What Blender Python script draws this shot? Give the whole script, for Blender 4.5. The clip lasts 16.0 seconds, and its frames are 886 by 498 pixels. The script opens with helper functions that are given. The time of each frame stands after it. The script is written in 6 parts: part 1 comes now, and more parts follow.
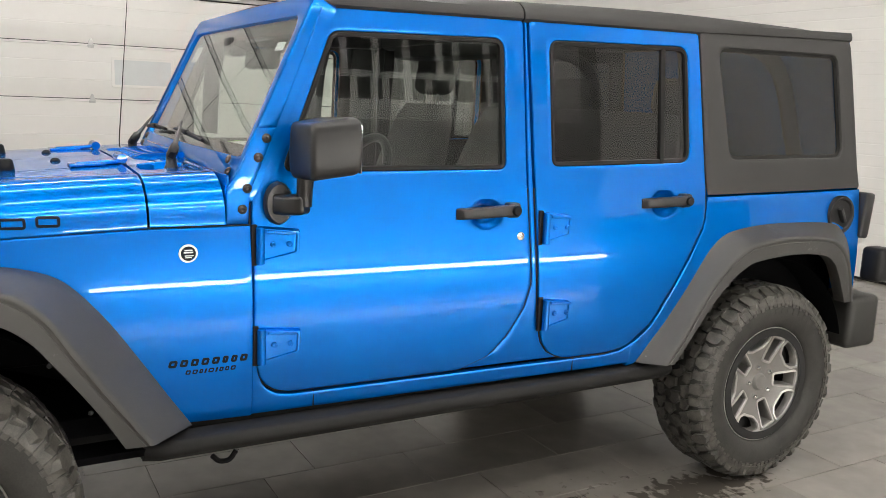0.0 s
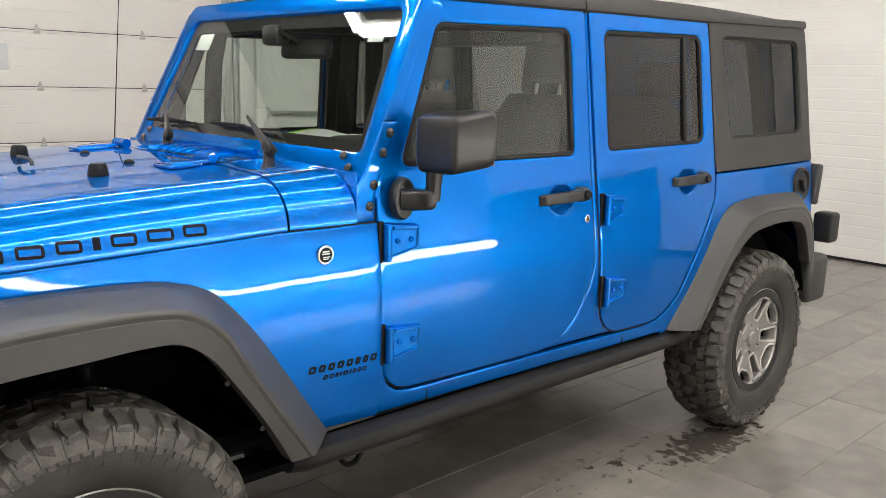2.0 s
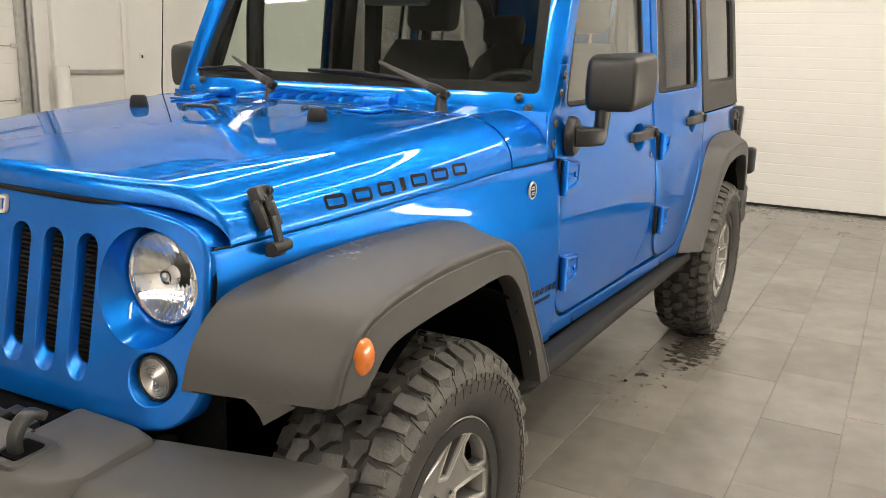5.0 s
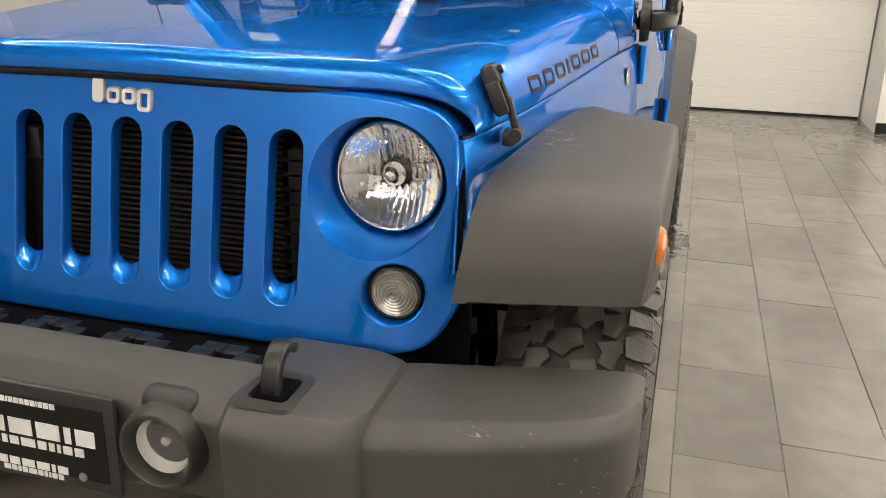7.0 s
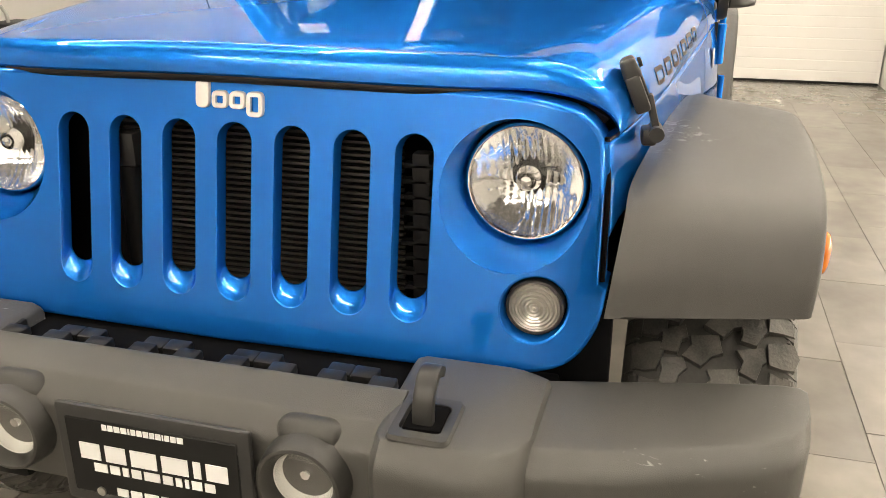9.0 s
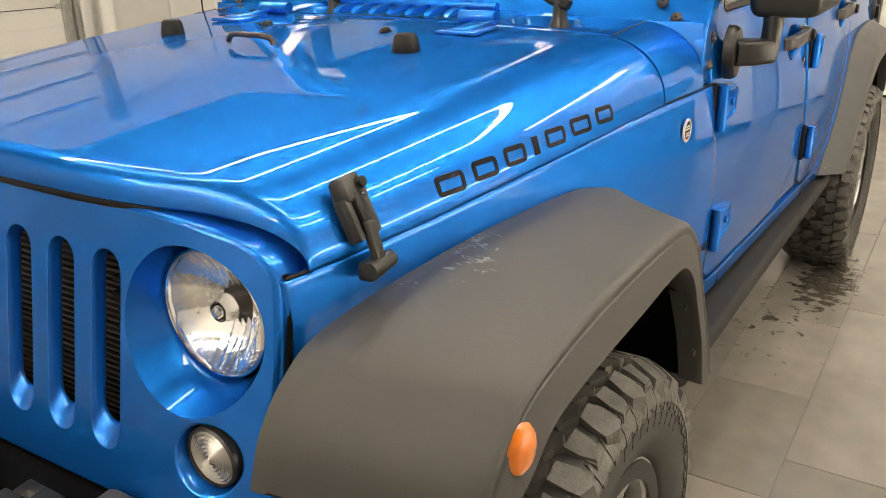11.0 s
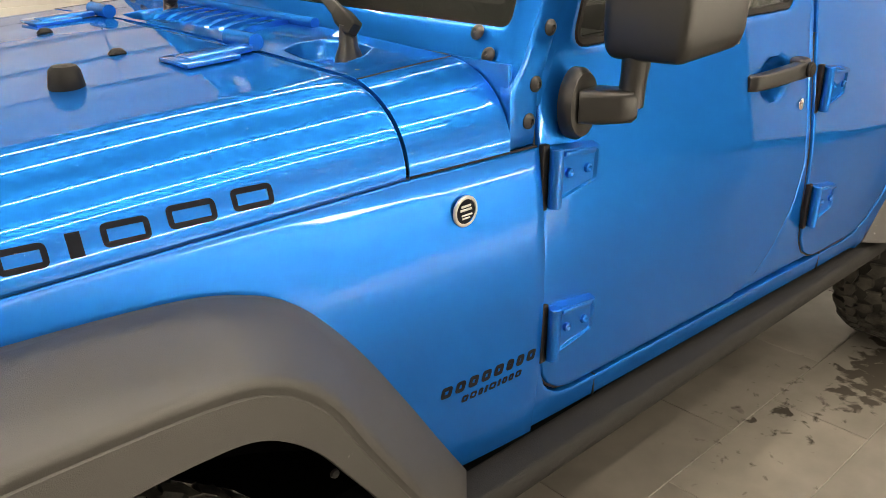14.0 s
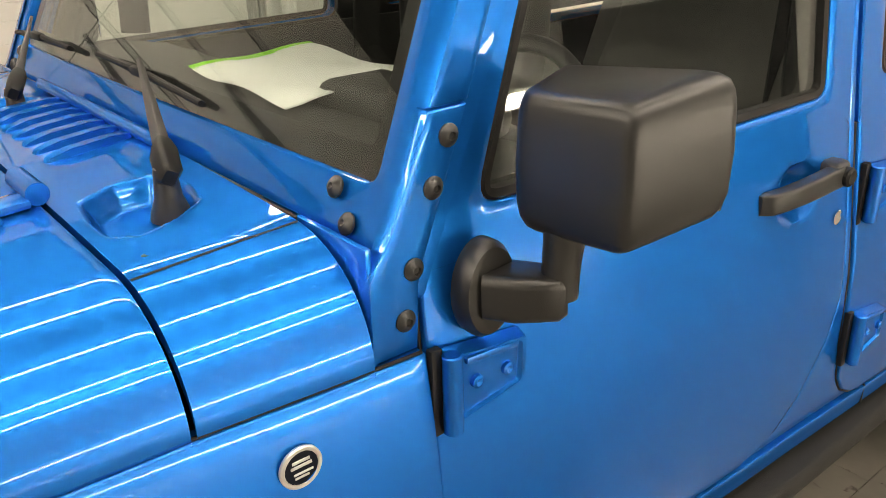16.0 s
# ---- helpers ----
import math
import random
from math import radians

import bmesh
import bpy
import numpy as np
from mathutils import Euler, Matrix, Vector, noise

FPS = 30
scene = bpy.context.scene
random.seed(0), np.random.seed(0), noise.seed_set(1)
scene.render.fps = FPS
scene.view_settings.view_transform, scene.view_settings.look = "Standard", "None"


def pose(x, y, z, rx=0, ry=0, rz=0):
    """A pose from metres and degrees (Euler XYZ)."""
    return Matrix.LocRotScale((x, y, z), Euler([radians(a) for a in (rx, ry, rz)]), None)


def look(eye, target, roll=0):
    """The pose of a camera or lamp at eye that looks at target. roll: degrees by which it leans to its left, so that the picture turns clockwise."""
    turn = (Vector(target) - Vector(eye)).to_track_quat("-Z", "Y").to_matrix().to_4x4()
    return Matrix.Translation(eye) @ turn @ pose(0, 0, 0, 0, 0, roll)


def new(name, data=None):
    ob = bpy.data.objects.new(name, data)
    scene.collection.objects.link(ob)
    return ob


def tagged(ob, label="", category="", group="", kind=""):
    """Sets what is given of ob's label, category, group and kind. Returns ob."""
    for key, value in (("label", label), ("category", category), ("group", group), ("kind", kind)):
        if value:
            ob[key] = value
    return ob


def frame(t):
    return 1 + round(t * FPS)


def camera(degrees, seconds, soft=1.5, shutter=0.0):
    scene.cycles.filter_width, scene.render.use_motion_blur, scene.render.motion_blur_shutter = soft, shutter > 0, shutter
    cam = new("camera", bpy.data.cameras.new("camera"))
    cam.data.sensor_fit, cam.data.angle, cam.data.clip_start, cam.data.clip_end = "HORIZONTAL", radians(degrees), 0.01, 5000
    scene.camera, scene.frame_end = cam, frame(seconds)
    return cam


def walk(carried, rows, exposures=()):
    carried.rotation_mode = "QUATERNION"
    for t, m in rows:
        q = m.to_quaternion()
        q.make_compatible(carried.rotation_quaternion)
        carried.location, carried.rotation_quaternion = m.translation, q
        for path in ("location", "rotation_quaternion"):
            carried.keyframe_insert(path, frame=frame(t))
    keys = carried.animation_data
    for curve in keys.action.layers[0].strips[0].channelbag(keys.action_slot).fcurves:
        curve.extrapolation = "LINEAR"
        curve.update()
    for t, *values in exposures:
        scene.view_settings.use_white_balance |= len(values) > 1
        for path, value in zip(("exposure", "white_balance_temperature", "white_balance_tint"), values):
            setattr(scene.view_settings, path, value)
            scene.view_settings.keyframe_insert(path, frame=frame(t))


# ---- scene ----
cam = camera(55.6, 16.0, soft=0.8)
PATH = [
    (0, (0.184, -3.068, 1.481), (1.157, -1.356, 1.131), 2.3),
    (0.5, (-0.02, -2.968, 1.487), (1.062, -1.324, 1.132), 2.2),
    (1, (-0.249, -2.886, 1.502), (0.926, -1.308, 1.142), 2.0),
    (1.5, (-0.425, -2.736, 1.497), (0.841, -1.235, 1.118), 1.7),
    (2, (-0.572, -2.558, 1.493), (0.771, -1.128, 1.106), 1.6),
    (2.5, (-0.751, -2.422, 1.485), (0.664, -1.065, 1.088), 1.5),
    (3, (-0.967, -2.245, 1.485), (0.524, -0.976, 1.078), 1.5),
    (3.2, (-1.052, -2.225, 1.473), (0.452, -0.97, 1.07), 1.3),
    (5.3, (-1.527, -1.552, 1.397), (0.208, -0.686, 0.907), 1.6),
    (5.5, (-1.561, -1.486, 1.381), (0.188, -0.664, 0.867), 1.5),
    (6, (-1.594, -1.302, 1.325), (0.185, -0.583, 0.762), 1.4),
    (6.5, (-1.606, -1.1, 1.308), (0.199, -0.48, 0.708), 1.4),
    (7, (-1.626, -0.927, 1.302), (0.195, -0.396, 0.668), 1.3),
    (7.5, (-1.651, -0.737, 1.312), (0.176, -0.262, 0.653), 1.2),
    (8, (-1.662, -0.61, 1.315), (0.162, -0.143, 0.638), 0.8),
    (8.5, (-1.642, -0.616, 1.348), (0.146, -0.106, 0.61), 0.2),
    (9, (-1.586, -0.688, 1.325), (0.218, -0.175, 0.629), 0.1),
    (9.5, (-1.48, -0.833, 1.391), (0.278, -0.199, 0.678), -0.7),
    (10, (-1.385, -0.979, 1.429), (0.319, -0.214, 0.712), -1.0),
    (10.2, (-1.340, -1.043, 1.432), (0.353, -0.228, 0.716), -0.9),
    (12.3, (-0.663, -1.503, 1.47), (0.733, -0.27, 0.742), -0.3),
    (12.5, (-0.63, -1.533, 1.473), (0.752, -0.285, 0.743), 0.1),
    (13, (-0.467, -1.561, 1.476), (0.894, -0.298, 0.733), 0.9),
    (13.5, (-0.334, -1.601, 1.483), (0.999, -0.32, 0.719), 1.0),
    (14, (-0.184, -1.634, 1.492), (1.083, -0.292, 0.722), -0.1),
    (14.5, (-0.01, -1.655, 1.494), (1.212, -0.276, 0.716), -0.6),
    (15, (0.116, -1.614, 1.497), (1.299, -0.199, 0.724), -1.4),
    (15.5, (0.246, -1.519, 1.552), (1.393, -0.081, 0.768), -1.8),
    (16, (0.356, -1.417, 1.601), (1.518, 0.003, 0.806), -1.5),
]
EXPOSURE = [(0, 0.12, 6400, 10), (3, 0.16, 6600, 10), (5.5, 0.27, 7150, 10), (6.5, 0.18, 7100, 10), (7.0, 0.18, 7150, 10), (7.5, 0.38, 7250, 10), (8.5, 0.63, 7400, 10), (9.0, 0.70, 7600, 10), (9.5, 0.6, 7600, 10), (10.0, 0.46, 7600, 10), (10.2, 0.42, 7600, 10), (12.3, 0.28, 8000, 10), (16, 0.28, 7800, 10)]
walk(cam, [(t, look(eye, target, roll)) for t, eye, target, roll in PATH], EXPOSURE)

# ---- light ----
world = bpy.data.worlds.new("world")
scene.world = world
world.use_nodes = True
world.node_tree.nodes["Background"].inputs[0].default_value = (0.9, 0.95, 1.0, 1)
world.node_tree.nodes["Background"].inputs[1].default_value = 0.05
LAMP = 34.0  # radiance of the ceiling tubes
scene.view_settings.exposure = 0.0

# ---- materials ----
def nodes_of(name):
    m = bpy.data.materials.new(name)
    m.use_nodes = True
    return m, m.node_tree.nodes, m.node_tree.links, m.node_tree.nodes["Principled BSDF"]


def surface(name, color, rough=0.5, metal=0.0, vary=0.12, scale=6.0, bump=0.0, bump_scale=120.0, coat=0.0, rough_vary=0.0, warm=None, coat_rough=0.03, spec=0.5):
    """A painted, moulded or cast surface with variation at two scales and a fine relief."""
    m, n, l, b = nodes_of(name)
    geo = n.new("ShaderNodeTexCoord")
    big, small = n.new("ShaderNodeTexNoise"), n.new("ShaderNodeTexNoise")
    big.inputs["Scale"].default_value, small.inputs["Scale"].default_value = scale, scale * 14
    big.inputs["Detail"].default_value = small.inputs["Detail"].default_value = 4
    for t in (big, small):
        l.new(geo.outputs["Object"], t.inputs["Vector"])
    add = n.new("ShaderNodeMath")
    add.operation = "MULTIPLY_ADD"
    l.new(small.outputs["Fac"], add.inputs[0])
    add.inputs[1].default_value = 0.5
    l.new(big.outputs["Fac"], add.inputs[2])
    ramp = n.new("ShaderNodeMapRange")
    ramp.inputs[1].default_value, ramp.inputs[2].default_value = 0.45, 1.05
    ramp.inputs[3].default_value, ramp.inputs[4].default_value = 0.0, 1.0
    l.new(add.outputs[0], ramp.inputs[0])
    mix = n.new("ShaderNodeMix")
    mix.data_type = "RGBA"
    c2 = warm or color
    mix.inputs[6].default_value = (*[c * (1 - vary) for c in color], 1)
    mix.inputs[7].default_value = (*[min(1, c * (1 + vary)) for c in c2], 1)
    l.new(ramp.outputs[0], mix.inputs[0])
    l.new(mix.outputs[2], b.inputs["Base Color"])
    b.inputs["Metallic"].default_value = metal
    b.inputs["Roughness"].default_value = rough
    b.inputs["Specular IOR Level"].default_value = spec
    if rough_vary:
        rr = n.new("ShaderNodeMapRange")
        rr.inputs[3].default_value, rr.inputs[4].default_value = max(0.02, rough - rough_vary), rough + rough_vary
        l.new(ramp.outputs[0], rr.inputs[0])
        l.new(rr.outputs[0], b.inputs["Roughness"])
    if coat:
        b.inputs["Coat Weight"].default_value = coat
        b.inputs["Coat Roughness"].default_value = coat_rough
    if bump:
        tex = n.new("ShaderNodeTexNoise")
        tex.inputs["Scale"].default_value, tex.inputs["Detail"].default_value = bump_scale, 5
        l.new(geo.outputs["Object"], tex.inputs["Vector"])
        bp = n.new("ShaderNodeBump")
        bp.inputs["Strength"].default_value, bp.inputs["Distance"].default_value = bump, 0.002
        l.new(tex.outputs["Fac"], bp.inputs["Height"])
        l.new(bp.outputs[0], b.inputs["Normal"])
    return m


def glass(name, tint, rough=0.0, ior=1.45):
    """Pane of clear or tinted glass: straight through, with a mirror-like gloss that grows towards grazing."""
    m, n, l, b = nodes_of(name)
    clear, shine, mix = n.new("ShaderNodeBsdfTransparent"), n.new("ShaderNodeBsdfGlossy"), n.new("ShaderNodeMixShader")
    clear.inputs[0].default_value = (*[c**0.5 for c in tint], 1)
    shine.inputs["Roughness"].default_value = rough
    lw, power, fac = n.new("ShaderNodeLayerWeight"), n.new("ShaderNodeMath"), n.new("ShaderNodeMath")
    lw.inputs[0].default_value = 0.5
    power.operation, fac.operation = "POWER", "MULTIPLY_ADD"
    power.inputs[1].default_value, fac.inputs[1].default_value, fac.inputs[2].default_value = 4.5, 0.9, 0.052
    l.new(lw.outputs["Facing"], power.inputs[0])
    l.new(power.outputs[0], fac.inputs[0])
    l.new(fac.outputs[0], mix.inputs[0])
    l.new(clear.outputs[0], mix.inputs[1])
    l.new(shine.outputs[0], mix.inputs[2])
    l.new(mix.outputs[0], n["Material Output"].inputs[0])
    n.remove(b)
    return m


def glow(name, color, power):
    m, n, l, b = nodes_of(name)
    b.inputs["Base Color"].default_value = (0.9, 0.9, 0.9, 1)
    b.inputs["Emission Color"].default_value = (*color, 1)
    b.inputs["Emission Strength"].default_value = power
    return m


def paint_material():
    """Metallic blue car paint: a flake layer over pigment, under a smooth clear coat."""
    m, n, l, b = nodes_of("blue_paint")
    tc = n.new("ShaderNodeTexCoord")
    cloud, flake = n.new("ShaderNodeTexNoise"), n.new("ShaderNodeTexNoise")
    cloud.inputs["Scale"].default_value, flake.inputs["Scale"].default_value = 2.2, 900
    for t in (cloud, flake):
        l.new(tc.outputs["Object"], t.inputs["Vector"])
    tone = n.new("ShaderNodeMix")
    tone.data_type = "RGBA"
    tone.inputs[6].default_value = (0.0, 0.160, 0.61, 1)
    tone.inputs[7].default_value = (0.0, 0.183, 0.69, 1)
    blend = n.new("ShaderNodeMath")
    blend.operation = "MULTIPLY_ADD"
    blend.inputs[1].default_value = 0.5
    l.new(flake.outputs["Fac"], blend.inputs[0])
    l.new(cloud.outputs["Fac"], blend.inputs[2])
    l.new(blend.outputs[0], tone.inputs[0])
    pigment, metal, under = n.new("ShaderNodeBsdfDiffuse"), n.new("ShaderNodeBsdfGlossy"), n.new("ShaderNodeMixShader")
    deep = n.new("ShaderNodeMix")
    deep.data_type, deep.blend_type = "RGBA", "MULTIPLY"
    deep.inputs[0].default_value, deep.inputs[7].default_value = 1.0, (0.7, 0.7, 0.75, 1)
    l.new(tone.outputs[2], deep.inputs[6])
    l.new(deep.outputs[2], pigment.inputs["Color"])
    l.new(tone.outputs[2], metal.inputs["Color"])
    metal.inputs["Roughness"].default_value = 0.34
    under.inputs[0].default_value = 0.67
    l.new(pigment.outputs[0], under.inputs[1])
    l.new(metal.outputs[0], under.inputs[2])
    facing, power, fac = n.new("ShaderNodeLayerWeight"), n.new("ShaderNodeMath"), n.new("ShaderNodeMath")
    gloss, coat = n.new("ShaderNodeBsdfGlossy"), n.new("ShaderNodeMixShader")
    facing.inputs[0].default_value = 0.5
    power.operation, fac.operation = "POWER", "MULTIPLY_ADD"
    power.inputs[1].default_value, fac.inputs[1].default_value, fac.inputs[2].default_value = 5.0, 0.96, 0.032
    gloss.inputs["Roughness"].default_value = 0.012
    l.new(facing.outputs["Facing"], power.inputs[0])
    l.new(power.outputs[0], fac.inputs[0])
    l.new(fac.outputs[0], coat.inputs[0])
    l.new(under.outputs[0], coat.inputs[1])
    l.new(gloss.outputs[0], coat.inputs[2])
    l.new(coat.outputs[0], n["Material Output"].inputs[0])
    n.remove(b)
    return m


def tile_material():
    """Dark slate-look porcelain tile: clouded grey-brown, each tile a little different, with damp dark stains."""
    m, n, l, b = nodes_of("slate_tile")
    tc, oi, geo = n.new("ShaderNodeTexCoord"), n.new("ShaderNodeObjectInfo"), n.new("ShaderNodeNewGeometry")
    cloud, grain, veins = n.new("ShaderNodeTexNoise"), n.new("ShaderNodeTexNoise"), n.new("ShaderNodeTexNoise")
    for t, sc, d in ((cloud, 2.6, 6), (grain, 90, 4), (veins, 9, 8)):
        t.inputs["Scale"].default_value, t.inputs["Detail"].default_value = sc, d
        l.new(geo.outputs["Position"], t.inputs["Vector"])
    r1 = n.new("ShaderNodeValToRGB")
    r1.color_ramp.elements[0].position, r1.color_ramp.elements[0].color = 0.3, (0.203, 0.187, 0.165, 1)
    r1.color_ramp.elements[1].position, r1.color_ramp.elements[1].color = 0.7, (0.256, 0.236, 0.210, 1)
    l.new(cloud.outputs["Fac"], r1.inputs[0])
    hs = n.new("ShaderNodeHueSaturation")
    v = n.new("ShaderNodeMapRange")
    v.inputs[3].default_value, v.inputs[4].default_value = 0.88, 1.1
    l.new(oi.outputs["Random"], v.inputs[0])
    l.new(v.outputs[0], hs.inputs["Value"])
    l.new(r1.outputs[0], hs.inputs["Color"])
    mx = n.new("ShaderNodeMix")
    mx.data_type = "RGBA"
    mx.blend_type = "MULTIPLY"
    mx.inputs[0].default_value = 0.5
    l.new(hs.outputs[0], mx.inputs[6])
    r2 = n.new("ShaderNodeMapRange")
    r2.inputs[1].default_value, r2.inputs[2].default_value, r2.inputs[3].default_value, r2.inputs[4].default_value = 0.3, 0.7, 0.80, 1.14
    l.new(veins.outputs["Fac"], r2.inputs[0])
    l.new(r2.outputs[0], mx.inputs[7])
    spots = n.new("ShaderNodeTexNoise")
    spots.inputs["Scale"].default_value, spots.inputs["Detail"].default_value, spots.inputs["Distortion"].default_value = 20, 7, 0.5
    l.new(geo.outputs["Position"], spots.inputs["Vector"])
    near = n.new("ShaderNodeVectorMath")
    near.operation = "DISTANCE"
    flat = n.new("ShaderNodeVectorMath")
    flat.operation = "MULTIPLY"
    flat.inputs[1].default_value = (0.5, 1.5, 0)
    l.new(geo.outputs["Position"], flat.inputs[0])
    l.new(flat.outputs[0], near.inputs[0])
    near.inputs[1].default_value = (2.1 * 0.5, -0.75 * 1.5, 0)
    level = n.new("ShaderNodeMapRange")
    level.inputs[1].default_value, level.inputs[2].default_value, level.inputs[3].default_value, level.inputs[4].default_value = 0.05, 1.0, 0.545, 0.95
    l.new(near.outputs["Value"], level.inputs[0])
    pool, puddle, least = n.new("ShaderNodeVectorMath"), n.new("ShaderNodeMapRange"), n.new("ShaderNodeMath")
    pool.operation, least.operation = "DISTANCE", "MINIMUM"
    pool.inputs[1].default_value = (2.66 * 0.5, -0.86 * 1.5, 0)
    l.new(flat.outputs[0], pool.inputs[0])
    puddle.inputs[1].default_value, puddle.inputs[2].default_value, puddle.inputs[3].default_value, puddle.inputs[4].default_value = 0.04, 0.31, 0.25, 0.75
    l.new(pool.outputs["Value"], puddle.inputs[0])
    l.new(puddle.outputs[0], least.inputs[0])
    l.new(level.outputs[0], least.inputs[1])
    over = n.new("ShaderNodeMath")
    over.operation = "SUBTRACT"
    l.new(spots.outputs["Fac"], over.inputs[0])
    l.new(least.outputs[0], over.inputs[1])
    damp = n.new("ShaderNodeMapRange")
    damp.inputs[1].default_value, damp.inputs[2].default_value = 0.0, 0.11
    l.new(over.outputs[0], damp.inputs[0])
    wet = n.new("ShaderNodeMix")
    wet.data_type = "RGBA"
    l.new(damp.outputs[0], wet.inputs[0])
    l.new(mx.outputs[2], wet.inputs[6])
    wet.inputs[7].default_value = (0.068, 0.060, 0.050, 1)
    l.new(wet.outputs[2], b.inputs["Base Color"])
    r3 = n.new("ShaderNodeMapRange")
    r3.inputs[3].default_value, r3.inputs[4].default_value = 0.17, 0.23
    l.new(veins.outputs["Fac"], r3.inputs[0])
    gloss = n.new("ShaderNodeMix")
    gloss.data_type = "FLOAT"
    l.new(damp.outputs[0], gloss.inputs[0])
    l.new(r3.outputs[0], gloss.inputs[2])
    gloss.inputs[3].default_value = 0.06
    l.new(gloss.outputs[0], b.inputs["Roughness"])
    bp = n.new("ShaderNodeBump")
    bp.inputs["Strength"].default_value, bp.inputs["Distance"].default_value = 0.03, 0.001
    l.new(veins.outputs["Fac"], bp.inputs["Height"])
    l.new(bp.outputs[0], b.inputs["Normal"])
    return m


PAINT = paint_material()
PLASTIC = surface("black_plastic", (0.030, 0.029, 0.027), 0.48, vary=0.14, scale=3.0, bump=0.3, bump_scale=700, rough_vary=0.06, warm=(0.033, 0.032, 0.029), spec=0.62)
TRIM = surface("dark_trim", (0.014, 0.014, 0.0145), 0.42, vary=0.15, spec=0.3, bump=0.12, bump_scale=500)
HARDTOP = surface("textured_hardtop", (0.04, 0.039, 0.038), 0.6, spec=0.35, vary=0.1, bump=0.35, bump_scale=420)
RUBBER = surface("tyre_rubber", (0.032, 0.031, 0.029), 0.58, spec=0.4, vary=0.3, scale=14, bump=0.25, bump_scale=160, warm=(0.04, 0.038, 0.034))
TREAD = surface("tread_rubber", (0.019, 0.0183, 0.017), 0.47, spec=0.55, vary=0.3, scale=24, bump=0.5, bump_scale=150, warm=(0.085, 0.08, 0.069))
SEAL = surface("black_seal", (0.008, 0.008, 0.008), 0.5, spec=0.25, vary=0.2)
# near-black that paints deep shade into arches, gaps and the underside
SHADE_BLACK = surface("painted_shade", (0.003, 0.003, 0.0035), 0.9, spec=0.08, vary=0.2)
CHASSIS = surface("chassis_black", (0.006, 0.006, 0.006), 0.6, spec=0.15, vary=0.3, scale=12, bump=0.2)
ALLOY = surface("machined_alloy", (0.60, 0.585, 0.56), 0.34, metal=0.7, vary=0.06, scale=10, bump=0.03, bump_scale=300)
ALLOY_GREY = surface("painted_alloy_pocket", (0.30, 0.29, 0.275), 0.36, metal=0.55, vary=0.08)
CHROME = surface("chrome", (0.85, 0.85, 0.85), 0.07, metal=1.0, vary=0.03)
STEEL = surface("dull_steel", (0.45, 0.44, 0.42), 0.35, metal=0.9, vary=0.15)
REFLECTOR = surface("lamp_reflector", (0.93, 0.93, 0.92), 0.12, metal=1.0, vary=0.03)
GLASS = glass("clear_tinted_glass", (0.84, 0.9, 0.855))
PRIVACY = glass("privacy_glass", (0.22, 0.22, 0.215))
LENS = glass("clear_lens", (0.97, 0.97, 0.97))
AMBER = surface("amber_lens", (0.62, 0.15, 0.008), 0.1, vary=0.3, scale=45, coat=1.0)
FOG = surface("fog_reflector_metal", (0.80, 0.80, 0.76), 0.25, metal=0.1, vary=0.05)
RED = surface("red_lens", (0.35, 0.012, 0.012), 0.12, vary=0.1, coat=0.8)
SATIN_SILVER = surface("satin_silver", (0.80, 0.79, 0.77), 0.35, metal=0.45, vary=0.05)
DECAL = surface("dark_decal", (0.006, 0.008, 0.014), 0.35, vary=0.1, spec=0.12)
BADGE = surface("brushed_badge", (0.7, 0.69, 0.66), 0.3, metal=0.7, vary=0.06)
CABIN = surface("cabin_plastic", (0.034, 0.034, 0.033), 0.6, spec=0.25, vary=0.12, bump=0.2, bump_scale=300)
CLOTH = surface("seat_cloth", (0.095, 0.093, 0.087), 0.85, spec=0.2, vary=0.2, bump=0.4, bump_scale=500)
PAPER = surface("white_paper", (0.86, 0.88, 0.85), 0.6, vary=0.06, scale=9)
GREEN = surface("green_paper_edge", (0.3, 0.85, 0.02), 0.6, vary=0.05)
WHITE = surface("white_wall_paint", (0.83, 0.82, 0.795), 0.5, vary=0.025, scale=0.8, bump=0.04, bump_scale=60)
WHITE_METAL = surface("white_door_skin", (0.82, 0.805, 0.775), 0.34, vary=0.02, scale=1.2, bump=0.03, bump_scale=90, rough_vary=0.04)
GALV = surface("galvanised_steel", (0.55, 0.55, 0.54), 0.42, metal=0.7, vary=0.15, scale=12)
GROUT = surface("dark_grout", (0.19, 0.177, 0.155), 0.8, vary=0.25, scale=20)
TILE = tile_material()


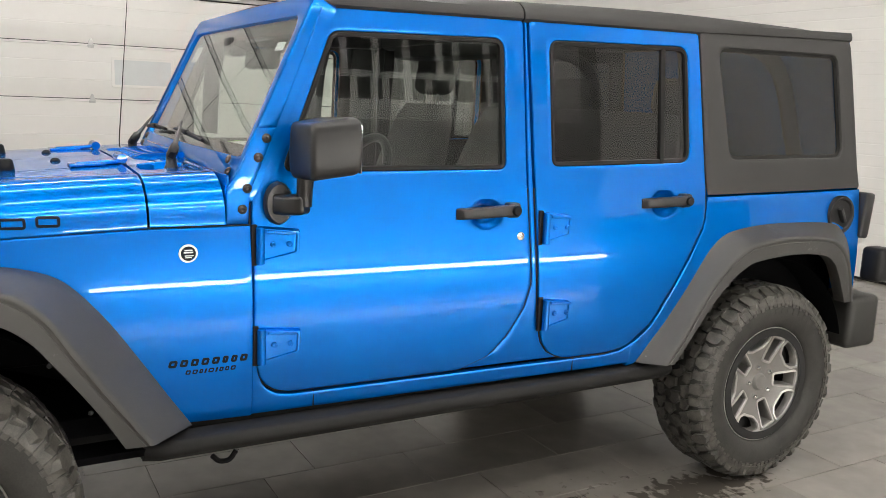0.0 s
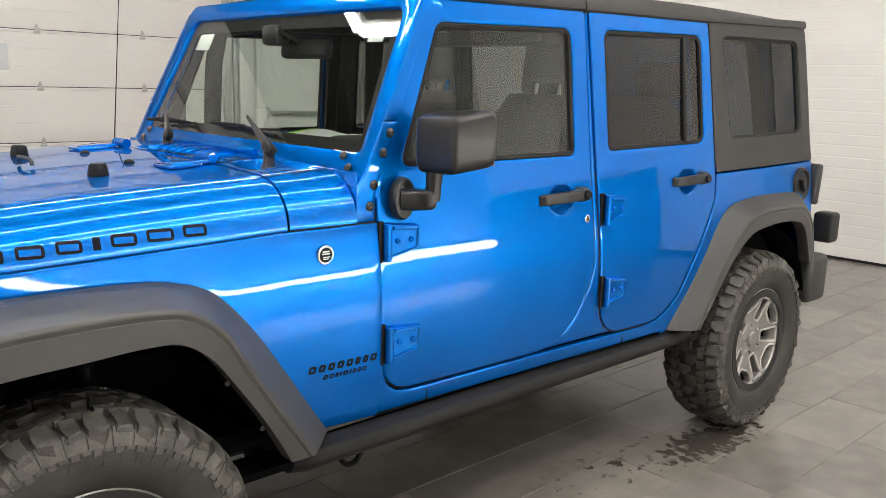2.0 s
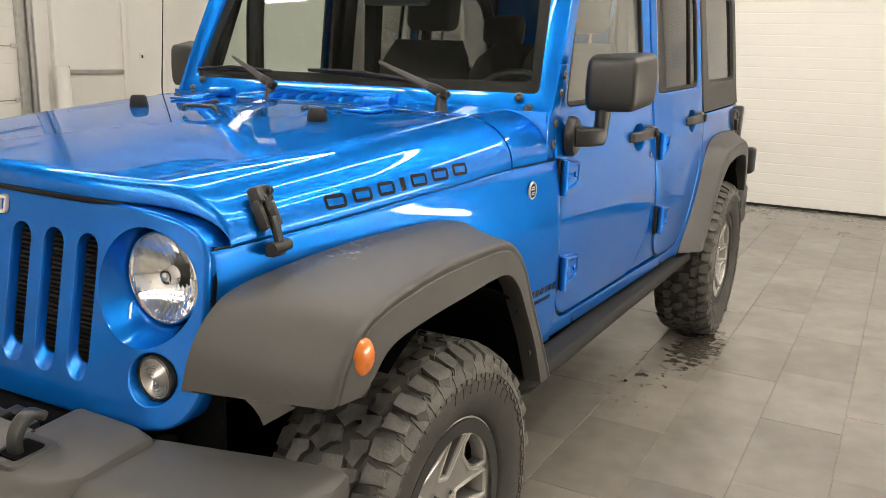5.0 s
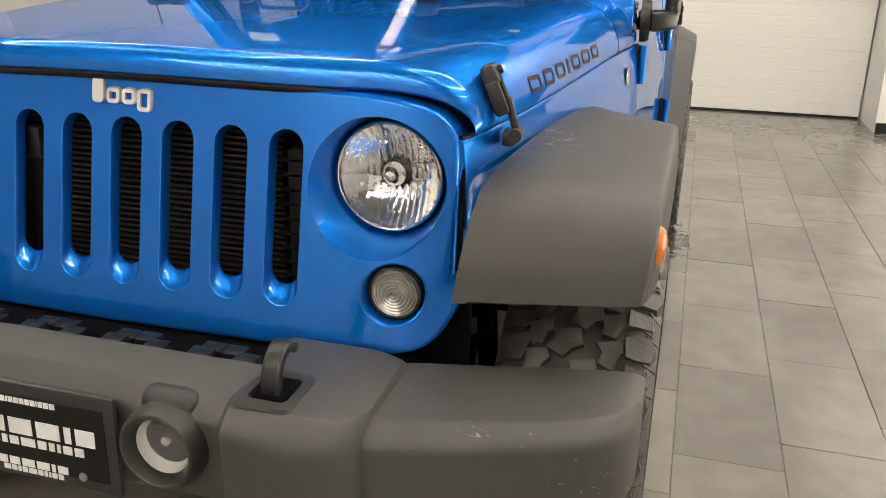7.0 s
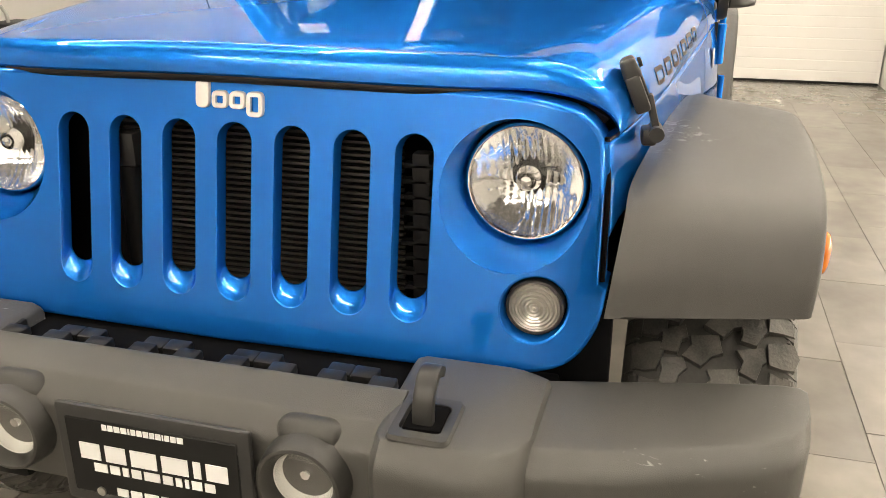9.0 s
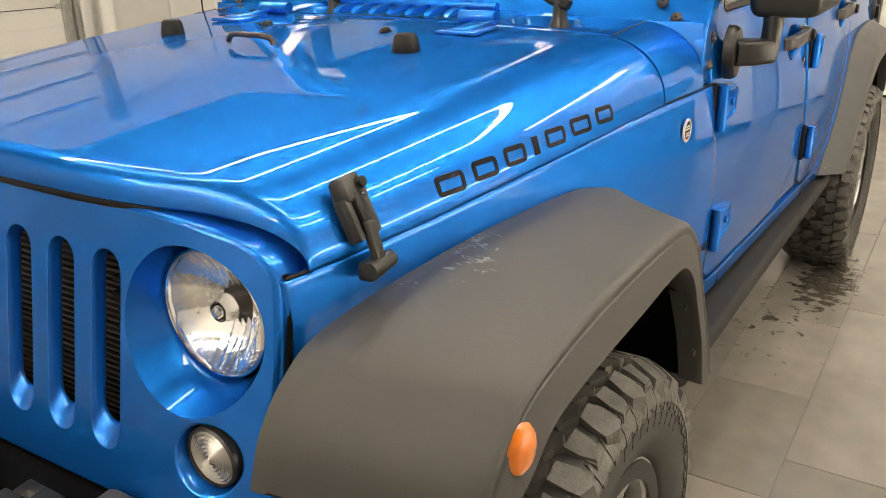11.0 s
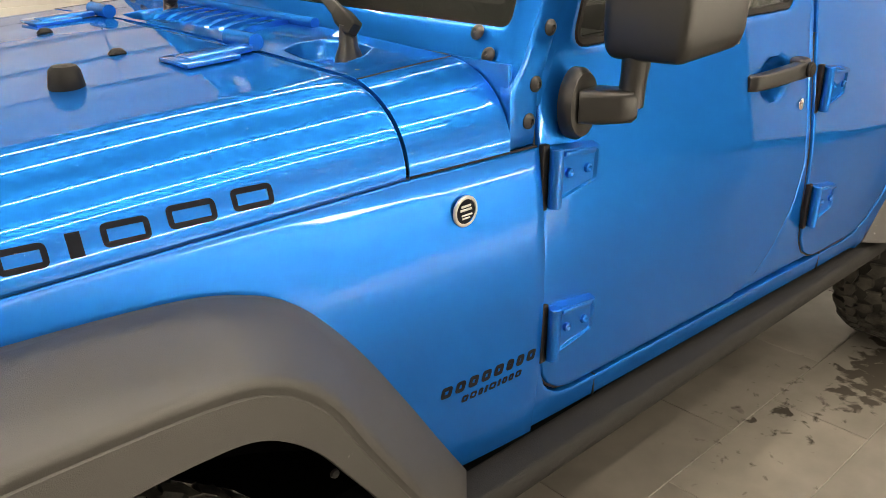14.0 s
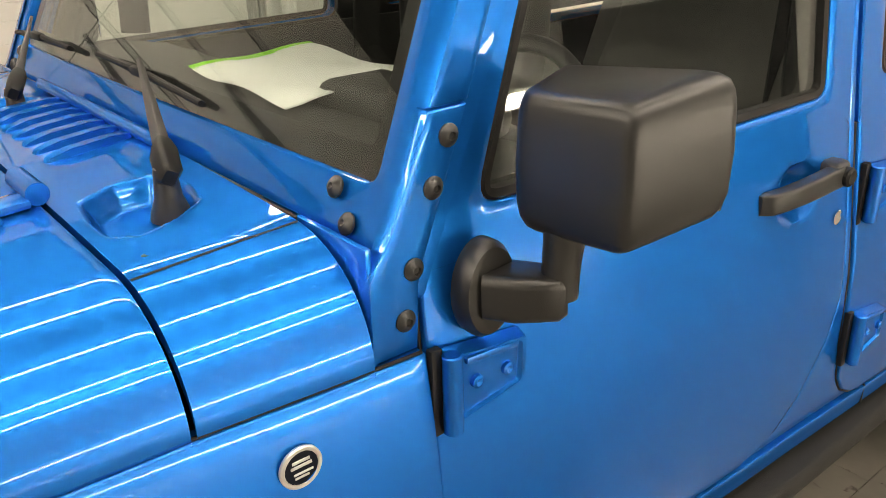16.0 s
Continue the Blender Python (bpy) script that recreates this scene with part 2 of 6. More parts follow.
def scuffed(name, base, least=1.29, depth=0.8):
    """A copy of a moulded plastic with sparse pale scratches."""
    m = base.copy()
    m.name = name
    n, l = m.node_tree.nodes, m.node_tree.links
    b = n["Principled BSDF"]
    src = b.inputs["Base Color"].links[0].from_socket
    tc, mp, big, fine = n.new("ShaderNodeTexCoord"), n.new("ShaderNodeMapping"), n.new("ShaderNodeTexNoise"), n.new("ShaderNodeTexNoise")
    mp.inputs["Scale"].default_value = (1.0, 0.35, 1.0)
    l.new(tc.outputs["Object"], mp.inputs["Vector"])
    l.new(mp.outputs[0], fine.inputs["Vector"])
    l.new(tc.outputs["Object"], big.inputs["Vector"])
    fine.inputs["Scale"].default_value, fine.inputs["Detail"].default_value, fine.inputs["Distortion"].default_value = 95, 3, 1.5
    big.inputs["Scale"].default_value = 4.0
    both, cut, mix = n.new("ShaderNodeMath"), n.new("ShaderNodeMapRange"), n.new("ShaderNodeMix")
    both.operation, mix.data_type = "ADD", "RGBA"
    l.new(fine.outputs["Fac"], both.inputs[0])
    l.new(big.outputs["Fac"], both.inputs[1])
    cut.inputs[1].default_value, cut.inputs[2].default_value, cut.inputs[4].default_value = least, least + 0.07, depth
    l.new(both.outputs[0], cut.inputs[0])
    l.new(cut.outputs[0], mix.inputs[0])
    l.new(src, mix.inputs[6])
    mix.inputs[7].default_value = (0.3, 0.3, 0.29, 1)
    l.new(mix.outputs[2], b.inputs["Base Color"])
    return m


BUMPER = scuffed("scuffed_plastic", surface("bumper_plastic", (0.066, 0.064, 0.060), 0.5, vary=0.14, scale=3.0, bump=0.25, bump_scale=700, rough_vary=0.07))
FLARE = scuffed("scuffed_flare_plastic", surface("flare_plastic", (0.046, 0.044, 0.041), 0.5, vary=0.14, scale=3.0, bump=0.3, bump_scale=700, rough_vary=0.06, spec=0.6), 1.3, 0.55)
CEIL = surface("dark_deck", (0.06, 0.06, 0.06), 0.6, vary=0.1, scale=0.7)
DARK_PANEL = surface("dark_panel", (0.035, 0.036, 0.038), 0.6, vary=0.15, scale=1.5, spec=0.3)
GREY_WALL = surface("grey_wall_paint", (0.45, 0.445, 0.435), 0.5, vary=0.04, scale=0.8, bump=0.04, bump_scale=60)
TUBE = glow("lit_tube", (1.0, 0.955, 0.895), LAMP)
WHITE_PRINT = surface("white_print", (0.85, 0.85, 0.85), 0.5, vary=0.03)
TEAL = surface("teal_cloth", (0.05, 0.35, 0.38), 0.9, vary=0.3)
ORANGE = surface("orange_plastic", (0.8, 0.2, 0.03), 0.5, vary=0.1)

# ---- building helpers ----
class Geo:
    """Points and faces of one mesh in the making."""

    def __init__(self):
        self.v, self.f, self.mi = [], [], []

    def add(self, vs, fs, m=0):
        k = len(self.v)
        self.v += [tuple(p) for p in vs]
        self.f += [tuple(i + k for i in q) for q in fs]
        self.mi += [m] * len(fs)
        return self

    def merge(self, other, mat=None, m=0):
        vs = [mat @ Vector(p) for p in other.v] if mat else other.v
        return self.add(vs, other.f, m)

    def grid(self, rows, closed=False, cap=False, m=0):
        """A skin over rows of points, all of one length; closed: each row is a loop."""
        n = len(rows[0])
        fs = []
        for i in range(len(rows) - 1):
            for j in range(n if closed else n - 1):
                k = (j + 1) % n
                fs.append((i * n + j, i * n + k, (i + 1) * n + k, (i + 1) * n + j))
        if cap:
            fs += [tuple(range(n - 1, -1, -1)), tuple((len(rows) - 1) * n + j for j in range(n))]
        return self.add([p for r in rows for p in r], fs, m)


def part(name, geo, mats, parent=None, label="", smooth=38, m=None):
    """Links a Geo or bmesh as one mesh object, under a thing or part if given."""
    me = bpy.data.meshes.new(name)
    if isinstance(geo, Geo):
        me.from_pydata(geo.v, [], geo.f)
        bm = bmesh.new()
        bm.from_mesh(me)
        bmesh.ops.recalc_face_normals(bm, faces=bm.faces)
        bm.to_mesh(me)
        bm.free()
        if any(geo.mi):
            me.polygons.foreach_set("material_index", geo.mi)
    else:
        geo.to_mesh(me)
        geo.free()
    for mt in mats if isinstance(mats, (list, tuple)) else [mats]:
        me.materials.append(mt)
    if smooth:
        me.shade_smooth()
        me.set_sharp_from_angle(angle=radians(smooth))
    ob = new(name, me)
    if m is not None:
        ob.matrix_world = m
    if parent:
        ob.parent = parent
    if label:
        ob["label"] = label
    return ob


def thing(name, label, category, group="", kind="", at=(0, 0, 0)):
    ob = new(name)
    ob.location = at
    ob.empty_display_size = 0.1
    return tagged(ob, label, category, group, kind)


def rbox(sx, sy, sz, r=0.01, seg=2, at=(0, 0, 0), rot=(0, 0, 0), taper=None):
    """A box with rounded edges."""
    bm = bmesh.new()
    bmesh.ops.create_cube(bm, size=1)
    for v in bm.verts:
        v.co = Vector((v.co.x * sx, v.co.y * sy, v.co.z * sz))
        if taper and v.co.z > 0:
            v.co.x *= taper[0]
            v.co.y *= taper[1]
    if r > 0:
        bmesh.ops.bevel(bm, geom=list(bm.edges), offset=r, segments=seg, profile=0.5, affect="EDGES")
    g = Geo()
    mt = pose(*at, *rot)
    bm.verts.index_update()
    g.add([mt @ v.co for v in bm.verts], [[v.index for v in f.verts] for f in bm.faces])
    bm.free()
    return g


def lathe(profile, n=48, axis="y", at=(0, 0, 0), sign=1):
    """Turns (along, radius) pairs round an axis through at."""
    rows = []
    for d, r in profile:
        row = []
        for i in range(n):
            a = 2 * math.pi * i / n
            c, s = r * math.cos(a), r * math.sin(a)
            p = {"y": (c, sign * d, s), "x": (sign * d, c, s), "z": (c, s, sign * d)}[axis]
            row.append((p[0] + at[0], p[1] + at[1], p[2] + at[2]))
        rows.append(row)
    return Geo().grid(rows, closed=True)


def tube(points, r, n=10, cap=True, radii=None):
    """A round bar along a line of points."""
    pts = [Vector(p) for p in points]
    rows = []
    for i, p in enumerate(pts):
        d = (pts[min(i + 1, len(pts) - 1)] - pts[max(i - 1, 0)]).normalized()
        side = d.cross(Vector((0, 0, 1)))
        if side.length < 0.05:
            side = d.cross(Vector((0, 1, 0)))
        side.normalize()
        up = side.cross(d)
        q = radii[i] if radii else r
        rows.append([p + q * (math.cos(a) * side + math.sin(a) * up) for a in [2 * math.pi * k / n for k in range(n)]])
    return Geo().grid(rows, closed=True, cap=cap)


def curve_through(points, n=8):
    """Points on a smooth line through the given ones."""
    p = [np.array(q, float) for q in points]
    p = [2 * p[0] - p[1], *p, 2 * p[-1] - p[-2]]
    out = []
    for i in range(1, len(p) - 2):
        for k in range(n):
            t = k / n
            a, b, c, d = p[i - 1], p[i], p[i + 1], p[i + 2]
            out.append(0.5 * (2 * b + (c - a) * t + (2 * a - 5 * b + 4 * c - d) * t * t + (3 * b - a - 3 * c + d) * t**3))
    return [tuple(q) for q in out] + [tuple(p[-2])]


def rounded(corners, radii, n=6):
    """A closed outline with rounded corners."""
    out = []
    k = len(corners)
    for i in range(k):
        a, b, c = (np.array(corners[j % k], float) for j in (i - 1, i, i + 1))
        r = radii[i] if isinstance(radii, (list, tuple)) else radii
        u, w = (a - b) / np.linalg.norm(a - b), (c - b) / np.linalg.norm(c - b)
        ang = math.acos(max(-1, min(1, float(u @ w))))
        d = r / math.tan(ang / 2)
        p0, p2 = b + u * d, b + w * d
        for j in range(n + 1):
            t = j / n
            out.append(tuple((1 - t) ** 2 * p0 + 2 * t * (1 - t) * b + t * t * p2))
    return out


def lerp(table, x):
    return float(np.interp(x, [t[0] for t in table], [t[1] for t in table]))


def smooth_lerp(table, x):
    """Smooth monotone-looking interpolation through a small table."""
    xs, ys = [t[0] for t in table], [t[1] for t in table]
    if x <= xs[0]:
        return ys[0]
    if x >= xs[-1]:
        return ys[-1]
    i = max(k for k in range(len(xs) - 1) if xs[k] <= x)
    def slope(k):
        if k == 0:
            return (ys[1] - ys[0]) / (xs[1] - xs[0])
        if k == len(xs) - 1:
            return (ys[-1] - ys[-2]) / (xs[-1] - xs[-2])
        a, b = (ys[k] - ys[k - 1]) / (xs[k] - xs[k - 1]), (ys[k + 1] - ys[k]) / (xs[k + 1] - xs[k])
        return 0.0 if a * b <= 0 else 2 * a * b / (a + b)
    h = xs[i + 1] - xs[i]
    t = (x - xs[i]) / h
    return ys[i] * (2 * t**3 - 3 * t**2 + 1) + h * slope(i) * (t**3 - 2 * t**2 + t) + ys[i + 1] * (-2 * t**3 + 3 * t**2) + h * slope(i + 1) * (t**3 - t**2)


def plate(outline, holes, to3d, m=0):
    """A flat plate with holes, filled in the plane and laid into space by to3d."""
    bm = bmesh.new()
    edges = []
    for loop in [outline, *holes]:
        vs = [bm.verts.new((p[0], p[1], 0)) for p in loop]
        edges += [bm.edges.new((vs[i], vs[(i + 1) % len(vs)])) for i in range(len(vs))]
    bmesh.ops.triangle_fill(bm, edges=edges, use_beauty=True)
    bm.verts.index_update()
    g = Geo()
    g.add([to3d(v.co.x, v.co.y) for v in bm.verts], [[v.index for v in f.verts] for f in bm.faces], m)
    bm.free()
    return g

# ---- the hall ----
X0, X1, Y0, Y1, ZC = -8.0, 7.30, -6.6, 7.75, 5.0
LIGHT_Z = 4.3


def wall_slab(name, a, b, mat=WHITE, label="smooth white painted wall"):
    c, d = [(p + q) / 2 for p, q in zip(a, b)], [abs(q - p) for p, q in zip(a, b)]
    return tagged(part(name, rbox(*d, 0.0, at=c), mat, smooth=0), label, "wall", kind="structure")


wall_slab("wall_side", (X0, Y1 + 0.06, 0), (X1 + 0.3, Y1 + 0.3, ZC))
wall_slab("wall_back", (X0, Y0 - 0.3, 0), (X1 + 0.3, Y0, ZC), GREY_WALL, "smooth light grey painted wall")
# unseen panel, added to darken the reflections in the doors
wall_slab("jamb_dark_panel", (6.53, Y0 + 0.02, 0), (6.55, -3.9, 1.45), DARK_PANEL, "unseen dark panel added low on the white wall")
wall_slab("wall_far", (X0 - 0.3, Y0 - 0.3, 0), (X0, Y1 + 0.3, ZC))
wall_slab("wall_end", (X1 + 0.08, Y0 - 0.3, 0), (X1 + 0.3, Y1 + 0.06, ZC))
wall_slab("wall_jamb", (6.55, Y0, 0), (X1 + 0.08, -2.49, ZC))
tagged(part("baseboard", rbox(0.02, 1.40, 0.09, 0.004, at=(6.538, -3.195, 0.046)), TRIM, smooth=0), "dark rubber base strip along the white wall", "baseboard", kind="structure")
deck = Geo()
prof = []
for k in range(96):
    y = Y0 - 0.2 + k * 0.153
    prof += [(y, 0.0), (y + 0.045, 0.0), (y + 0.06, 0.05), (y + 0.138, 0.05)]
deck.grid([[(x, y, ZC + z) for y, z in prof] for x in (X0 - 0.3, X1 + 0.3)])
deck.merge(rbox(X1 - X0 + 0.6, Y1 - Y0 + 0.6, 0.05, 0.0, at=((X0 + X1) / 2, (Y0 + Y1) / 2, ZC + 0.09)))
tagged(part("ceiling", deck, CEIL, smooth=0), "dark corrugated metal ceiling deck", "ceiling", kind="structure")


def ribbed_panel(width, height, pitch, groove=0.0014):
    """One section of an overhead door: a skin with horizontal grooves, lying in the y-z plane and facing -x."""
    prof = [(0.0, 0.0)]
    z = 0.0
    k = max(1, round(height / pitch))
    step = height / k
    for i in range(k):
        z0, z1 = i * step, (i + 1) * step
        prof += [(groove, z0 + 0.001), (0.0, z0 + 0.008), (0.0, z1 - 0.008), (groove, z1 - 0.001)]
    prof = prof[1:]
    rows = [[(d, -width / 2, zz), (d, width / 2, zz)] for d, zz in prof]
    g = Geo().grid(rows)
    g.add([(0.045, -width / 2, 0), (0.045, width / 2, 0), (0.045, width / 2, height), (0.045, -width / 2, height)], [(0, 1, 2, 3)])
    return g


# Overhead door at the end of the hall.
end_door = thing("overhead_door", "white ribbed sectional overhead door, shut", "garage door", kind="structure", at=(X1, 0, 0))
END_W = 7.0
for i in range(6):
    part("door_section", ribbed_panel(END_W, 0.6094, 0.1015), WHITE_METAL, end_door, smooth=0, m=pose(0, -2.47 + END_W / 2, 0.022 + i * 0.61))
part("bottom_seal", rbox(0.05, END_W, 0.022, 0.004, at=(0.02, -2.47 + END_W / 2, 0.011)), SEAL, end_door)


def door_window(y, z, w, h, parent, axis="x"):
    """A small framed pane set in a door section."""
    g = Geo()
    outer, inner = rounded([(-w / 2, -h / 2), (w / 2, -h / 2), (w / 2, h / 2), (-w / 2, h / 2)], 0.03), rounded([(-w / 2 + 0.035, -h / 2 + 0.035), (w / 2 - 0.035, -h / 2 + 0.035), (w / 2 - 0.035, h / 2 - 0.035), (-w / 2 + 0.035, h / 2 - 0.035)], 0.015)
    mk = (lambda d, p: (-d, y + p[0], z + p[1])) if axis == "x" else (lambda d, p: (y + p[0], -d, z + p[1]))
    g.grid([[mk(d, p) for p in lp] for d, lp in ((0.0, outer), (0.012, outer), (0.016, [(0.9 * a[0] + 0.1 * b[0], 0.9 * a[1] + 0.1 * b[1]) for a, b in zip(outer, inner)]), (0.014, inner), (0.006, inner))], closed=True)
    fr = part("window_frame", g, WHITE_METAL, parent)
    part("pane", Geo().add([mk(0.009, p) for p in inner], [tuple(range(len(inner)))]), FROST, fr, "frosted pane")


FROST = surface("frosted_pane", (0.7, 0.72, 0.72), 0.25, vary=0.05)
door_window(-2.05, 1.70, 0.62, 0.32, end_door)

# Overhead door in the side wall: smooth sections, strut rails, hinges and a steel track.
side_door = thing("overhead_door", "white insulated sectional overhead door with steel hinges, shut", "garage door", kind="structure", at=(0, Y1, 0))
SX0, SX1, SECT = -3.55, 5.12, 0.635
for i in range(6):
    g = Geo()
    z0 = 0.06 + i * SECT
    prof = [(0.0, z0), (-0.004, z0 + 0.006), (-0.004, z0 + SECT * 0.33), (0.0, z0 + SECT * 0.33 + 0.004), (-0.004, z0 + SECT * 0.33 + 0.008), (-0.004, z0 + SECT * 0.66), (0.0, z0 + SECT * 0.66 + 0.004), (-0.004, z0 + SECT * 0.66 + 0.008), (-0.004, z0 + SECT - 0.04), (-0.016, z0 + SECT - 0.034), (-0.016, z0 + SECT - 0.012), (0.0, z0 + SECT - 0.008)]
    g.grid([[(x, d, z) for x in (SX0, SX1)] for d, z in prof])
    sec = part("door_section", g, WHITE_METAL, side_door)
    part("joint_gap", rbox(SX1 - SX0, 0.01, 0.012, 0, at=((SX0 + SX1) / 2, 0.006, z0 - 0.002)), SEAL, side_door)
    for k in range(8):
        x = -3.43 + 1.225 * k + 0.02
        if x > SX1:
            continue
        h = Geo()
        tri = [(-0.035, -0.03), (0.035, -0.03), (0.03, 0.02), (0.008, 0.075), (-0.008, 0.075), (-0.03, 0.02)]
        h.grid([[(x + a, -0.018, z0 + SECT - 0.02 + b) for a, b in tri], [(x + 0.9 * a, -0.024, z0 + SECT - 0.02 + 0.9 * b) for a, b in tri]], closed=True, cap=True)
        h.merge(tube([(x - 0.035, -0.024, z0 + SECT - 0.026), (x + 0.035, -0.024, z0 + SECT - 0.026)], 0.008, 8))
        part("hinge", h, GALV, sec, "steel hinge plate")
for i in (4, 5, 6):
    z0 = 0.06 + i * SECT
    st = part("strut", rbox(SX1 - SX0 - 0.2, 0.06, 0.05, 0.004, at=((SX0 + SX1) / 2 - 0.1, -0.03, z0 - 0.005)), GALV, side_door, "galvanised stiffening strut")
    # dark strips drawn as gap lines along the strut's top and bottom
    for dz in (-0.035, 0.03):
        part("strut_gap_line", rbox(SX1 - SX0 - 0.2, 0.012, 0.018, 0.002, at=((SX0 + SX1) / 2 - 0.1, -0.012, z0 + dz)), SEAL, st)
for xw in (-2.95, -0.5, 1.95):
    door_window(xw + 0.12, 0.06 + 2.5 * SECT, 0.72, 0.36, side_door, "y")
g = Geo()
for x, w in ((SX1 - 0.06, 0.1), (SX1 + 0.06, 0.05)):
    g.merge(rbox(w, 0.05, ZC - 0.4, 0.006, at=(x, -0.045, (ZC - 0.4) / 2)))
part("track", g, GALV, side_door, "galvanised steel track")
g = Geo()
for i in range(6):
    g.merge(rbox(0.16, 0.03, 0.05, 0.004, at=(SX1 - 0.1, -0.03, 0.06 + i * SECT)))
part("end_bracket", g, GALV, side_door)
part("door_frame", rbox(0.14, 0.06, ZC - 0.3, 0.006, at=(SX1 + 0.2, -0.02, (ZC - 0.3) / 2)), WHITE, side_door)

bollard = thing("bollard", "white painted round steel bollard on the floor", "bollard", at=(5.42, Y1 - 0.28, 0))
part("post", lathe([(0, 0.085), (1.06, 0.085), (1.1, 0.07), (1.115, 0.0)], 28, "z"), WHITE, bollard)
part("base_plate", rbox(0.24, 0.24, 0.015, 0.003, at=(0, 0, 0.0075)), WHITE, bollard)

sw = thing("switch_box", "black push-button box with conduit above the bollard", "switch", at=(5.36, Y1, 1.5))
part("box", rbox(0.09, 0.07, 0.2, 0.006, at=(0, 0.02, 0)), TRIM, sw)
part("conduit", tube([(0, 0.03, 0.1), (0, 0.03, 2.6)], 0.012), GALV, sw)
part("lower_conduit", tube([(0.01, 0.03, -0.1), (0.01, 0.03, -0.45)], 0.012), GALV, sw)
for dz in (0.055, 0, -0.055):
    part("button", lathe([(0.0, 0.016), (0.012, 0.016), (0.014, 0.0)], 12, "y", (0, -0.012, dz), -1), STEEL, sw)

exit_door = thing("door_1", "white steel exit door with a push bar, shut", "door", kind="structure", at=(6.1, Y1 + 0.06, 0))
part("leaf", rbox(0.96, 0.05, 2.08, 0.004, at=(0, -0.03, 1.05)), WHITE, exit_door)
fr = Geo()
for a, b in (((-0.53, 1.06), (0.09, 2.12)), ((0.53, 1.06), (0.09, 2.12)), ((0, 2.16), (1.15, 0.09))):
    fr.merge(rbox(b[0], 0.09, b[1], 0.008, at=(a[0], -0.03, a[1])))
part("frame", fr, WHITE, exit_door)
bar = part("push_bar", rbox(0.84, 0.05, 0.06, 0.01, at=(0.02, -0.1, 1.02)), STEEL, exit_door, "brushed steel push bar")
part("bracket", rbox(0.05, 0.08, 0.16, 0.01, at=(-0.42, -0.08, 1.02)), GALV, bar)
plate_sw = thing("light_switch", "small light switch on the white wall", "switch", at=(6.95, Y1 + 0.055, 1.22))
part("plate", rbox(0.075, 0.012, 0.12, 0.004), WHITE, plate_sw)
part("toggle", rbox(0.02, 0.02, 0.04, 0.003, at=(0, -0.008, 0)), TRIM, plate_sw)

# Things left on the floor in the corner.
crate = thing("equipment_case", "black equipment case on the floor by the white wall", "case", at=(6.35, 6.5, 0))
part("body", rbox(0.56, 0.46, 0.44, 0.012, at=(0, 0, 0.22)), TRIM, crate)
for i in range(6):
    part("slat", rbox(0.5, 0.012, 0.028, 0.003, at=(0, -0.236, 0.09 + 0.055 * i)), SEAL, crate)
part("cable_stub", tube(curve_through([(-0.1, 0, 0.44), (-0.12, 0, 0.54), (-0.16, 0.02, 0.62)], 5), 0.02, 8), GALV, crate)
carton = thing("cardboard_box", "low brown cardboard box on the floor", "box", at=(5.72, 6.45, 0))
part("box", rbox(0.66, 0.4, 0.24, 0.006, at=(0, 0, 0.12)), surface("cardboard", (0.36, 0.25, 0.15), 0.8, vary=0.2), carton)
rag = thing("cloth", "crumpled teal cloth heaped on a cardboard box", "cloth", at=(5.62, 6.45, 0.24))
rows = []
for i in range(15):
    u = i / 14
    rows.append([(-0.28 + 0.56 * u, -0.18 + 0.36 * j / 10, max(0.004, 0.16 * math.sin(math.pi * u) ** 0.6 * math.sin(math.pi * j / 10) ** 0.6 * (0.75 + 0.25 * math.sin(9 * u + 0.9 * j)))) for j in range(11)])
g = Geo().grid(rows)
g.add([(a_, b_, 0.0) for a_, b_ in ((-0.28, -0.18), (0.28, -0.18), (0.28, 0.18), (-0.28, 0.18))], [(3, 2, 1, 0)])
part("folds", g, TEAL, rag, smooth=60)
jug = thing("bottle", "orange plastic bottle standing by the black case", "bottle", at=(6.0, 6.3, 0))
part("body", lathe([(0, 0.0), (0, 0.075), (0.02, 0.085), (0.26, 0.085), (0.32, 0.05), (0.34, 0.03), (0.36, 0.03)], 24, "z"), ORANGE, jug)
part("cap", lathe([(0.36, 0.034), (0.39, 0.034), (0.395, 0.0)], 18, "z"), ORANGE, jug)

# Ceiling tube lights in long rows.
def tube_light(x, y, length, along="x"):
    t = thing("ceiling_light", "long bare tube light hung on rods from the deck, lit", "ceiling light", "ceiling tube lights", at=(x, y, LIGHT_Z))
    sx, sy = (length, 0.1) if along == "x" else (0.1, length)
    part("housing", rbox(sx, sy, 0.05, 0.008, at=(0, 0, -0.025)), WHITE, t)
    for k in (-0.35, 0.35):
        d = (k * length, 0) if along == "x" else (0, k * length)
        part("rod", tube([(d[0], d[1], -0.01), (d[0], d[1], ZC - LIGHT_Z + 0.01)], 0.006, 6), GALV, t)
    e = length / 2 - 0.02
    pts = [(-e, 0, -0.101), (e, 0, -0.101)] if along == "x" else [(0, -e, -0.101), (0, e, -0.101)]
    part("tube", tube(pts, 0.05, 8), TUBE, t, "lit white tube")


def light_loop(x0, x1, y0, y1):
    """Rows of tubes laid end to end round a rectangle."""
    nx, ny = max(1, round((x1 - x0) / 2.4)), max(1, round((y1 - y0) / 2.4))
    for y in (y0, y1):
        for k in range(nx):
            tube_light(x0 + (k + 0.5) * (x1 - x0) / nx, y, (x1 - x0) / nx - 0.01)
    for x in (x0, x1):
        for k in range(ny):
            tube_light(x, y0 + (k + 0.5) * (y1 - y0) / ny, (y1 - y0) / ny - 0.09, "y")


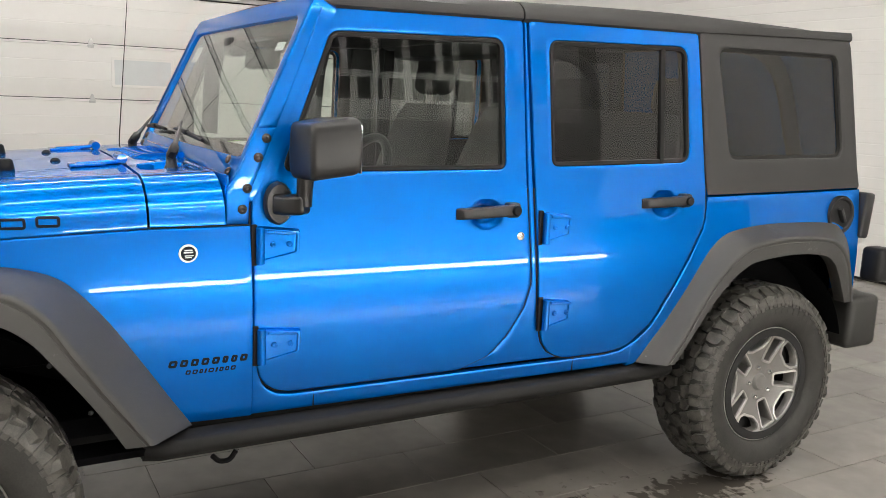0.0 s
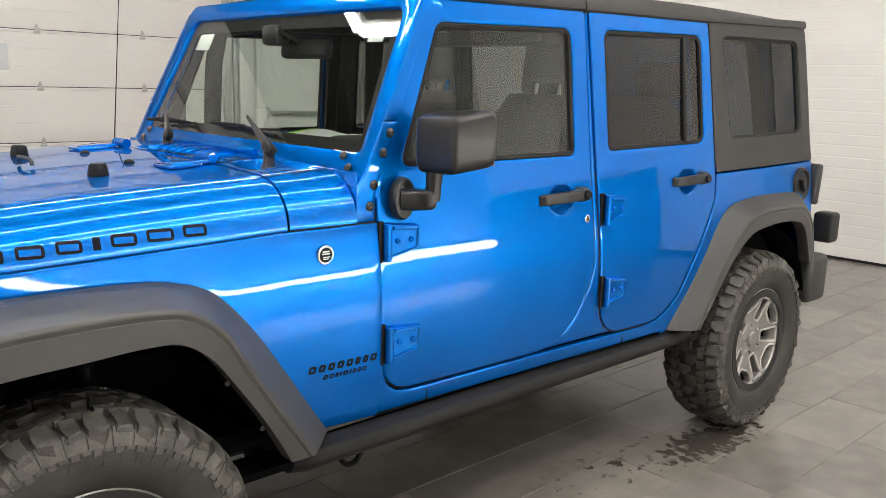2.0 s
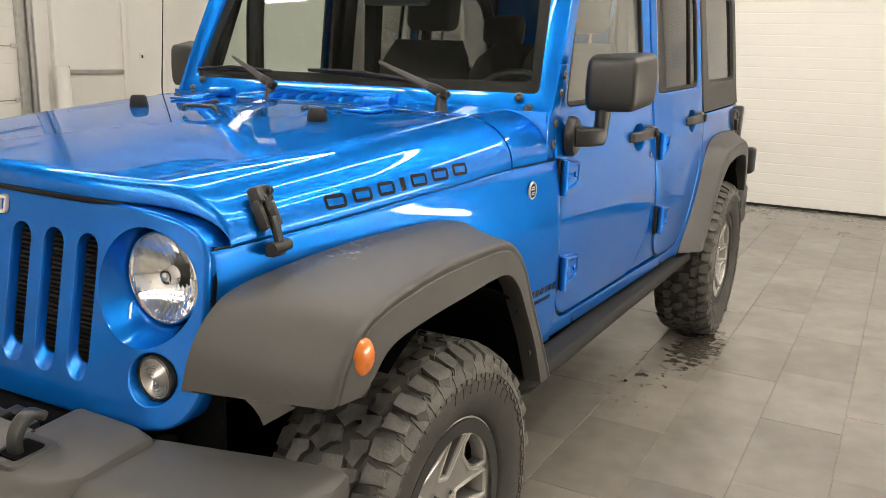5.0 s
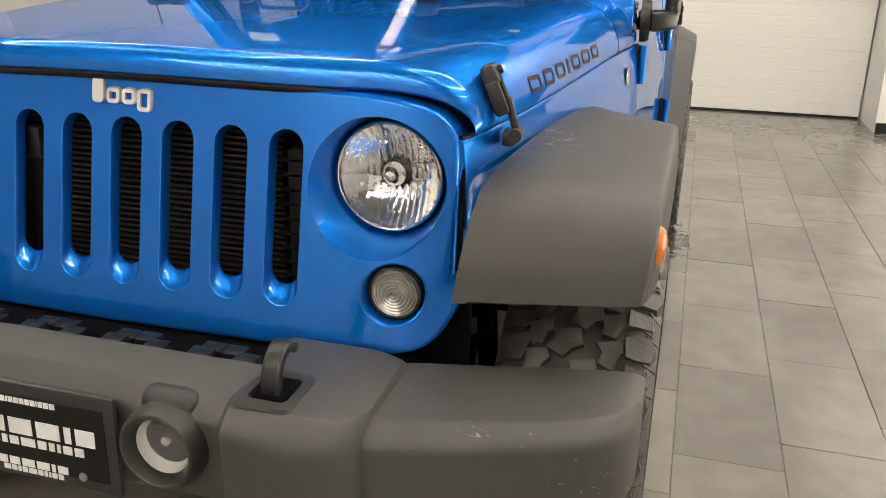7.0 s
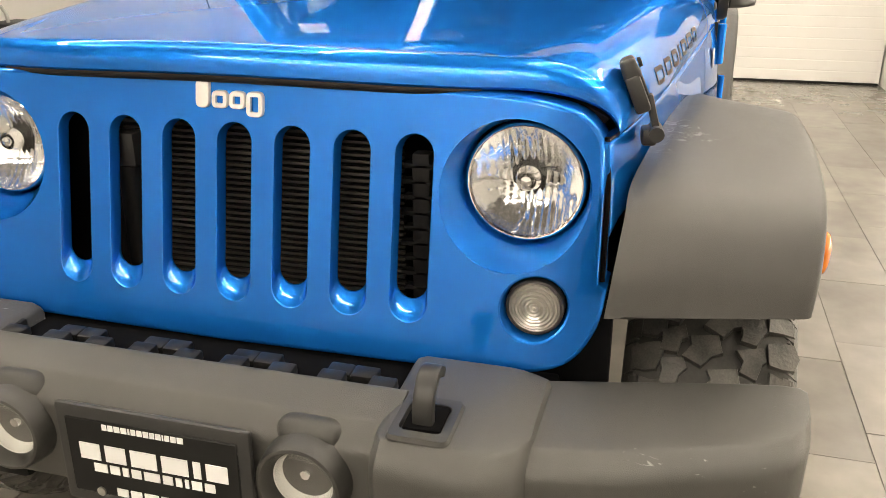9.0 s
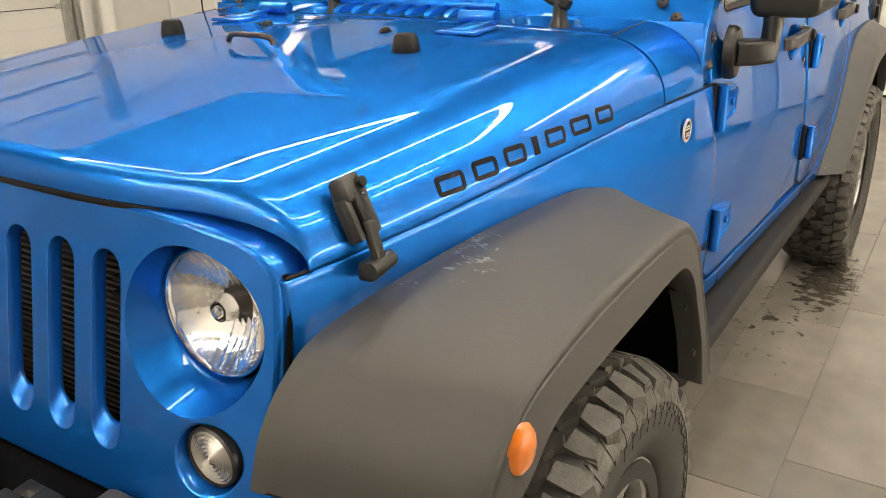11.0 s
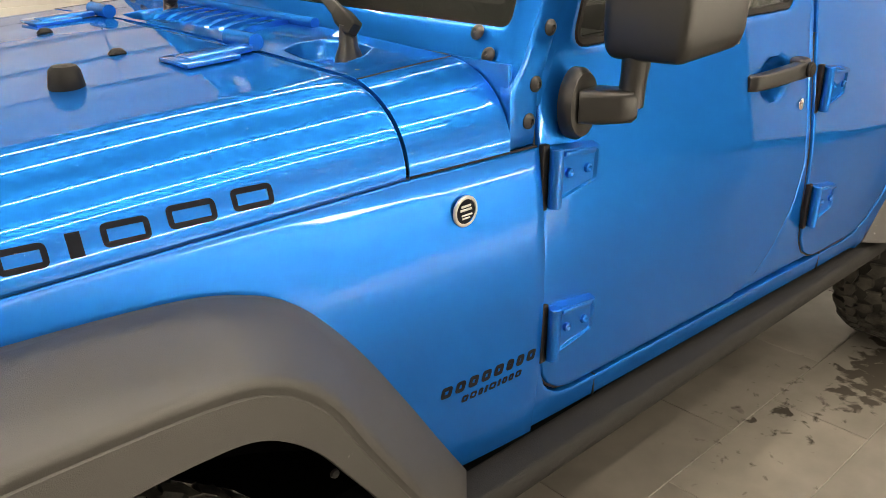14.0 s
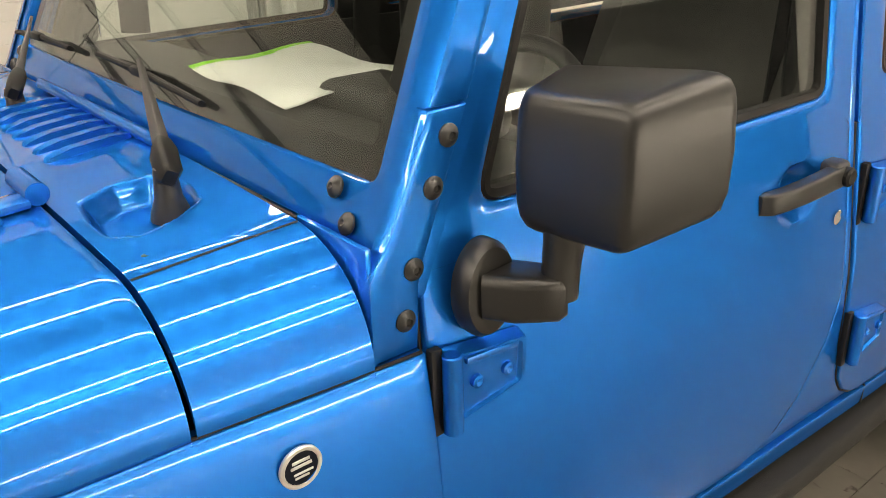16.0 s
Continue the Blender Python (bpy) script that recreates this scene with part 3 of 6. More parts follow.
light_loop(-0.8, 3.4, 1.0, 3.4)
light_loop(-0.8, 3.5, -3.15, -1.15)
light_loop(-5.9, -4.4, -3.15, 3.2)
for k in range(2):
    tube_light(0.28 + 2.15 * k, -4.35, 2.14)
# extra tube, added out of view only to brighten the end wall
tube_light(5.6, -3.8, 2.38, "y")

TUBE_LOW = glow("lit_wide_tube", (1.0, 0.955, 0.87), LAMP * 0.95)
# Low light bar on the grey wall and a sign board above it.
for k in range(3):
    wl = thing("wall_light", "long lit tube light fixed low on the grey wall", "wall light", "wall tube lights", at=(0.7 + 2.3 * k, Y0 + 0.02, 0.72))
    part("housing", rbox(2.28, 0.05, 0.2, 0.008, at=(0, 0.025, 0)), WHITE, wl)
    part("tube", tube([(-1.14, 0.10, 0), (1.14, 0.10, 0)], 0.07, 8), TUBE_LOW, wl, "lit white tube")
sign = thing("wall_sign", "white sign board with black bars on the grey wall", "sign", at=(4.35, Y0, 2.95))
part("board", rbox(3.6, 0.03, 1.1, 0.006, at=(0, 0.015, 0)), WHITE, sign)
for z, h, ws_ in ((0.2, 0.40, (0.3, 0.28, 0.26, 0.3, 0.12, 0.28, 0.28, 0.24)), (-0.2, 0.24, (0.15, 0.15, 0.15, 0.05, 0.16, 0.15, 0.2, 0.2, 0.07, 0.14, 0.15, 0.15))):
    u = -1.5
    for w in ws_:
        part("sign_bar", rbox(w, 0.006, h, 0.0, at=(u + w / 2, 0.034, z)), SEAL, sign, smooth=0)
        u += w + 0.09

# ---- the car: front towards -x, its own left towards -y ----
car = thing("car", "glossy blue four-door off-road vehicle with black hardtop and flares", "car")


def mirrored(geo, s):
    """The right-hand twin of a left-hand piece (s = -1 keeps it on the left)."""
    if s < 0:
        return geo
    g = Geo()
    g.v, g.f, g.mi = [(x, -y, z) for x, y, z in geo.v], [tuple(reversed(f)) for f in geo.f], list(geo.mi)
    return g


WIDTH = [(0.3, 0.70), (0.45, 0.717), (0.594, 0.736), (0.80, 0.757), (0.875, 0.770), (1.06, 0.779), (1.4, 0.791), (1.75, 0.803), (2.1, 0.816), (2.5, 0.823), (2.7, 0.824), (3.0, 0.822), (3.42, 0.811), (3.58, 0.802)]
TUCK = [(0.45, -0.03), (0.545, -0.017), (0.60, -0.011), (0.72, -0.002), (0.82, 0.0), (0.90, -0.0016), (0.95, -0.0050), (1.0, -0.0098), (1.05, -0.0152), (1.11, -0.0221), (1.17, -0.0292), (1.235, -0.0369), (1.30, -0.044), (1.5, -0.064), (1.70, -0.085), (1.80, -0.098)]
CUPS = [(1.645, 1.118), (2.40, 1.138)]


def side(x, z):
    """Half-width of the body shell at x and height z."""
    w = smooth_lerp(WIDTH, x) + smooth_lerp(TUCK, z)
    for cx, cz in CUPS:
        q = ((x - cx) / 0.062) ** 2 + ((z - cz) / 0.05) ** 2
        if q < 1:
            w -= 0.024 * min(1.0, (1 - q) * 1.6)
    return w


ROLL = [(0.0, 0.022), (0.0, 0.0035), (0.0012, 0.0012), (0.004, 0.0)]


def across(a, b, n):
    """Stations from a to b with a rolled edge at each end: (place, depth)."""
    s = 1 if b > a else -1
    out = [(a + s * d, q) for d, q in ROLL]
    out += [(a + s * 0.004 + (b - a - s * 0.008) * i / n, 0.0) for i in range(1, n)]
    return out + [(b - s * d, q) for d, q in reversed(ROLL)]


def skin(u0, u1, nu, low, high, nw, vertical=True, off=0.0, roll_top=True, roll_end=True):
    """A rolled-edge panel of the body side. vertical: stations along x, from low(x) to high(x); else stations along z, from low(z) to high(z)."""
    rows = []
    stations = across(u0, u1, nu)
    if not roll_end:
        stations = stations[: -len(ROLL)] + [(u1, 0.0)]
    for u, du in stations:
        row = []
        cols = across(low(u), high(u), nw)
        if not roll_top:
            cols = cols[: -len(ROLL)] + [(high(u), 0.0)]
        for w, dw in cols:
            x, z = (u, w) if vertical else (w, u)
            row.append((x, -(side(x, z) - max(du, dw) + off), z))
        rows.append(row)
    return Geo().grid(rows)


def ring(outer, inner, off=0.0, fold=0.02, n_mid=3):
    """A frame on the body side between two outlines of (x, z) with rolled edges."""
    rows = []
    for k, dp in ((0.0, 0.02), (0.0, 0.003), (0.04, 0.0)):
        rows.append((k, dp))
    rows += [(k / (n_mid + 1), 0.0) for k in range(1, n_mid + 1)]
    rows += [(0.94, 0.0), (0.985, 0.002), (1.0, 0.006), (1.0, fold)]
    g = Geo()
    g.grid([[(o[0] + (i[0] - o[0]) * k, -(side(o[0] + (i[0] - o[0]) * k, o[1] + (i[1] - o[1]) * k) - (dp if k > 0.5 or o[1] > BELT + 0.0005 else 0.0) + off), o[1] + (i[1] - o[1]) * k) for o, i in zip(outer, inner)] for k, dp in rows], closed=True)
    return g


def dense(corners, radii, n=6, per=8):
    """A rounded outline with points along its sides too."""
    base = rounded(corners, radii, n)
    out = []
    for i, p in enumerate(base):
        q = base[(i + 1) % len(base)]
        if i % (n + 1) == n:
            out += [(p[0] + (q[0] - p[0]) * k / per, p[1] + (q[1] - p[1]) * k / per) for k in range(per)]
        else:
            out.append(p)
    return out


def shrink(loop, d):
    """An outline moved inwards by d."""
    n = len(loop)
    area = sum(loop[i][0] * loop[(i + 1) % n][1] - loop[(i + 1) % n][0] * loop[i][1] for i in range(n))
    s = 1 if area > 0 else -1
    out = []
    for i in range(n):
        a, c = np.array(loop[i - 1]), np.array(loop[(i + 1) % n])
        t = (c - a) / (np.linalg.norm(c - a) + 1e-9)
        out.append((loop[i][0] - s * t[1] * d, loop[i][1] + s * t[0] * d))
    return out


def pane_on_side(loop, depth, thick=0.004):
    """A pane that follows the body side inside an outline, as a thin closed slab."""
    c = (sum(p[0] for p in loop) / len(loop), sum(p[1] for p in loop) / len(loop))
    def lay(dp):
        return [[(c[0] + (p[0] - c[0]) * k, -(side(c[0] + (p[0] - c[0]) * k, c[1] + (p[1] - c[1]) * k) - dp), c[1] + (p[1] - c[1]) * k) for p in loop] for k in (0.02, 0.35, 0.7, 1.0)]
    a, b = lay(depth), lay(depth + thick)
    g = Geo().grid(a + b[::-1], closed=True)
    n = len(loop)
    g.f += [tuple(range(n)), tuple(range(len(g.v) - n, len(g.v)))]
    g.mi += [0, 0]
    return g


# Outlines of the doors, as (x, z).
FD_REAR = [(0.604, 1.50), (0.606, 1.56), (0.641, 1.664), (0.703, 1.728), (0.796, 1.791), (0.882, 1.817), (1.0, 1.812), (1.2, 1.803)]
FD_FRONT = [(0.604, 0.99), (0.612, 0.945), (0.635, 0.912), (0.66, 0.894), (0.717, 0.878), (0.80, 0.875), (1.2, 0.876)]
RD_FRONT = [(0.600, 2.00), (0.606, 1.955), (0.63, 1.91), (0.671, 1.878), (0.764, 1.855), (0.9, 1.848), (1.2, 1.836)]
RD_REAR = [(0.600, 2.16), (0.612, 2.235), (0.628, 2.274), (0.695, 2.360), (0.818, 2.446), (0.964, 2.543), (1.05, 2.597), (1.10, 2.608), (1.2, 2.609)]
BELT = 1.2
fd_out = dense([(0.876, BELT), (1.105, 1.732), (1.789, 1.745), (1.803, BELT)], [0.004, 0.03, 0.015, 0.004])
fd_in = dense([(0.965, 1.256), (1.125, 1.667), (1.716, 1.684), (1.722, 1.263)], [0.03, 0.045, 0.04, 0.03])
rd_out = dense([(1.836, BELT), (1.812, 1.746), (2.562, 1.758), (2.609, BELT)], [0.004, 0.015, 0.015, 0.004])
rd_in = dense([(1.905, 1.272), (1.892, 1.690), (2.508, 1.706), (2.528, 1.286)], [0.03, 0.04, 0.05, 0.05])


def handle(x0, x1, z0, z1, s, parent):
    """Pull handle: a bar from the front pivot to a push-button head."""
    y0, y1 = -side(x0, z0 + 0.09) - 0.018, -side(x1, z1 + 0.09) - 0.03
    g = Geo()
    pts = curve_through([(x0 - 0.012, y0 + 0.016, z0 - 0.003), (x0 + 0.012, y0 - 0.004, z0), ((x0 + x1) / 2, (y0 + y1) / 2 - 0.006, (z0 + z1) / 2), (x1, y1, z1)], 6)
    rows = []
    for i, p in enumerate(pts):
        h, w = 0.017 + 0.002 * i / len(pts), 0.014
        prof = rounded([(-w, -h), (w, -h), (w, h), (-w, h)], 0.007, 3)
        rows.append([(p[0], p[1] + a, p[2] + b) for a, b in prof])
    g.grid(rows, closed=True, cap=True)
    g.merge(rbox(0.05, 0.045, 0.05, 0.012, 3, at=(x1 + 0.005, y1 + 0.012, z1)))
    h = part("door_handle", mirrored(g, s), TRIM2, parent, "black pull handle with a push button")
    part("push_button", mirrored(lathe([(0.0, 0.017), (0.012, 0.017), (0.016, 0.013), (0.016, 0.0)], 20, "y", (x1 + 0.007, y1 - 0.008, z1), -1), s), SEAL, h)


TRIM2 = surface("satin_black", (0.022, 0.022, 0.022), 0.36, vary=0.1, bump=0.08, bump_scale=600)


def hinge(x, z, s, parent, big=1.0):
    """Outside door hinge: barrel, bevelled leaf and two bolts, in body colour."""
    y = -side(x + 0.03, z)
    g = Geo()
    g.merge(lathe([(-0.054, 0.0), (-0.054, 0.010), (-0.052, 0.0125), (0.052, 0.0125), (0.054, 0.010), (0.054, 0.0)], 16, "z", (x, y - 0.016, z)))
    lo = [(0.0, -0.050), (0.116 * big, -0.026), (0.118 * big, 0.040), (0.0, 0.052)]
    rows = []
    for d, k in ((0.002, 1.06), (-0.013, 1.0), (-0.0185, 0.95), (-0.0185, 0.86), (-0.0135, 0.80)):
        cx, cz = 0.05, 0.003
        rows.append([(x + cx + (a - cx) * k, -side(x + a, z) + d, z + cz + (b - cz) * k) for a, b in dense(lo, 0.008, 3, 4)])
    g.grid(rows, closed=True, cap=True)
    g.merge(rbox(0.085, 0.008, 0.010, 0.003, at=(x + 0.06, y - 0.019, z + 0.036), rot=(0, 5, 0)))
    # black box that paints the shadow beside the barrel
    part("hinge_shadow", mirrored(rbox(0.016, 0.012, 0.118, 0.002, at=(x - 0.013, y + 0.001, z)), s), SEAL, parent)
    h = part("hinge", mirrored(g, s), PAINT, parent)
    for dx in (0.038, 0.086):
        part("hinge_bolt", mirrored(lathe([(0.0, 0.009), (0.006, 0.0085), (0.008, 0.005), (0.005, 0.0)], 12, "y", (x + dx, -side(x + dx, z) - 0.0125, z + 0.002), -1), s), PAINT, parent)


for s in (-1, 1):
    # front door
    g = skin(0.604, BELT, 64, lambda z: lerp(FD_FRONT, z), lambda z: lerp(FD_REAR, z), 96, vertical=False, roll_end=False)
    g.merge(ring(fd_out, fd_in))
    door = part("front_door", mirrored(g, s), PAINT, car, "glossy blue front door")
    seal = Geo().grid([[(p[0], -(side(*p) - dp), p[1]) for p in lp] for lp, dp in ((fd_in, 0.004), (shrink(fd_in, 0.004), 0.001), (shrink(fd_in, 0.014), 0.003), (shrink(fd_in, 0.016), 0.014))], closed=True)
    part("window_seal", mirrored(seal, s), SEAL, door)
    part("window_glass", mirrored(pane_on_side(shrink(fd_in, 0.008), 0.010), s), GLASS, door, "lightly tinted glass").visible_shadow = False
    handle(1.545, 1.732, 1.124, 1.132, s, door)
    hinge(0.892, 1.052, s, door)
    hinge(0.892, 0.758, s, door)
    part("lock", mirrored(lathe([(0.0, 0.014), (0.003, 0.014), (0.004, 0.011), (0.003, 0.0)], 20, "y", (1.773, -side(1.773, 1.044), 1.044), -1), s), CHROME, door)
    # rear door
    g = skin(0.600, BELT, 64, lambda z: lerp(RD_FRONT, z), lambda z: lerp(RD_REAR, z), 84, vertical=False, roll_end=False)
    g.merge(ring(rd_out, rd_in))
    door = part("rear_door", mirrored(g, s), PAINT, car, "glossy blue rear door")
    seal = Geo().grid([[(p[0], -(side(*p) - dp), p[1]) for p in lp] for lp, dp in ((rd_in, 0.004), (shrink(rd_in, 0.004), 0.001), (shrink(rd_in, 0.014), 0.003), (shrink(rd_in, 0.016), 0.014))], closed=True)
    seal.merge(rbox(0.022, 0.012, 0.42, 0.003, at=(2.392, -(side(2.39, 1.49) - 0.008), 1.49), rot=(-6.0, 0, 0)))
    part("window_seal", mirrored(seal, s), SEAL, door)
    part("window_glass", mirrored(pane_on_side(shrink(rd_in, 0.008), 0.010), s), PRIVACY, door, "dark privacy glass").visible_shadow = False
    handle(2.305, 2.487, 1.142, 1.148, s, door)
    hinge(1.866, 1.068, s, door, 0.85)
    hinge(1.872, 0.772, s, door, 0.85)
    # black tubes that paint the shade in the door gaps
    for front, back, d in ((FD_FRONT, FD_REAR, 0.0035), (RD_FRONT, RD_REAR, 0.0035)):
        line = [(x - d, z) for z, x in reversed(front)] + [(x + d, z - 0.003 * (z < 0.603)) for z, x in back]
        line = [(x, z - 0.003 * (z < 0.603)) for x, z in line]
        part("gap_shade", mirrored(tube([(x, -(side(x, z) - 0.0065), z) for x, z in line], 0.0028, 8), s), SEAL, car)
    # dark lining on the cabin side of the door frames
    for o, i in ((fd_out, fd_in), (rd_out, rd_in)):
        part("frame_lining", mirrored(ring(shrink(o, 0.004), shrink(i, -0.002), off=-0.034), s), CABIN, car)
    part("door_lining", mirrored(rbox(1.75, 0.012, 0.16, 0.004, at=(1.74, -0.708, 1.17)), s), CABIN, car)
    part("pillar_lining", mirrored(rbox(0.09, 0.012, 0.62, 0.004, at=(1.815, -0.672, 1.47), rot=(-6, 0, 0)), s), CABIN, car)
    # pillar between the doors, sill, quarter panel
    g = skin(0.606, 1.742, 60, lambda z: lerp(FD_REAR + [(1.745, 1.789)], z) + 0.007, lambda z: lerp(RD_FRONT + [(1.746, 1.812)], z) - 0.007, 6, vertical=False, off=-0.004)
    part("centre_pillar", mirrored(g, s), PAINT, car)
    fdb = [(0.868, 1.0), (0.872, 0.80), (0.878, 0.71), (0.894, 0.652), (0.912, 0.627), (0.945, 0.606), (0.99, 0.599), (1.56, 0.599), (2.16, 0.596), (2.235, 0.606), (2.30, 0.636)]
    g = skin(0.8705, 2.33, 110, lambda x: 0.545, lambda x: lerp(fdb, x) - 0.004, 6)
    part("sill", mirrored(g, s), PAINT, car)
    for sx in (1.06, 2.02):
        part("sill_joint", mirrored(rbox(0.003, 0.012, 0.05, 0.0, at=(sx, -side(sx, 0.57) + 0.0045, 0.571)), s), SEAL, car)
    top = [(2.27, 0.60), (2.283, 0.618), (2.366, 0.685), (2.452, 0.808), (2.549, 0.954), (2.603, 1.045), (2.615, 1.10), (2.6155, 1.157), (3.6, 1.168)]
    low = [(2.27, 0.545), (2.316, 0.552), (2.44, 0.70), (2.60, 0.90), (2.75, 0.99), (3.0, 1.01), (3.33, 1.0), (3.45, 0.95), (3.52, 0.82), (3.565, 0.70)]
    g = skin(2.275, 3.562, 120, lambda x: lerp(low, x) - 0.012, lambda x: lerp(top, x), 10)
    part("quarter_panel", mirrored(g, s), PAINT, car)
    # hardtop side with its window
    q_out = dense([(2.616, 1.165), (2.568, 1.762), (3.462, 1.79), (3.55, 1.176)], [0.004, 0.012, 0.03, 0.012])
    q_in = dense([(2.738, 1.296), (2.664, 1.714), (3.374, 1.727), (3.428, 1.305)], [0.045, 0.045, 0.05, 0.05])
    g = ring(q_out, q_in, off=0.004, n_mid=4)
    ht = part("hardtop_side", mirrored(g, s), HARDTOP, car, "textured black hardtop side")
    step = shrink(q_in, 0.012)
    g = Geo().grid([[(p[0], -(side(*p) + 0.004 - dp), p[1]) for p in lp] for lp, dp in ((shrink(q_in, -0.001), 0.012), (step, 0.014), (shrink(q_in, 0.014), 0.018))], closed=True)
    part("window_seal", mirrored(g, s), SEAL, ht)
    part("window_glass", mirrored(pane_on_side(shrink(q_in, 0.011), 0.013), s), PRIVACY, ht, "dark privacy glass").visible_shadow = False

# rear closing panel and tailgate
g = Geo()
rows = []
for z in np.linspace(0.5, 1.80, 16):
    xr = lerp([(0.5, 3.565), (1.17, 3.555), (1.80, 3.465)], z)
    rows.append([(xr + 0.02 * (1 - (y / 0.8) ** 2), y * (side(xr, z) - 0.004) / 0.8, z) for y in np.linspace(-0.8, 0.8, 17)])
part("tailgate", Geo().grid(rows), PAINT, car, "blue tailgate with black upper hatch")
for s in (-1, 1):
    g = rbox(0.06, 0.09, 0.2, 0.012, 3, at=(3.592, -0.765, 1.055), rot=(0, 6, 0))
    tl = part("tail_lamp", mirrored(g, s), TRIM2, car)
    part("lens", mirrored(rbox(0.045, 0.075, 0.18, 0.01, 3, at=(3.612, -0.765, 1.053), rot=(0, 6, 0)), s), RED, tl, "dark red lens")
    g = Geo().merge(rbox(0.20, 0.2, 0.235, 0.03, 3, at=(3.565, -0.775, 0.595), rot=(0, 0, 0)))
    part("rear_bumper_end", mirrored(g, s), PLASTIC, car)
    part("bumper_guard", mirrored(rbox(0.1, 0.1, 0.15, 0.02, 3, at=(3.645, -0.845, 0.845)), s), TRIM, car)
part("rear_bumper", rbox(0.16, 1.4, 0.2, 0.03, 3, at=(3.62, 0, 0.6)), PLASTIC, car)
g = lathe([(-0.02, 0.082), (0.006, 0.084), (0.013, 0.080), (0.013, 0.070), (0.005, 0.064), (0.004, 0.0)], 36, "y", (3.418, -side(3.418, 1.062), 1.062), -1)
fuel = part("fuel_filler", g, TRIM, car, "round black fuel filler bezel")
part("filler_cap", rbox(0.07, 0.03, 0.016, 0.006, at=(3.418, -side(3.418, 1.062) - 0.010, 1.062), rot=(0, 60, 0)), TRIM2, fuel)

# roof
EDGE = [(1.07, 1.74), (1.8, 1.752), (2.57, 1.764), (3.47, 1.795)]
CROWN = [(1.06, 1.775), (1.25, 1.80), (1.8, 1.83), (2.6, 1.848), (3.2, 1.846), (3.38, 1.836), (3.44, 1.820), (3.464, 1.80)]


def roof_piece(x0, x1, n):
    rows = []
    for i in range(n + 1):
        x = x0 + (x1 - x0) * i / n
        ze, zc, w = lerp(EDGE, x), smooth_lerp(CROWN, x), side(x, lerp(EDGE, x)) + 0.008
        row = []
        for y, z in ((w - 0.014, ze - 0.012), (w, ze), (w + 0.001, ze + 0.012), (w - 0.006, ze + 0.03), (w - 0.03, zc - 0.028), (w - 0.075, zc - 0.018), (0.5, zc - 0.008), (0.25, zc - 0.002), (0, zc)):
            row.append((x, -y, max(z, ze - 0.012)))
        rows.append(row + [(a, -b, c) for a, b, c in row[-2::-1]])
    g = Geo().grid(rows)
    for r in (rows[0], rows[-1]):
        g.add(r, [tuple(range(len(r)))])
    return g


part("roof_front_panel", roof_piece(1.100, 1.786, 14), HARDTOP, car, "textured black removable roof panel")
part("roof_rear_panel", roof_piece(1.792, 3.464, 26), HARDTOP, car, "textured black hardtop roof")

# windshield frame and glass: a raked plane
def ws(y, h):
    """A point on the windshield plane, h measured upwards."""
    return (0.828 + 0.4735 * (h - 1.235) - 0.012 * (1 - (y / 0.74) ** 2), y, h)


def ws_shift(p, d):
    return (p[0] + d * 0.904, p[1], p[2] - d * 0.428)


w_out = dense([(-0.744, 1.200), (0.744, 1.200), (0.713, 1.772), (-0.713, 1.772)], [0.01, 0.01, 0.05, 0.05])
w_in = dense([(-0.688, 1.300), (0.688, 1.300), (0.642, 1.708), (-0.642, 1.708)], [0.02, 0.02, 0.05, 0.05])
g = Geo()
rows = []
for k, d in ((0.0, 0.07), (0.0, 0.012), (0.03, 0.004), (0.08, 0.0), (0.5, 0.0), (0.9, 0.0), (0.97, 0.002), (1.0, 0.008), (1.0, 0.03)):
    rows.append([ws_shift(ws(o[0] + (i[0] - o[0]) * k, o[1] + (i[1] - o[1]) * k), d) for o, i in zip(w_out, w_in)])
g.grid(rows, closed=True)
frame_ws = part("windshield_frame", g, PAINT, car, "blue windshield frame")
c = (0, 1.5)
def ws_layer(d):
    return [[ws_shift(ws(p[0] * k, c[1] + (p[1] - c[1]) * k), d) for p in shrink(w_in, -0.004)] for k in (0.02, 0.3, 0.6, 0.8, 1.0)]
a, b = ws_layer(0.010), ws_layer(0.015)
g = Geo().grid(a + b[::-1], closed=True)
n = len(w_in)
g.f += [tuple(range(n)), tuple(range(len(g.v) - n, len(g.v)))]
g.mi += [0, 0]
part("windshield", g, GLASS, frame_ws, "windshield glass").visible_shadow = False
# black frit band behind the glass edge
f_out, f_in = shrink(w_in, -0.002), dense([(-0.65, 1.335), (0.65, 1.335), (0.602, 1.665), (-0.602, 1.665)], [0.012, 0.012, 0.03, 0.03])
part("glass_border", Geo().grid([[ws_shift(ws(*p), 0.017) for p in f_out], [ws_shift(ws(*p), 0.017) for p in f_in], [ws_shift(ws(*p), 0.0185) for p in f_in], [ws_shift(ws(*p), 0.0185) for p in f_out]], closed=True), SEAL, frame_ws)
part("inspection_sticker", Geo().grid([[ws_shift(ws(y, z), d) for y, z in ((0.46, 1.60), (0.57, 1.60), (0.57, 1.66), (0.46, 1.66))] for d in (0.0165, 0.0172)], closed=True, cap=True), PAPER, frame_ws)
part("toll_tag", Geo().grid([[ws_shift(ws(y, z), d) for y, z in ((-0.58, 1.615), (-0.51, 1.615), (-0.51, 1.64), (-0.58, 1.64))] for d in (0.0165, 0.0172)], closed=True, cap=True), PAPER, frame_ws)
# side brackets and upper pillar faces of the frame, with the bolts
PILLAR_Y = [(1.118, 0.7425), (1.16, 0.745), (1.354, 0.7425), (1.5, 0.734), (1.74, 0.714)]


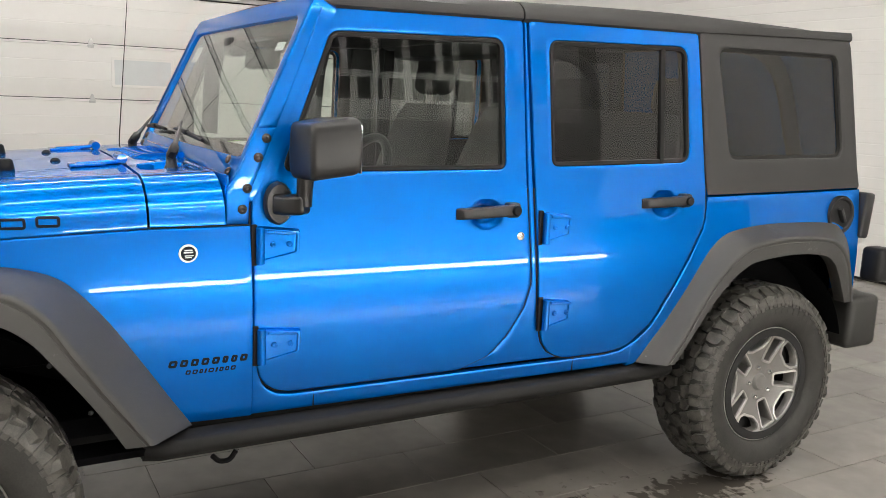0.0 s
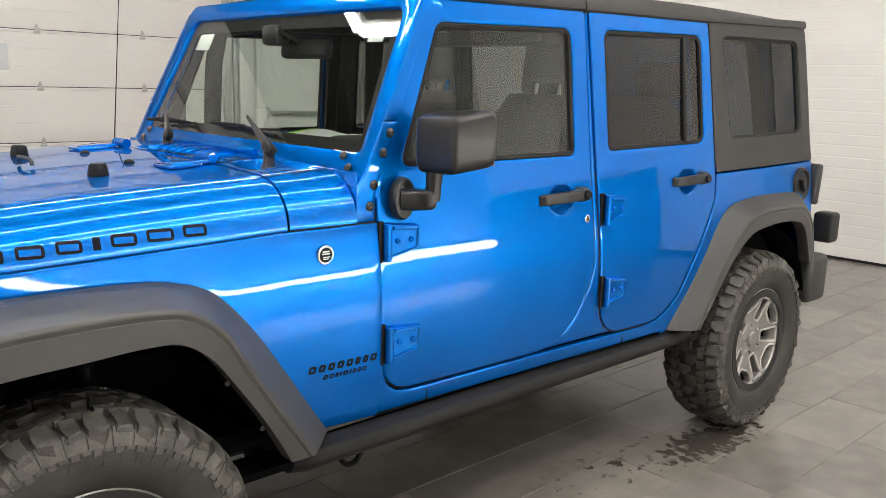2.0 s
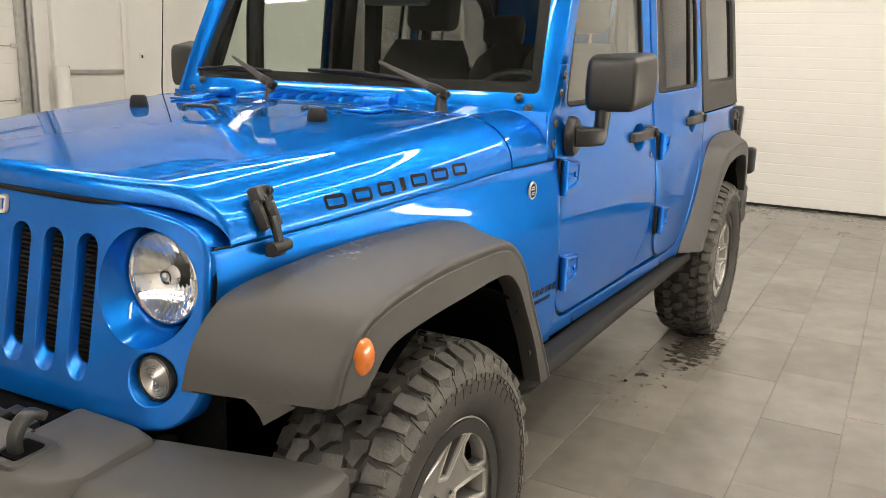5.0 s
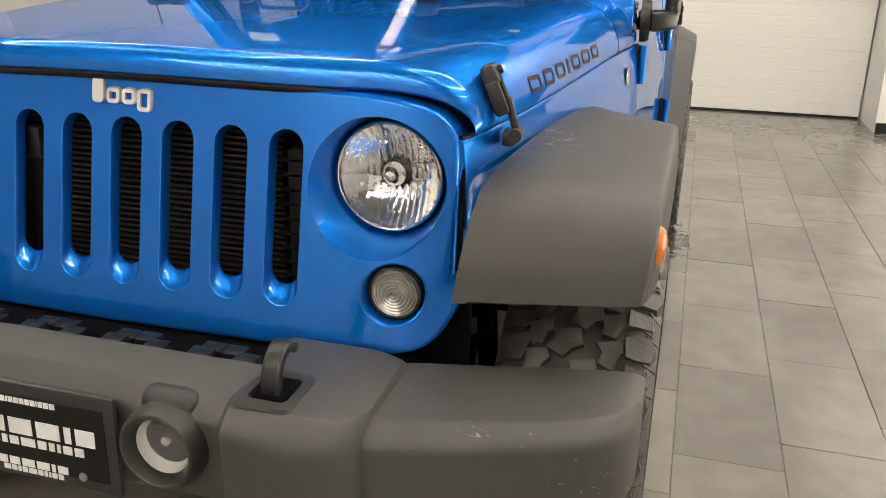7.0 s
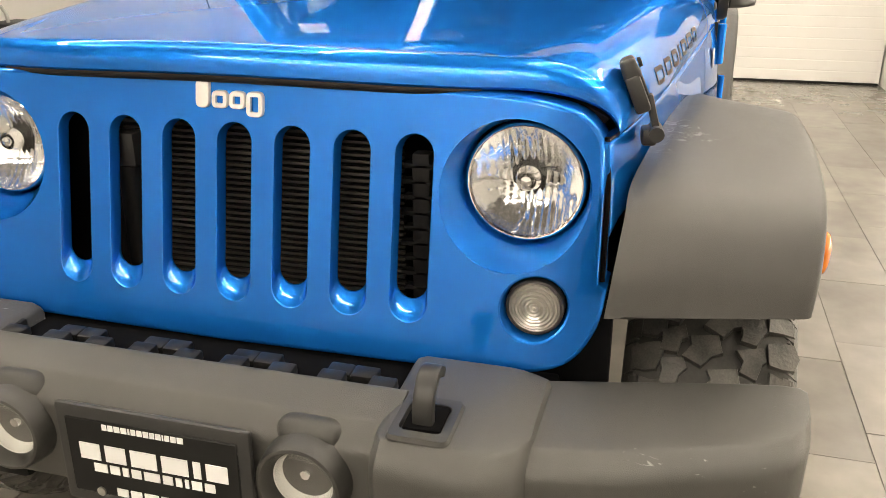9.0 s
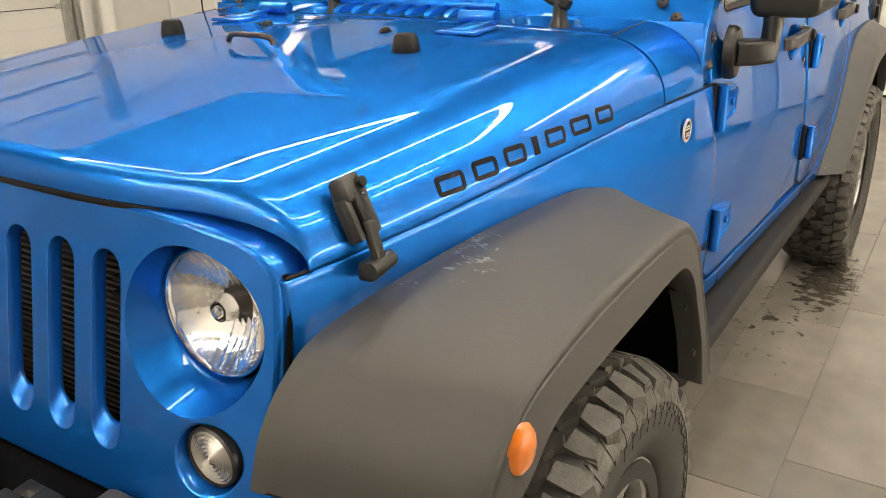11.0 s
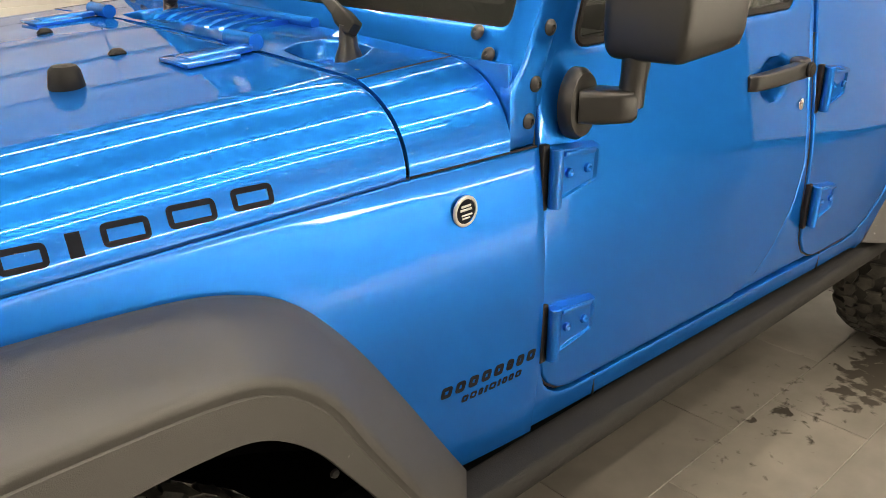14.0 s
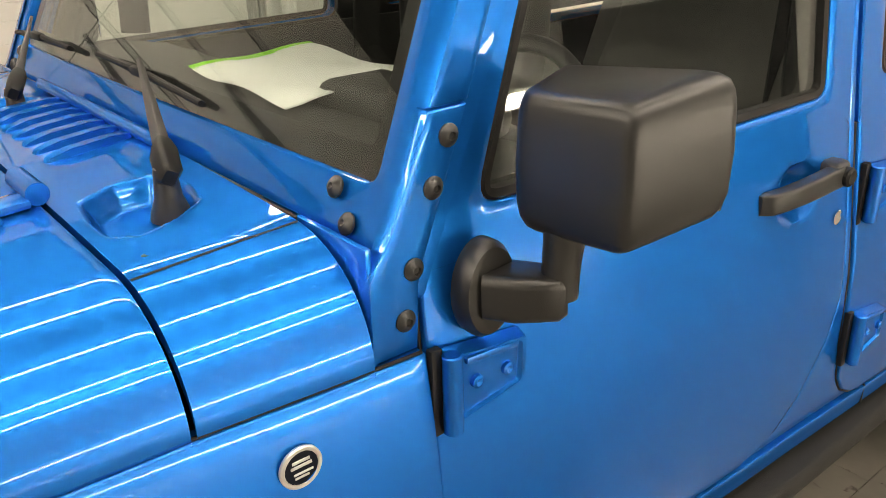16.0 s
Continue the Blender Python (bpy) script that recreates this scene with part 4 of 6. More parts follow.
def pillar_face(z0, z1, n):
    rows = []
    for z, dz in across(z0, z1, n):
        xa = lerp([(1.118, 0.8035), (1.215, 0.8035), (1.25, 0.830), (1.74, 1.062)], z)
        xb = lerp([(1.118, 0.868), (1.20, 0.871), (1.74, 1.098)], z)
        yy = smooth_lerp(PILLAR_Y, z)
        rows.append([(x, -(yy - max(d, dz)), z) for x, d in across(xa, xb, 5)])
    return Geo().grid(rows)


for s in (-1, 1):
    br = part("pillar_bracket", mirrored(pillar_face(1.1105, 1.384, 14), s), PAINT, car)
    part("windshield_pillar", mirrored(pillar_face(1.387, 1.735, 16), s), PAINT, car)
    for bx, bz in ((0.919, 1.354), (0.895, 1.300), (0.863, 1.213), (0.849, 1.154)):
        part("bolt", mirrored(lathe([(0.0, 0.0135), (0.003, 0.0135), (0.0075, 0.009), (0.009, 0.005), (0.006, 0.004), (0.006, 0.0)], 16, "y", (bx, -smooth_lerp(PILLAR_Y, bz) + 0.001, bz), -1), s), TRIM2, br)
    for by, bz, bx in ((0.633, 1.286, 0.838), (0.670, 1.254, 0.826)):
        m = look((0, 0, 0), (0.904, 0, -0.428))
        g = Geo().merge(lathe([(0.0, 0.0135), (0.003, 0.0135), (0.0075, 0.009), (0.009, 0.004), (0.006, 0.0)], 16, "z"), Matrix.Translation((bx + 0.004, s * by, bz)) @ m)
        part("bolt", g, TRIM2, frame_ws)

# ---- hood, cowl, fenders ----
SEAM_Y = [(-0.42, 0.588), (-0.38, 0.600), (-0.30, 0.620), (-0.12, 0.648), (0.38, 0.707), (0.594, 0.733), (0.80, 0.748), (0.88, 0.758)]
SEAM_Z = [(-0.42, 1.052), (-0.384, 1.056), (0.594, 1.110), (0.80, 1.113), (0.88, 1.113)]
SEAM_FIT = np.polyfit(*zip(*SEAM_Y), 4)


def seam_y(x):
    """Half-width of the car at the seam between hood and fender."""
    return float(np.polyval(SEAM_FIT, x))


def top_z(x):
    """Height of the hood along its middle."""
    d = 0.594 - x
    return 1.2535 - 0.05 * d - 0.0290 * d * d


def hood_point(x, w):
    """w runs from 0 at the middle to 1 at the side seam."""
    ys, zs, zt = seam_y(x), lerp(SEAM_Z, x), top_z(x)
    y1 = ys - 0.17
    if w < 0.5:
        y = y1 * w / 0.5
        z = zt - 0.012 * (y / y1) ** 2
    else:
        a = (w - 0.5) / 0.5 * math.pi / 2
        y = y1 + (ys - y1) * math.sin(a) ** 0.9
        q = (y - y1) / (ys - y1)
        z = zs + (zt - 0.012 - zs) * max(0.0, 1 - q**2.3) ** (1 / 2.0)
    return y, z, zs, zt


def strip_across(x_of, drop, nw=72):
    pts = []
    for i in range(nw + 1):
        w = i / nw
        if w > 0.5:
            w = 0.5 + 0.5 * ((w - 0.5) / 0.5)
        y0 = hood_point(0.0, w)[0]
        x = x_of(y0)
        y, z, zs, zt = hood_point(x, w)
        z -= drop * (z - zs + 0.01) / (zt - zs + 0.01)
        pts.append((x, y, z))
    return pts


def whole_width(left):
    """Both halves from the half with y >= 0."""
    return [(x, -y, z) for x, y, z in left[:0:-1]] + left


rows = []
rear = 0.5935
lip = lambda y: -0.438 + 0.055 * (abs(y) / 0.6) ** 4
rows.append([(x, y, z - 0.02) for x, y, z in whole_width(strip_across(lambda y: rear, 0.0))])
rows.append(whole_width(strip_across(lambda y: rear, 0.002)))
for i in range(73):
    t = i / 72
    rows.append(whole_width(strip_across(lambda y: rear - 0.004 + (lip(y) + 0.03 - rear + 0.004) * t, 0.0)))
for a in range(6, 91, 6):
    rows.append(whole_width(strip_across(lambda y: lip(y) + 0.03 * (1 - math.sin(radians(a))), 0.041 * (1 - math.cos(radians(a))) ** 1.2)))
hood_lip = rows[-1]
rows.append([(x + 0.004, y, z - 0.004) for x, y, z in rows[-1]])
rows.append([(x + 0.03, y * 0.99, z - 0.004) for x, y, z in rows[-1]])
g = Geo().grid(rows)
# turned-down edge along the side seams
for s in (0, -1):
    edge = [r[s] for r in rows[1:-2]]
    g.grid([edge, [(x, y * 0.997, z - 0.004) for x, y, z in edge], [(x, y * 0.97, z - 0.006) for x, y, z in edge]])
hood = part("hood", g, PAINT, car, "glossy blue hood with mirror-like reflections")

# black tubes that paint the dark of the open hood seam
for s in (-1, 1):
    line = [(x, s * (seam_y(x) - 0.0055), lerp(SEAM_Z, x) - 0.0036) for x in np.linspace(-0.385, 0.866, 40)]
    part("seam_shade", tube(line, 0.0024, 8), SEAL, hood)

# cowl between hood and windshield
POCKET = [(0.628, -0.370), (0.616, -0.440), (0.618, -0.498), (0.650, -0.520), (0.700, -0.505), (0.748, -0.470), (0.760, -0.405), (0.735, -0.345), (0.680, -0.340)]


def pocket_depth(x, y):
    """How far the cowl is dished round the foot of each wiper."""
    best = 0.0
    for dy in (0.0, 0.643):
        d = 1.0
        for i, p in enumerate(POCKET):
            q = POCKET[i - 1]
            ex, ey = p[0] - q[0], p[1] - q[1]
            d = min(d, ((y - dy - q[1]) * ex - (x - q[0]) * ey) / math.hypot(ex, ey))
        k = max(0.0, min(1.0, d / 0.024))
        best = max(best, k * k * (3 - 2 * k))
    return 0.032 * best


rows = []
for x in (0.600, 0.600, *np.linspace(0.602, 0.798, 60), 0.80, 0.80):
    r = [(a, b, c - pocket_depth(a, b)) for a, b, c in whole_width(strip_across(lambda y: x, 0.0, 240))]
    rows.append(r)
rows[0] = [(x, y, z - 0.02) for x, y, z in rows[0]]
rows[-1] = [(x, y, z - 0.02) for x, y, z in rows[-1]]
g = Geo().grid(rows)
cowl = part("cowl", g, PAINT, car, "blue cowl panel under the windshield")
part("windshield_seal", rbox(0.010, 1.20, 0.006, 0.002, at=(0.808, 0, 1.247)), SEAL, cowl)
for s in (-1, 1):
    part("cowl_end", rbox(0.008, 0.23, 0.15, 0.002, at=(0.8095, s * 0.623, 1.175)), PAINT, cowl)
for i in range(7):
    rib = Geo()
    prof_ = [(-0.082, 0.003, -0.004), (-0.072, 0.010, 0.004), (-0.04, 0.013, 0.009), (0.03, 0.012, 0.010), (0.066, 0.008, 0.006), (0.076, 0.002, -0.003)]
    rib.grid([[(u, w * a, h if abs(a) < 1 else -0.006) for a in (-1, -0.75, -0.3, 0.3, 0.75, 1)] for u, w, h in prof_])
    part("louvre", Geo().merge(rib, pose(0.722, -0.165 + 0.055 * i, top_z(0.722) - 0.003, 0, -1.5, 12) @ Matrix.Diagonal((1, 1, 1.4, 1))), PAINT, cowl)
part("cowl_strip", tube([(0.79, -0.24, 1.268), (0.785, 0.3, 1.272)], 0.011, 10), PAINT, cowl)


def hood_z(x, y):
    """Height of the hood and cowl skin at x and half-width y."""
    lo, hi = 0.0, 1.0
    for _ in range(24):
        mid = (lo + hi) / 2
        lo, hi = (mid, hi) if hood_point(x, mid)[0] < y else (lo, mid)
    return hood_point(x, lo)[1]


for s in (-1, 1):
    part("cowl_seam", tube([(x, s * 0.612, hood_z(x, 0.612) - 0.0012) for x in np.linspace(0.601, 0.799, 12)], 0.0026, 8), SEAL, cowl)
for bx, by in ((0.634, -0.572), (0.773, -0.573), (0.634, 0.572), (0.773, 0.573)):
    part("fastener", lathe([(0.0, 0.008), (0.003, 0.008), (0.004, 0.004), (0.004, 0.0)], 12, "z", (bx, by, top_z(bx) - 0.016)), TRIM2, cowl)


def wiper(px, py, tip, ends):
    """Wiper: knuckle in a dished rim, tapered arm and a thin blade low on the glass."""
    z0 = top_z(px) - 0.034
    t, top = Vector(tip), Vector((px + 0.004, py, z0 + 0.066))
    d = (t - top).normalized()
    sd = d.cross(Vector((-0.9, 0, 0.43))).normalized()
    up = sd.cross(d)
    piv = part("wiper", lathe([(0, 0.026), (0.012, 0.024), (0.03, 0.017), (0.066, 0.014), (0.068, 0.0)], 18, "z", (px, py, z0)), TRIM2, car, "black windshield wiper")
    def bar(stations):
        rows = []
        for p, w, h in stations:
            rows.append([p + sd * a * w + up * b * h for a, b in rounded([(-1, -1), (1, -1), (1, 1), (-1, 1)], 0.45, 3)])
        return Geo().grid(rows, closed=True, cap=True)
    part("knuckle", bar(((top - d * 0.026, 0.010, 0.008), (top - d * 0.018, 0.0155, 0.013), (top + d * 0.03, 0.0155, 0.014), (top + d * 0.055, 0.012, 0.010))), SEAL, piv)
    part("arm", bar(((top + d * 0.045, 0.0115, 0.008), (top + d * 0.15, 0.0095, 0.0055), (t - d * 0.02, 0.0055, 0.003), (t + d * 0.012, 0.0045, 0.003))), WIPER_ARM, piv)
    bl = Geo()
    a, b = Vector(ends[0]), Vector(ends[1])
    mid = (a + b) / 2 + Vector((-0.010, 0, 0.012))
    bl.merge(tube(curve_through([a + Vector((-0.004, 0, 0.002)), a.lerp(mid, 0.5) + Vector((-0.003, 0, 0.002)), mid, b.lerp(mid, 0.5) + Vector((-0.003, 0, 0.002)), b + Vector((-0.004, 0, 0.002))], 4), 0.0055, 8))
    bl.merge(tube([a, b], 0.0042, 6))
    bl.merge(rbox(0.016, 0.06, 0.016, 0.005, at=mid + Vector((0, 0, -0.002))))
    part("blade", bl, SEAL, piv)


WIPER_ARM = surface("worn_wiper_arm", (0.03, 0.029, 0.028), 0.4, vary=0.25, scale=20, spec=0.4)
wiper(0.719, -0.438, (0.808, -0.170, 1.370), ((0.858, 0.155, 1.335), (0.858, -0.262, 1.315)))
wiper(0.712, 0.205, (0.832, 0.468, 1.369), ((0.850, 0.655, 1.322), (0.858, 0.320, 1.325)))

# hood fittings
for s in (-1, 1):
    g = lathe([(0, 0.0), (0, 0.026), (0.006, 0.027), (0.03, 0.023), (0.036, 0.018), (0.037, 0.0)], 20, "z", (0.272, s * 0.325, top_z(0.272) - 0.008))
    part("hood_bumper", g, SEAL, hood, "black rubber stop")
    hx = 0.592
    g = Geo().merge(tube([(hx, s * 0.255, 1.264), (hx, s * 0.345, 1.264)], 0.015, 14))
    g.merge(rbox(0.12, 0.05, 0.012, 0.005, at=(hx - 0.07, s * 0.33, 1.252), rot=(0, -4, 0)))
    g.merge(rbox(0.10, 0.10, 0.008, 0.003, at=(hx - 0.10, s * 0.33, 1.248), rot=(0, -3, 0)))
    part("hood_hinge", g, PAINT, hood)
    g = rbox(0.035, 0.02, 0.012, 0.005, at=(0.42, s * 0.17, top_z(0.42) + 0.004), taper=(0.5, 0.6))
    part("washer_nozzle", g, SEAL, hood)
loop = curve_through([(0.19, -0.062, 1.236), (0.19, -0.058, 1.245), (0.188, -0.045, 1.252), (0.187, 0.0, 1.253), (0.188, 0.045, 1.252), (0.19, 0.058, 1.245), (0.19, 0.062, 1.236)], 4)
part("footman_loop", tube(loop, 0.006, 10), TRIM2, hood, "black footman loop")

# front fenders and cowl sides
FLARE_LINE = [(-0.50, 0.83), (-0.47, 0.90), (-0.42, 0.955), (-0.35, 0.985), (-0.18, 1.01), (0.0, 1.02), (0.2, 1.02), (0.30, 1.008), (0.385, 0.972), (0.475, 0.875), (0.565, 0.745), (0.70, 0.545)]


FENDER_TUCK = [(0.45, -0.03), (0.545, -0.017), (0.60, -0.011), (0.72, -0.002), (0.82, 0.0), (0.90, -0.0016), (0.95, -0.005), (1.0, -0.0105), (1.05, -0.0175), (1.11, -0.0273)]


def fender_y(x, z):
    """Half-width of the front fender side."""
    ys = seam_y(x) - 0.002
    ease = max(0.45, min(1.0, 0.55 + x))
    zs = lerp(SEAM_Z, x)
    return ys + (smooth_lerp(FENDER_TUCK, z + 1.11 - zs) + 0.0273) * ease


for s in (-1, 1):
    rows = []
    for x, dx in across(-0.390, 0.8695, 70):
        z0, z1 = max(0.545, lerp(FLARE_LINE, x) - 0.06) if x < 0.70 else 0.545, lerp(SEAM_Z, x) - 0.0055
        row = []
        for z, dz in across(z0, z1, 18):
            row.append((x, -(fender_y(x, z) - max(dx, dz)), z))
        rows.append(row)
    g = Geo().grid(rows)
    fen = part("front_fender", mirrored(g, s), PAINT, car, "blue front fender")
    # front face of the fender beside the grille
    rows = []
    for z in np.linspace(0.84, 1.048, 12):
        yo = fender_y(-0.40, z) - 0.002
        rows.append([(-0.36, -yo - 0.0005, z), (-0.384, -yo, z), (-0.392, -(yo - 0.004), z), (-0.392, -(yo - 0.010), z), (-0.365, -(yo - 0.013), z)])
    part("fender_nose", mirrored(Geo().grid(rows), s), PAINT, fen)
    # trail badge and bar-shaped script on the cowl side
    if s < 0:
        y = -fender_y(0.696, 1.037)
        bd = part("round_badge", lathe([(0.0, 0.026), (0.003, 0.026), (0.0045, 0.0245), (0.0045, 0.021), (0.003, 0.0205), (0.003, 0.0)], 36, "y", (0.696, y, 1.037), -1), BADGE, fen, "round silver badge")
        g = lathe([(0.0032, 0.0202), (0.0034, 0.0)], 36, "y", (0.696, y, 1.037), -1)
        part("badge_field", g, DECAL, bd)
        for dx, dz, w, h in ((0, 0.009, 0.022, 0.004), (0, 0.003, 0.026, 0.004), (0.002, -0.006, 0.024, 0.003), (0, -0.011, 0.018, 0.003)):
            part("badge_relief", rbox(w, 0.002, h, 0.0008, 1, at=(0.696 + dx, y - 0.0035, 1.037 + dz)), BADGE, bd)

# ---- flares ----
F_BODY = [(-0.495, -0.632, 0.828), (-0.478, -0.640, 0.90), (-0.435, -0.646, 0.958), (-0.36, -0.648, 0.990), (-0.18, -0.668, 1.012), (0.0, -0.688, 1.022), (0.2, -0.704, 1.022), (0.30, -0.722, 1.010), (0.385, -0.734, 0.974), (0.475, -0.744, 0.878), (0.565, -0.752, 0.748), (0.635, -0.756, 0.640), (0.700, -0.758, 0.543)]
F_EDGE = [(-0.436, -0.888, 0.832), (-0.418, -0.895, 0.888), (-0.375, -0.900, 0.945), (-0.31, -0.903, 0.978), (-0.16, -0.905, 1.002), (0.0, -0.906, 1.009), (0.16, -0.905, 1.004), (0.25, -0.903, 0.985), (0.325, -0.901, 0.925), (0.39, -0.899, 0.825), (0.46, -0.897, 0.718), (0.515, -0.894, 0.635), (0.572, -0.888, 0.552)]
F_LIP = [(-0.362, -0.903, 0.833), (-0.335, -0.907, 0.858), (-0.30, -0.910, 0.892), (-0.25, -0.912, 0.910), (-0.13, -0.913, 0.921), (0.0, -0.913, 0.926), (0.13, -0.912, 0.931), (0.215, -0.910, 0.921), (0.285, -0.907, 0.872), (0.345, -0.903, 0.795), (0.41, -0.899, 0.705), (0.455, -0.894, 0.635), (0.502, -0.888, 0.555)]
R_BODY = [(2.312, -0.806, 0.545), (2.40, -0.812, 0.655), (2.47, -0.815, 0.745), (2.54, -0.816, 0.838), (2.61, -0.816, 0.930), (2.69, -0.816, 1.000), (2.79, -0.815, 1.030), (3.0, -0.814, 1.045), (3.33, -0.806, 1.034), (3.43, -0.803, 1.0), (3.50, -0.80, 0.92), (3.53, -0.797, 0.82), (3.545, -0.795, 0.70)]
R_EDGE = [(2.385, -0.893, 0.548), (2.45, -0.897, 0.640), (2.51, -0.900, 0.735), (2.575, -0.903, 0.830), (2.655, -0.905, 0.912), (2.73, -0.907, 0.962), (2.81, -0.908, 0.988), (3.0, -0.909, 1.002), (3.21, -0.907, 0.990), (3.31, -0.905, 0.950), (3.37, -0.902, 0.880), (3.405, -0.899, 0.80), (3.435, -0.895, 0.705)]
R_LIP = [(2.428, -0.893, 0.548), (2.485, -0.898, 0.628), (2.54, -0.902, 0.705), (2.60, -0.906, 0.783), (2.67, -0.909, 0.852), (2.73, -0.911, 0.893), (2.80, -0.912, 0.918), (3.0, -0.913, 0.935), (3.18, -0.911, 0.922), (3.26, -0.909, 0.885), (3.31, -0.905, 0.82), (3.345, -0.901, 0.76), (3.375, -0.897, 0.705)]


def flare(body, edge, lip, s):
    """Fender flare: a moulded band from the body line over a soft crease to the lip, turned in under the arch."""
    A, B, C = (curve_through(p, 6) for p in (body, edge, lip))
    rows = []
    for a, b, c in zip(A, B, C):
        a, b, c = np.array(a), np.array(b), np.array(c)
        n1, n2 = (a - b) / np.linalg.norm(a - b), (c - b) / np.linalg.norm(c - b)
        r = 0.010
        inward = (n1 + n2) / np.linalg.norm(n1 + n2)
        p0, p2 = b + n1 * r * 1.6, b + n2 * r
        row = [a + np.array([0, 0.02, -0.004]), a + np.array([0, 0.0, -0.002]), a + (b - a) * 0.03 + np.array([0, 0, 0.0015])]
        row += [a + (p0 - a) * k for k in (0.25, 0.5, 0.75)]
        row += [(1 - t) ** 2 * p0 + 2 * t * (1 - t) * b + t * t * p2 for t in (0, 0.2, 0.4, 0.6, 0.8, 1.0)]
        row += [p2 + n2 * 0.003 + inward * 0.003, p2 + n2 * 0.007 + inward * 0.0035, p2 + n2 * 0.011 + inward * 0.0005]
        row += [p2 + (c - p2) * k for k in (0.45, 0.8)]
        inn = np.array([0, 1.0, 0])
        row += [c, c + inn * 0.005 + (c - b) * 0.03, c + inn * 0.02, c + inn * 0.05]
        rows.append([tuple(p) for p in row])
    g = Geo().grid(rows)
    for r in (rows[0], rows[-1]):
        g.add(r, [tuple(range(len(r)))])
    return part("fender_flare", mirrored(g, s), FLARE, car, "matte black plastic fender flare with pale scuffs")


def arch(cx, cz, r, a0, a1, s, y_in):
    """Inner wheel arch, its deep shade put into the near-black colour."""
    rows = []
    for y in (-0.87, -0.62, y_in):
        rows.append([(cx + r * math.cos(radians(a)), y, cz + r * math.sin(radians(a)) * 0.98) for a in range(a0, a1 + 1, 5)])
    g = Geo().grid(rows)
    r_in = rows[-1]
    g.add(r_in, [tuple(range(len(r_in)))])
    return part("wheel_arch_liner", mirrored(g, s), SHADE_BLACK, car)


for s in (-1, 1):
    fl = flare(F_BODY, F_EDGE, F_LIP, s)
    mk = lathe([(0.0, 0.0), (0.0, 0.030), (0.004, 0.031), (0.010, 0.027), (0.014, 0.018), (0.016, 0.0)], 28, "y", (0, 0, 0), -1)
    g = Geo().merge(mk, pose(-0.358, -0.898, 0.903, 0, 0, 0) @ pose(0, 0, 0, 0, 0, -12) @ Matrix.Diagonal((0.82, 1, 1.1, 1)))
    part("side_marker", mirrored(g, s), AMBER, fl, "amber side marker lens")
    for bx, bz in ((0.33, 0.80), (0.42, 0.665), (-0.25, 0.905)):
        part("clip", mirrored(lathe([(0, 0.007), (0.004, 0.006), (0.005, 0)], 10, "y", (bx, -0.882, bz), -1), s), TRIM, fl)
    flare(R_BODY, R_EDGE, R_LIP, s)
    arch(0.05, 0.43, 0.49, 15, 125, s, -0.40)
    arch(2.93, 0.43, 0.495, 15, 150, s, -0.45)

# ---- grille ----
def gx(z, y=0.0):
    """Front of the grille: raked, and swept back near its sides."""
    return -0.430 - 0.185 * (1.06 - z) + 0.045 * max(0.0, (abs(y) - 0.45) / 0.15) ** 2


half = [(0.0, 1.123), (0.35, 1.120), (0.45, 1.117), (0.505, 1.109), (0.556, 1.092), (0.586, 1.056), (0.592, 1.005), (0.594, 0.94), (0.596, 0.846), (0.608, 0.838), (0.604, 0.80), (0.594, 0.768), (0.568, 0.734), (0.52, 0.718), (0.40, 0.711), (0.0, 0.706)]
half = [half[0]] + curve_through(half[1:9], 3) + curve_through(half[9:], 3)
g_out = half + [(-y, z) for y, z in reversed(half[1:-1])]


def slot_loop(y, grow, lift=0.0):
    w, zt, zb = 0.025 + grow, 1.050 + grow, 0.780 - grow + lift
    pts = [(y + w * math.cos(a), zt - w + w * math.sin(a)) for a in [math.pi * k / 12 for k in range(13)]]
    return pts + [(y - w * math.cos(a), zb + w - w * math.sin(a)) for a in [math.pi * k / 12 for k in range(13)]]


def circle(y, z, r, n=40):
    return [(y + r * math.cos(2 * math.pi * k / n), z + r * math.sin(2 * math.pi * k / n)) for k in range(n)]


SLOT_Y = [-0.0215 + 0.0985 * k for k in range(-3, 4)]
CY = -0.012  # middle of the lamps
LY, LZ, LX = 0.465, 0.985, -0.405
BY, BZ, BR = 0.455, 0.974, 0.1105
TY, TZ, TR = 0.496, 0.812, 0.0435
holes = [slot_loop(y, 0.0065) for y in SLOT_Y] + [circle(t * BY + CY, BZ, BR) for t in (-1, 1)] + [circle(t * TY + CY, TZ, TR + 0.008) for t in (-1, 1)]
face = shrink(g_out, 0.007)
g = plate(face, holes, lambda y, z: (gx(z, y), y, z))
g.grid([[(gx(z, y) + d, y, z) for y, z in lp] for lp, d in ((face, 0.0), (shrink(g_out, 0.003), 0.001), (shrink(g_out, 0.0008), 0.0035), (g_out, 0.008), (g_out, 0.07))], closed=True)
for y in SLOT_Y:
    g.grid([[(gx(z) + d, yy, z) for yy, z in slot_loop(y, gr, lf)] for gr, d, lf in ((0.0065, 0.0, 0), (0.0050, 0.0006, 0.0003), (0.0040, 0.0025, 0.001), (0.0025, 0.007, 0.010), (0.0012, 0.0125, 0.019), (0.0004, 0.0155, 0.0235), (0.0, 0.017, 0.024), (0.0, 0.020, 0.024))], closed=True)
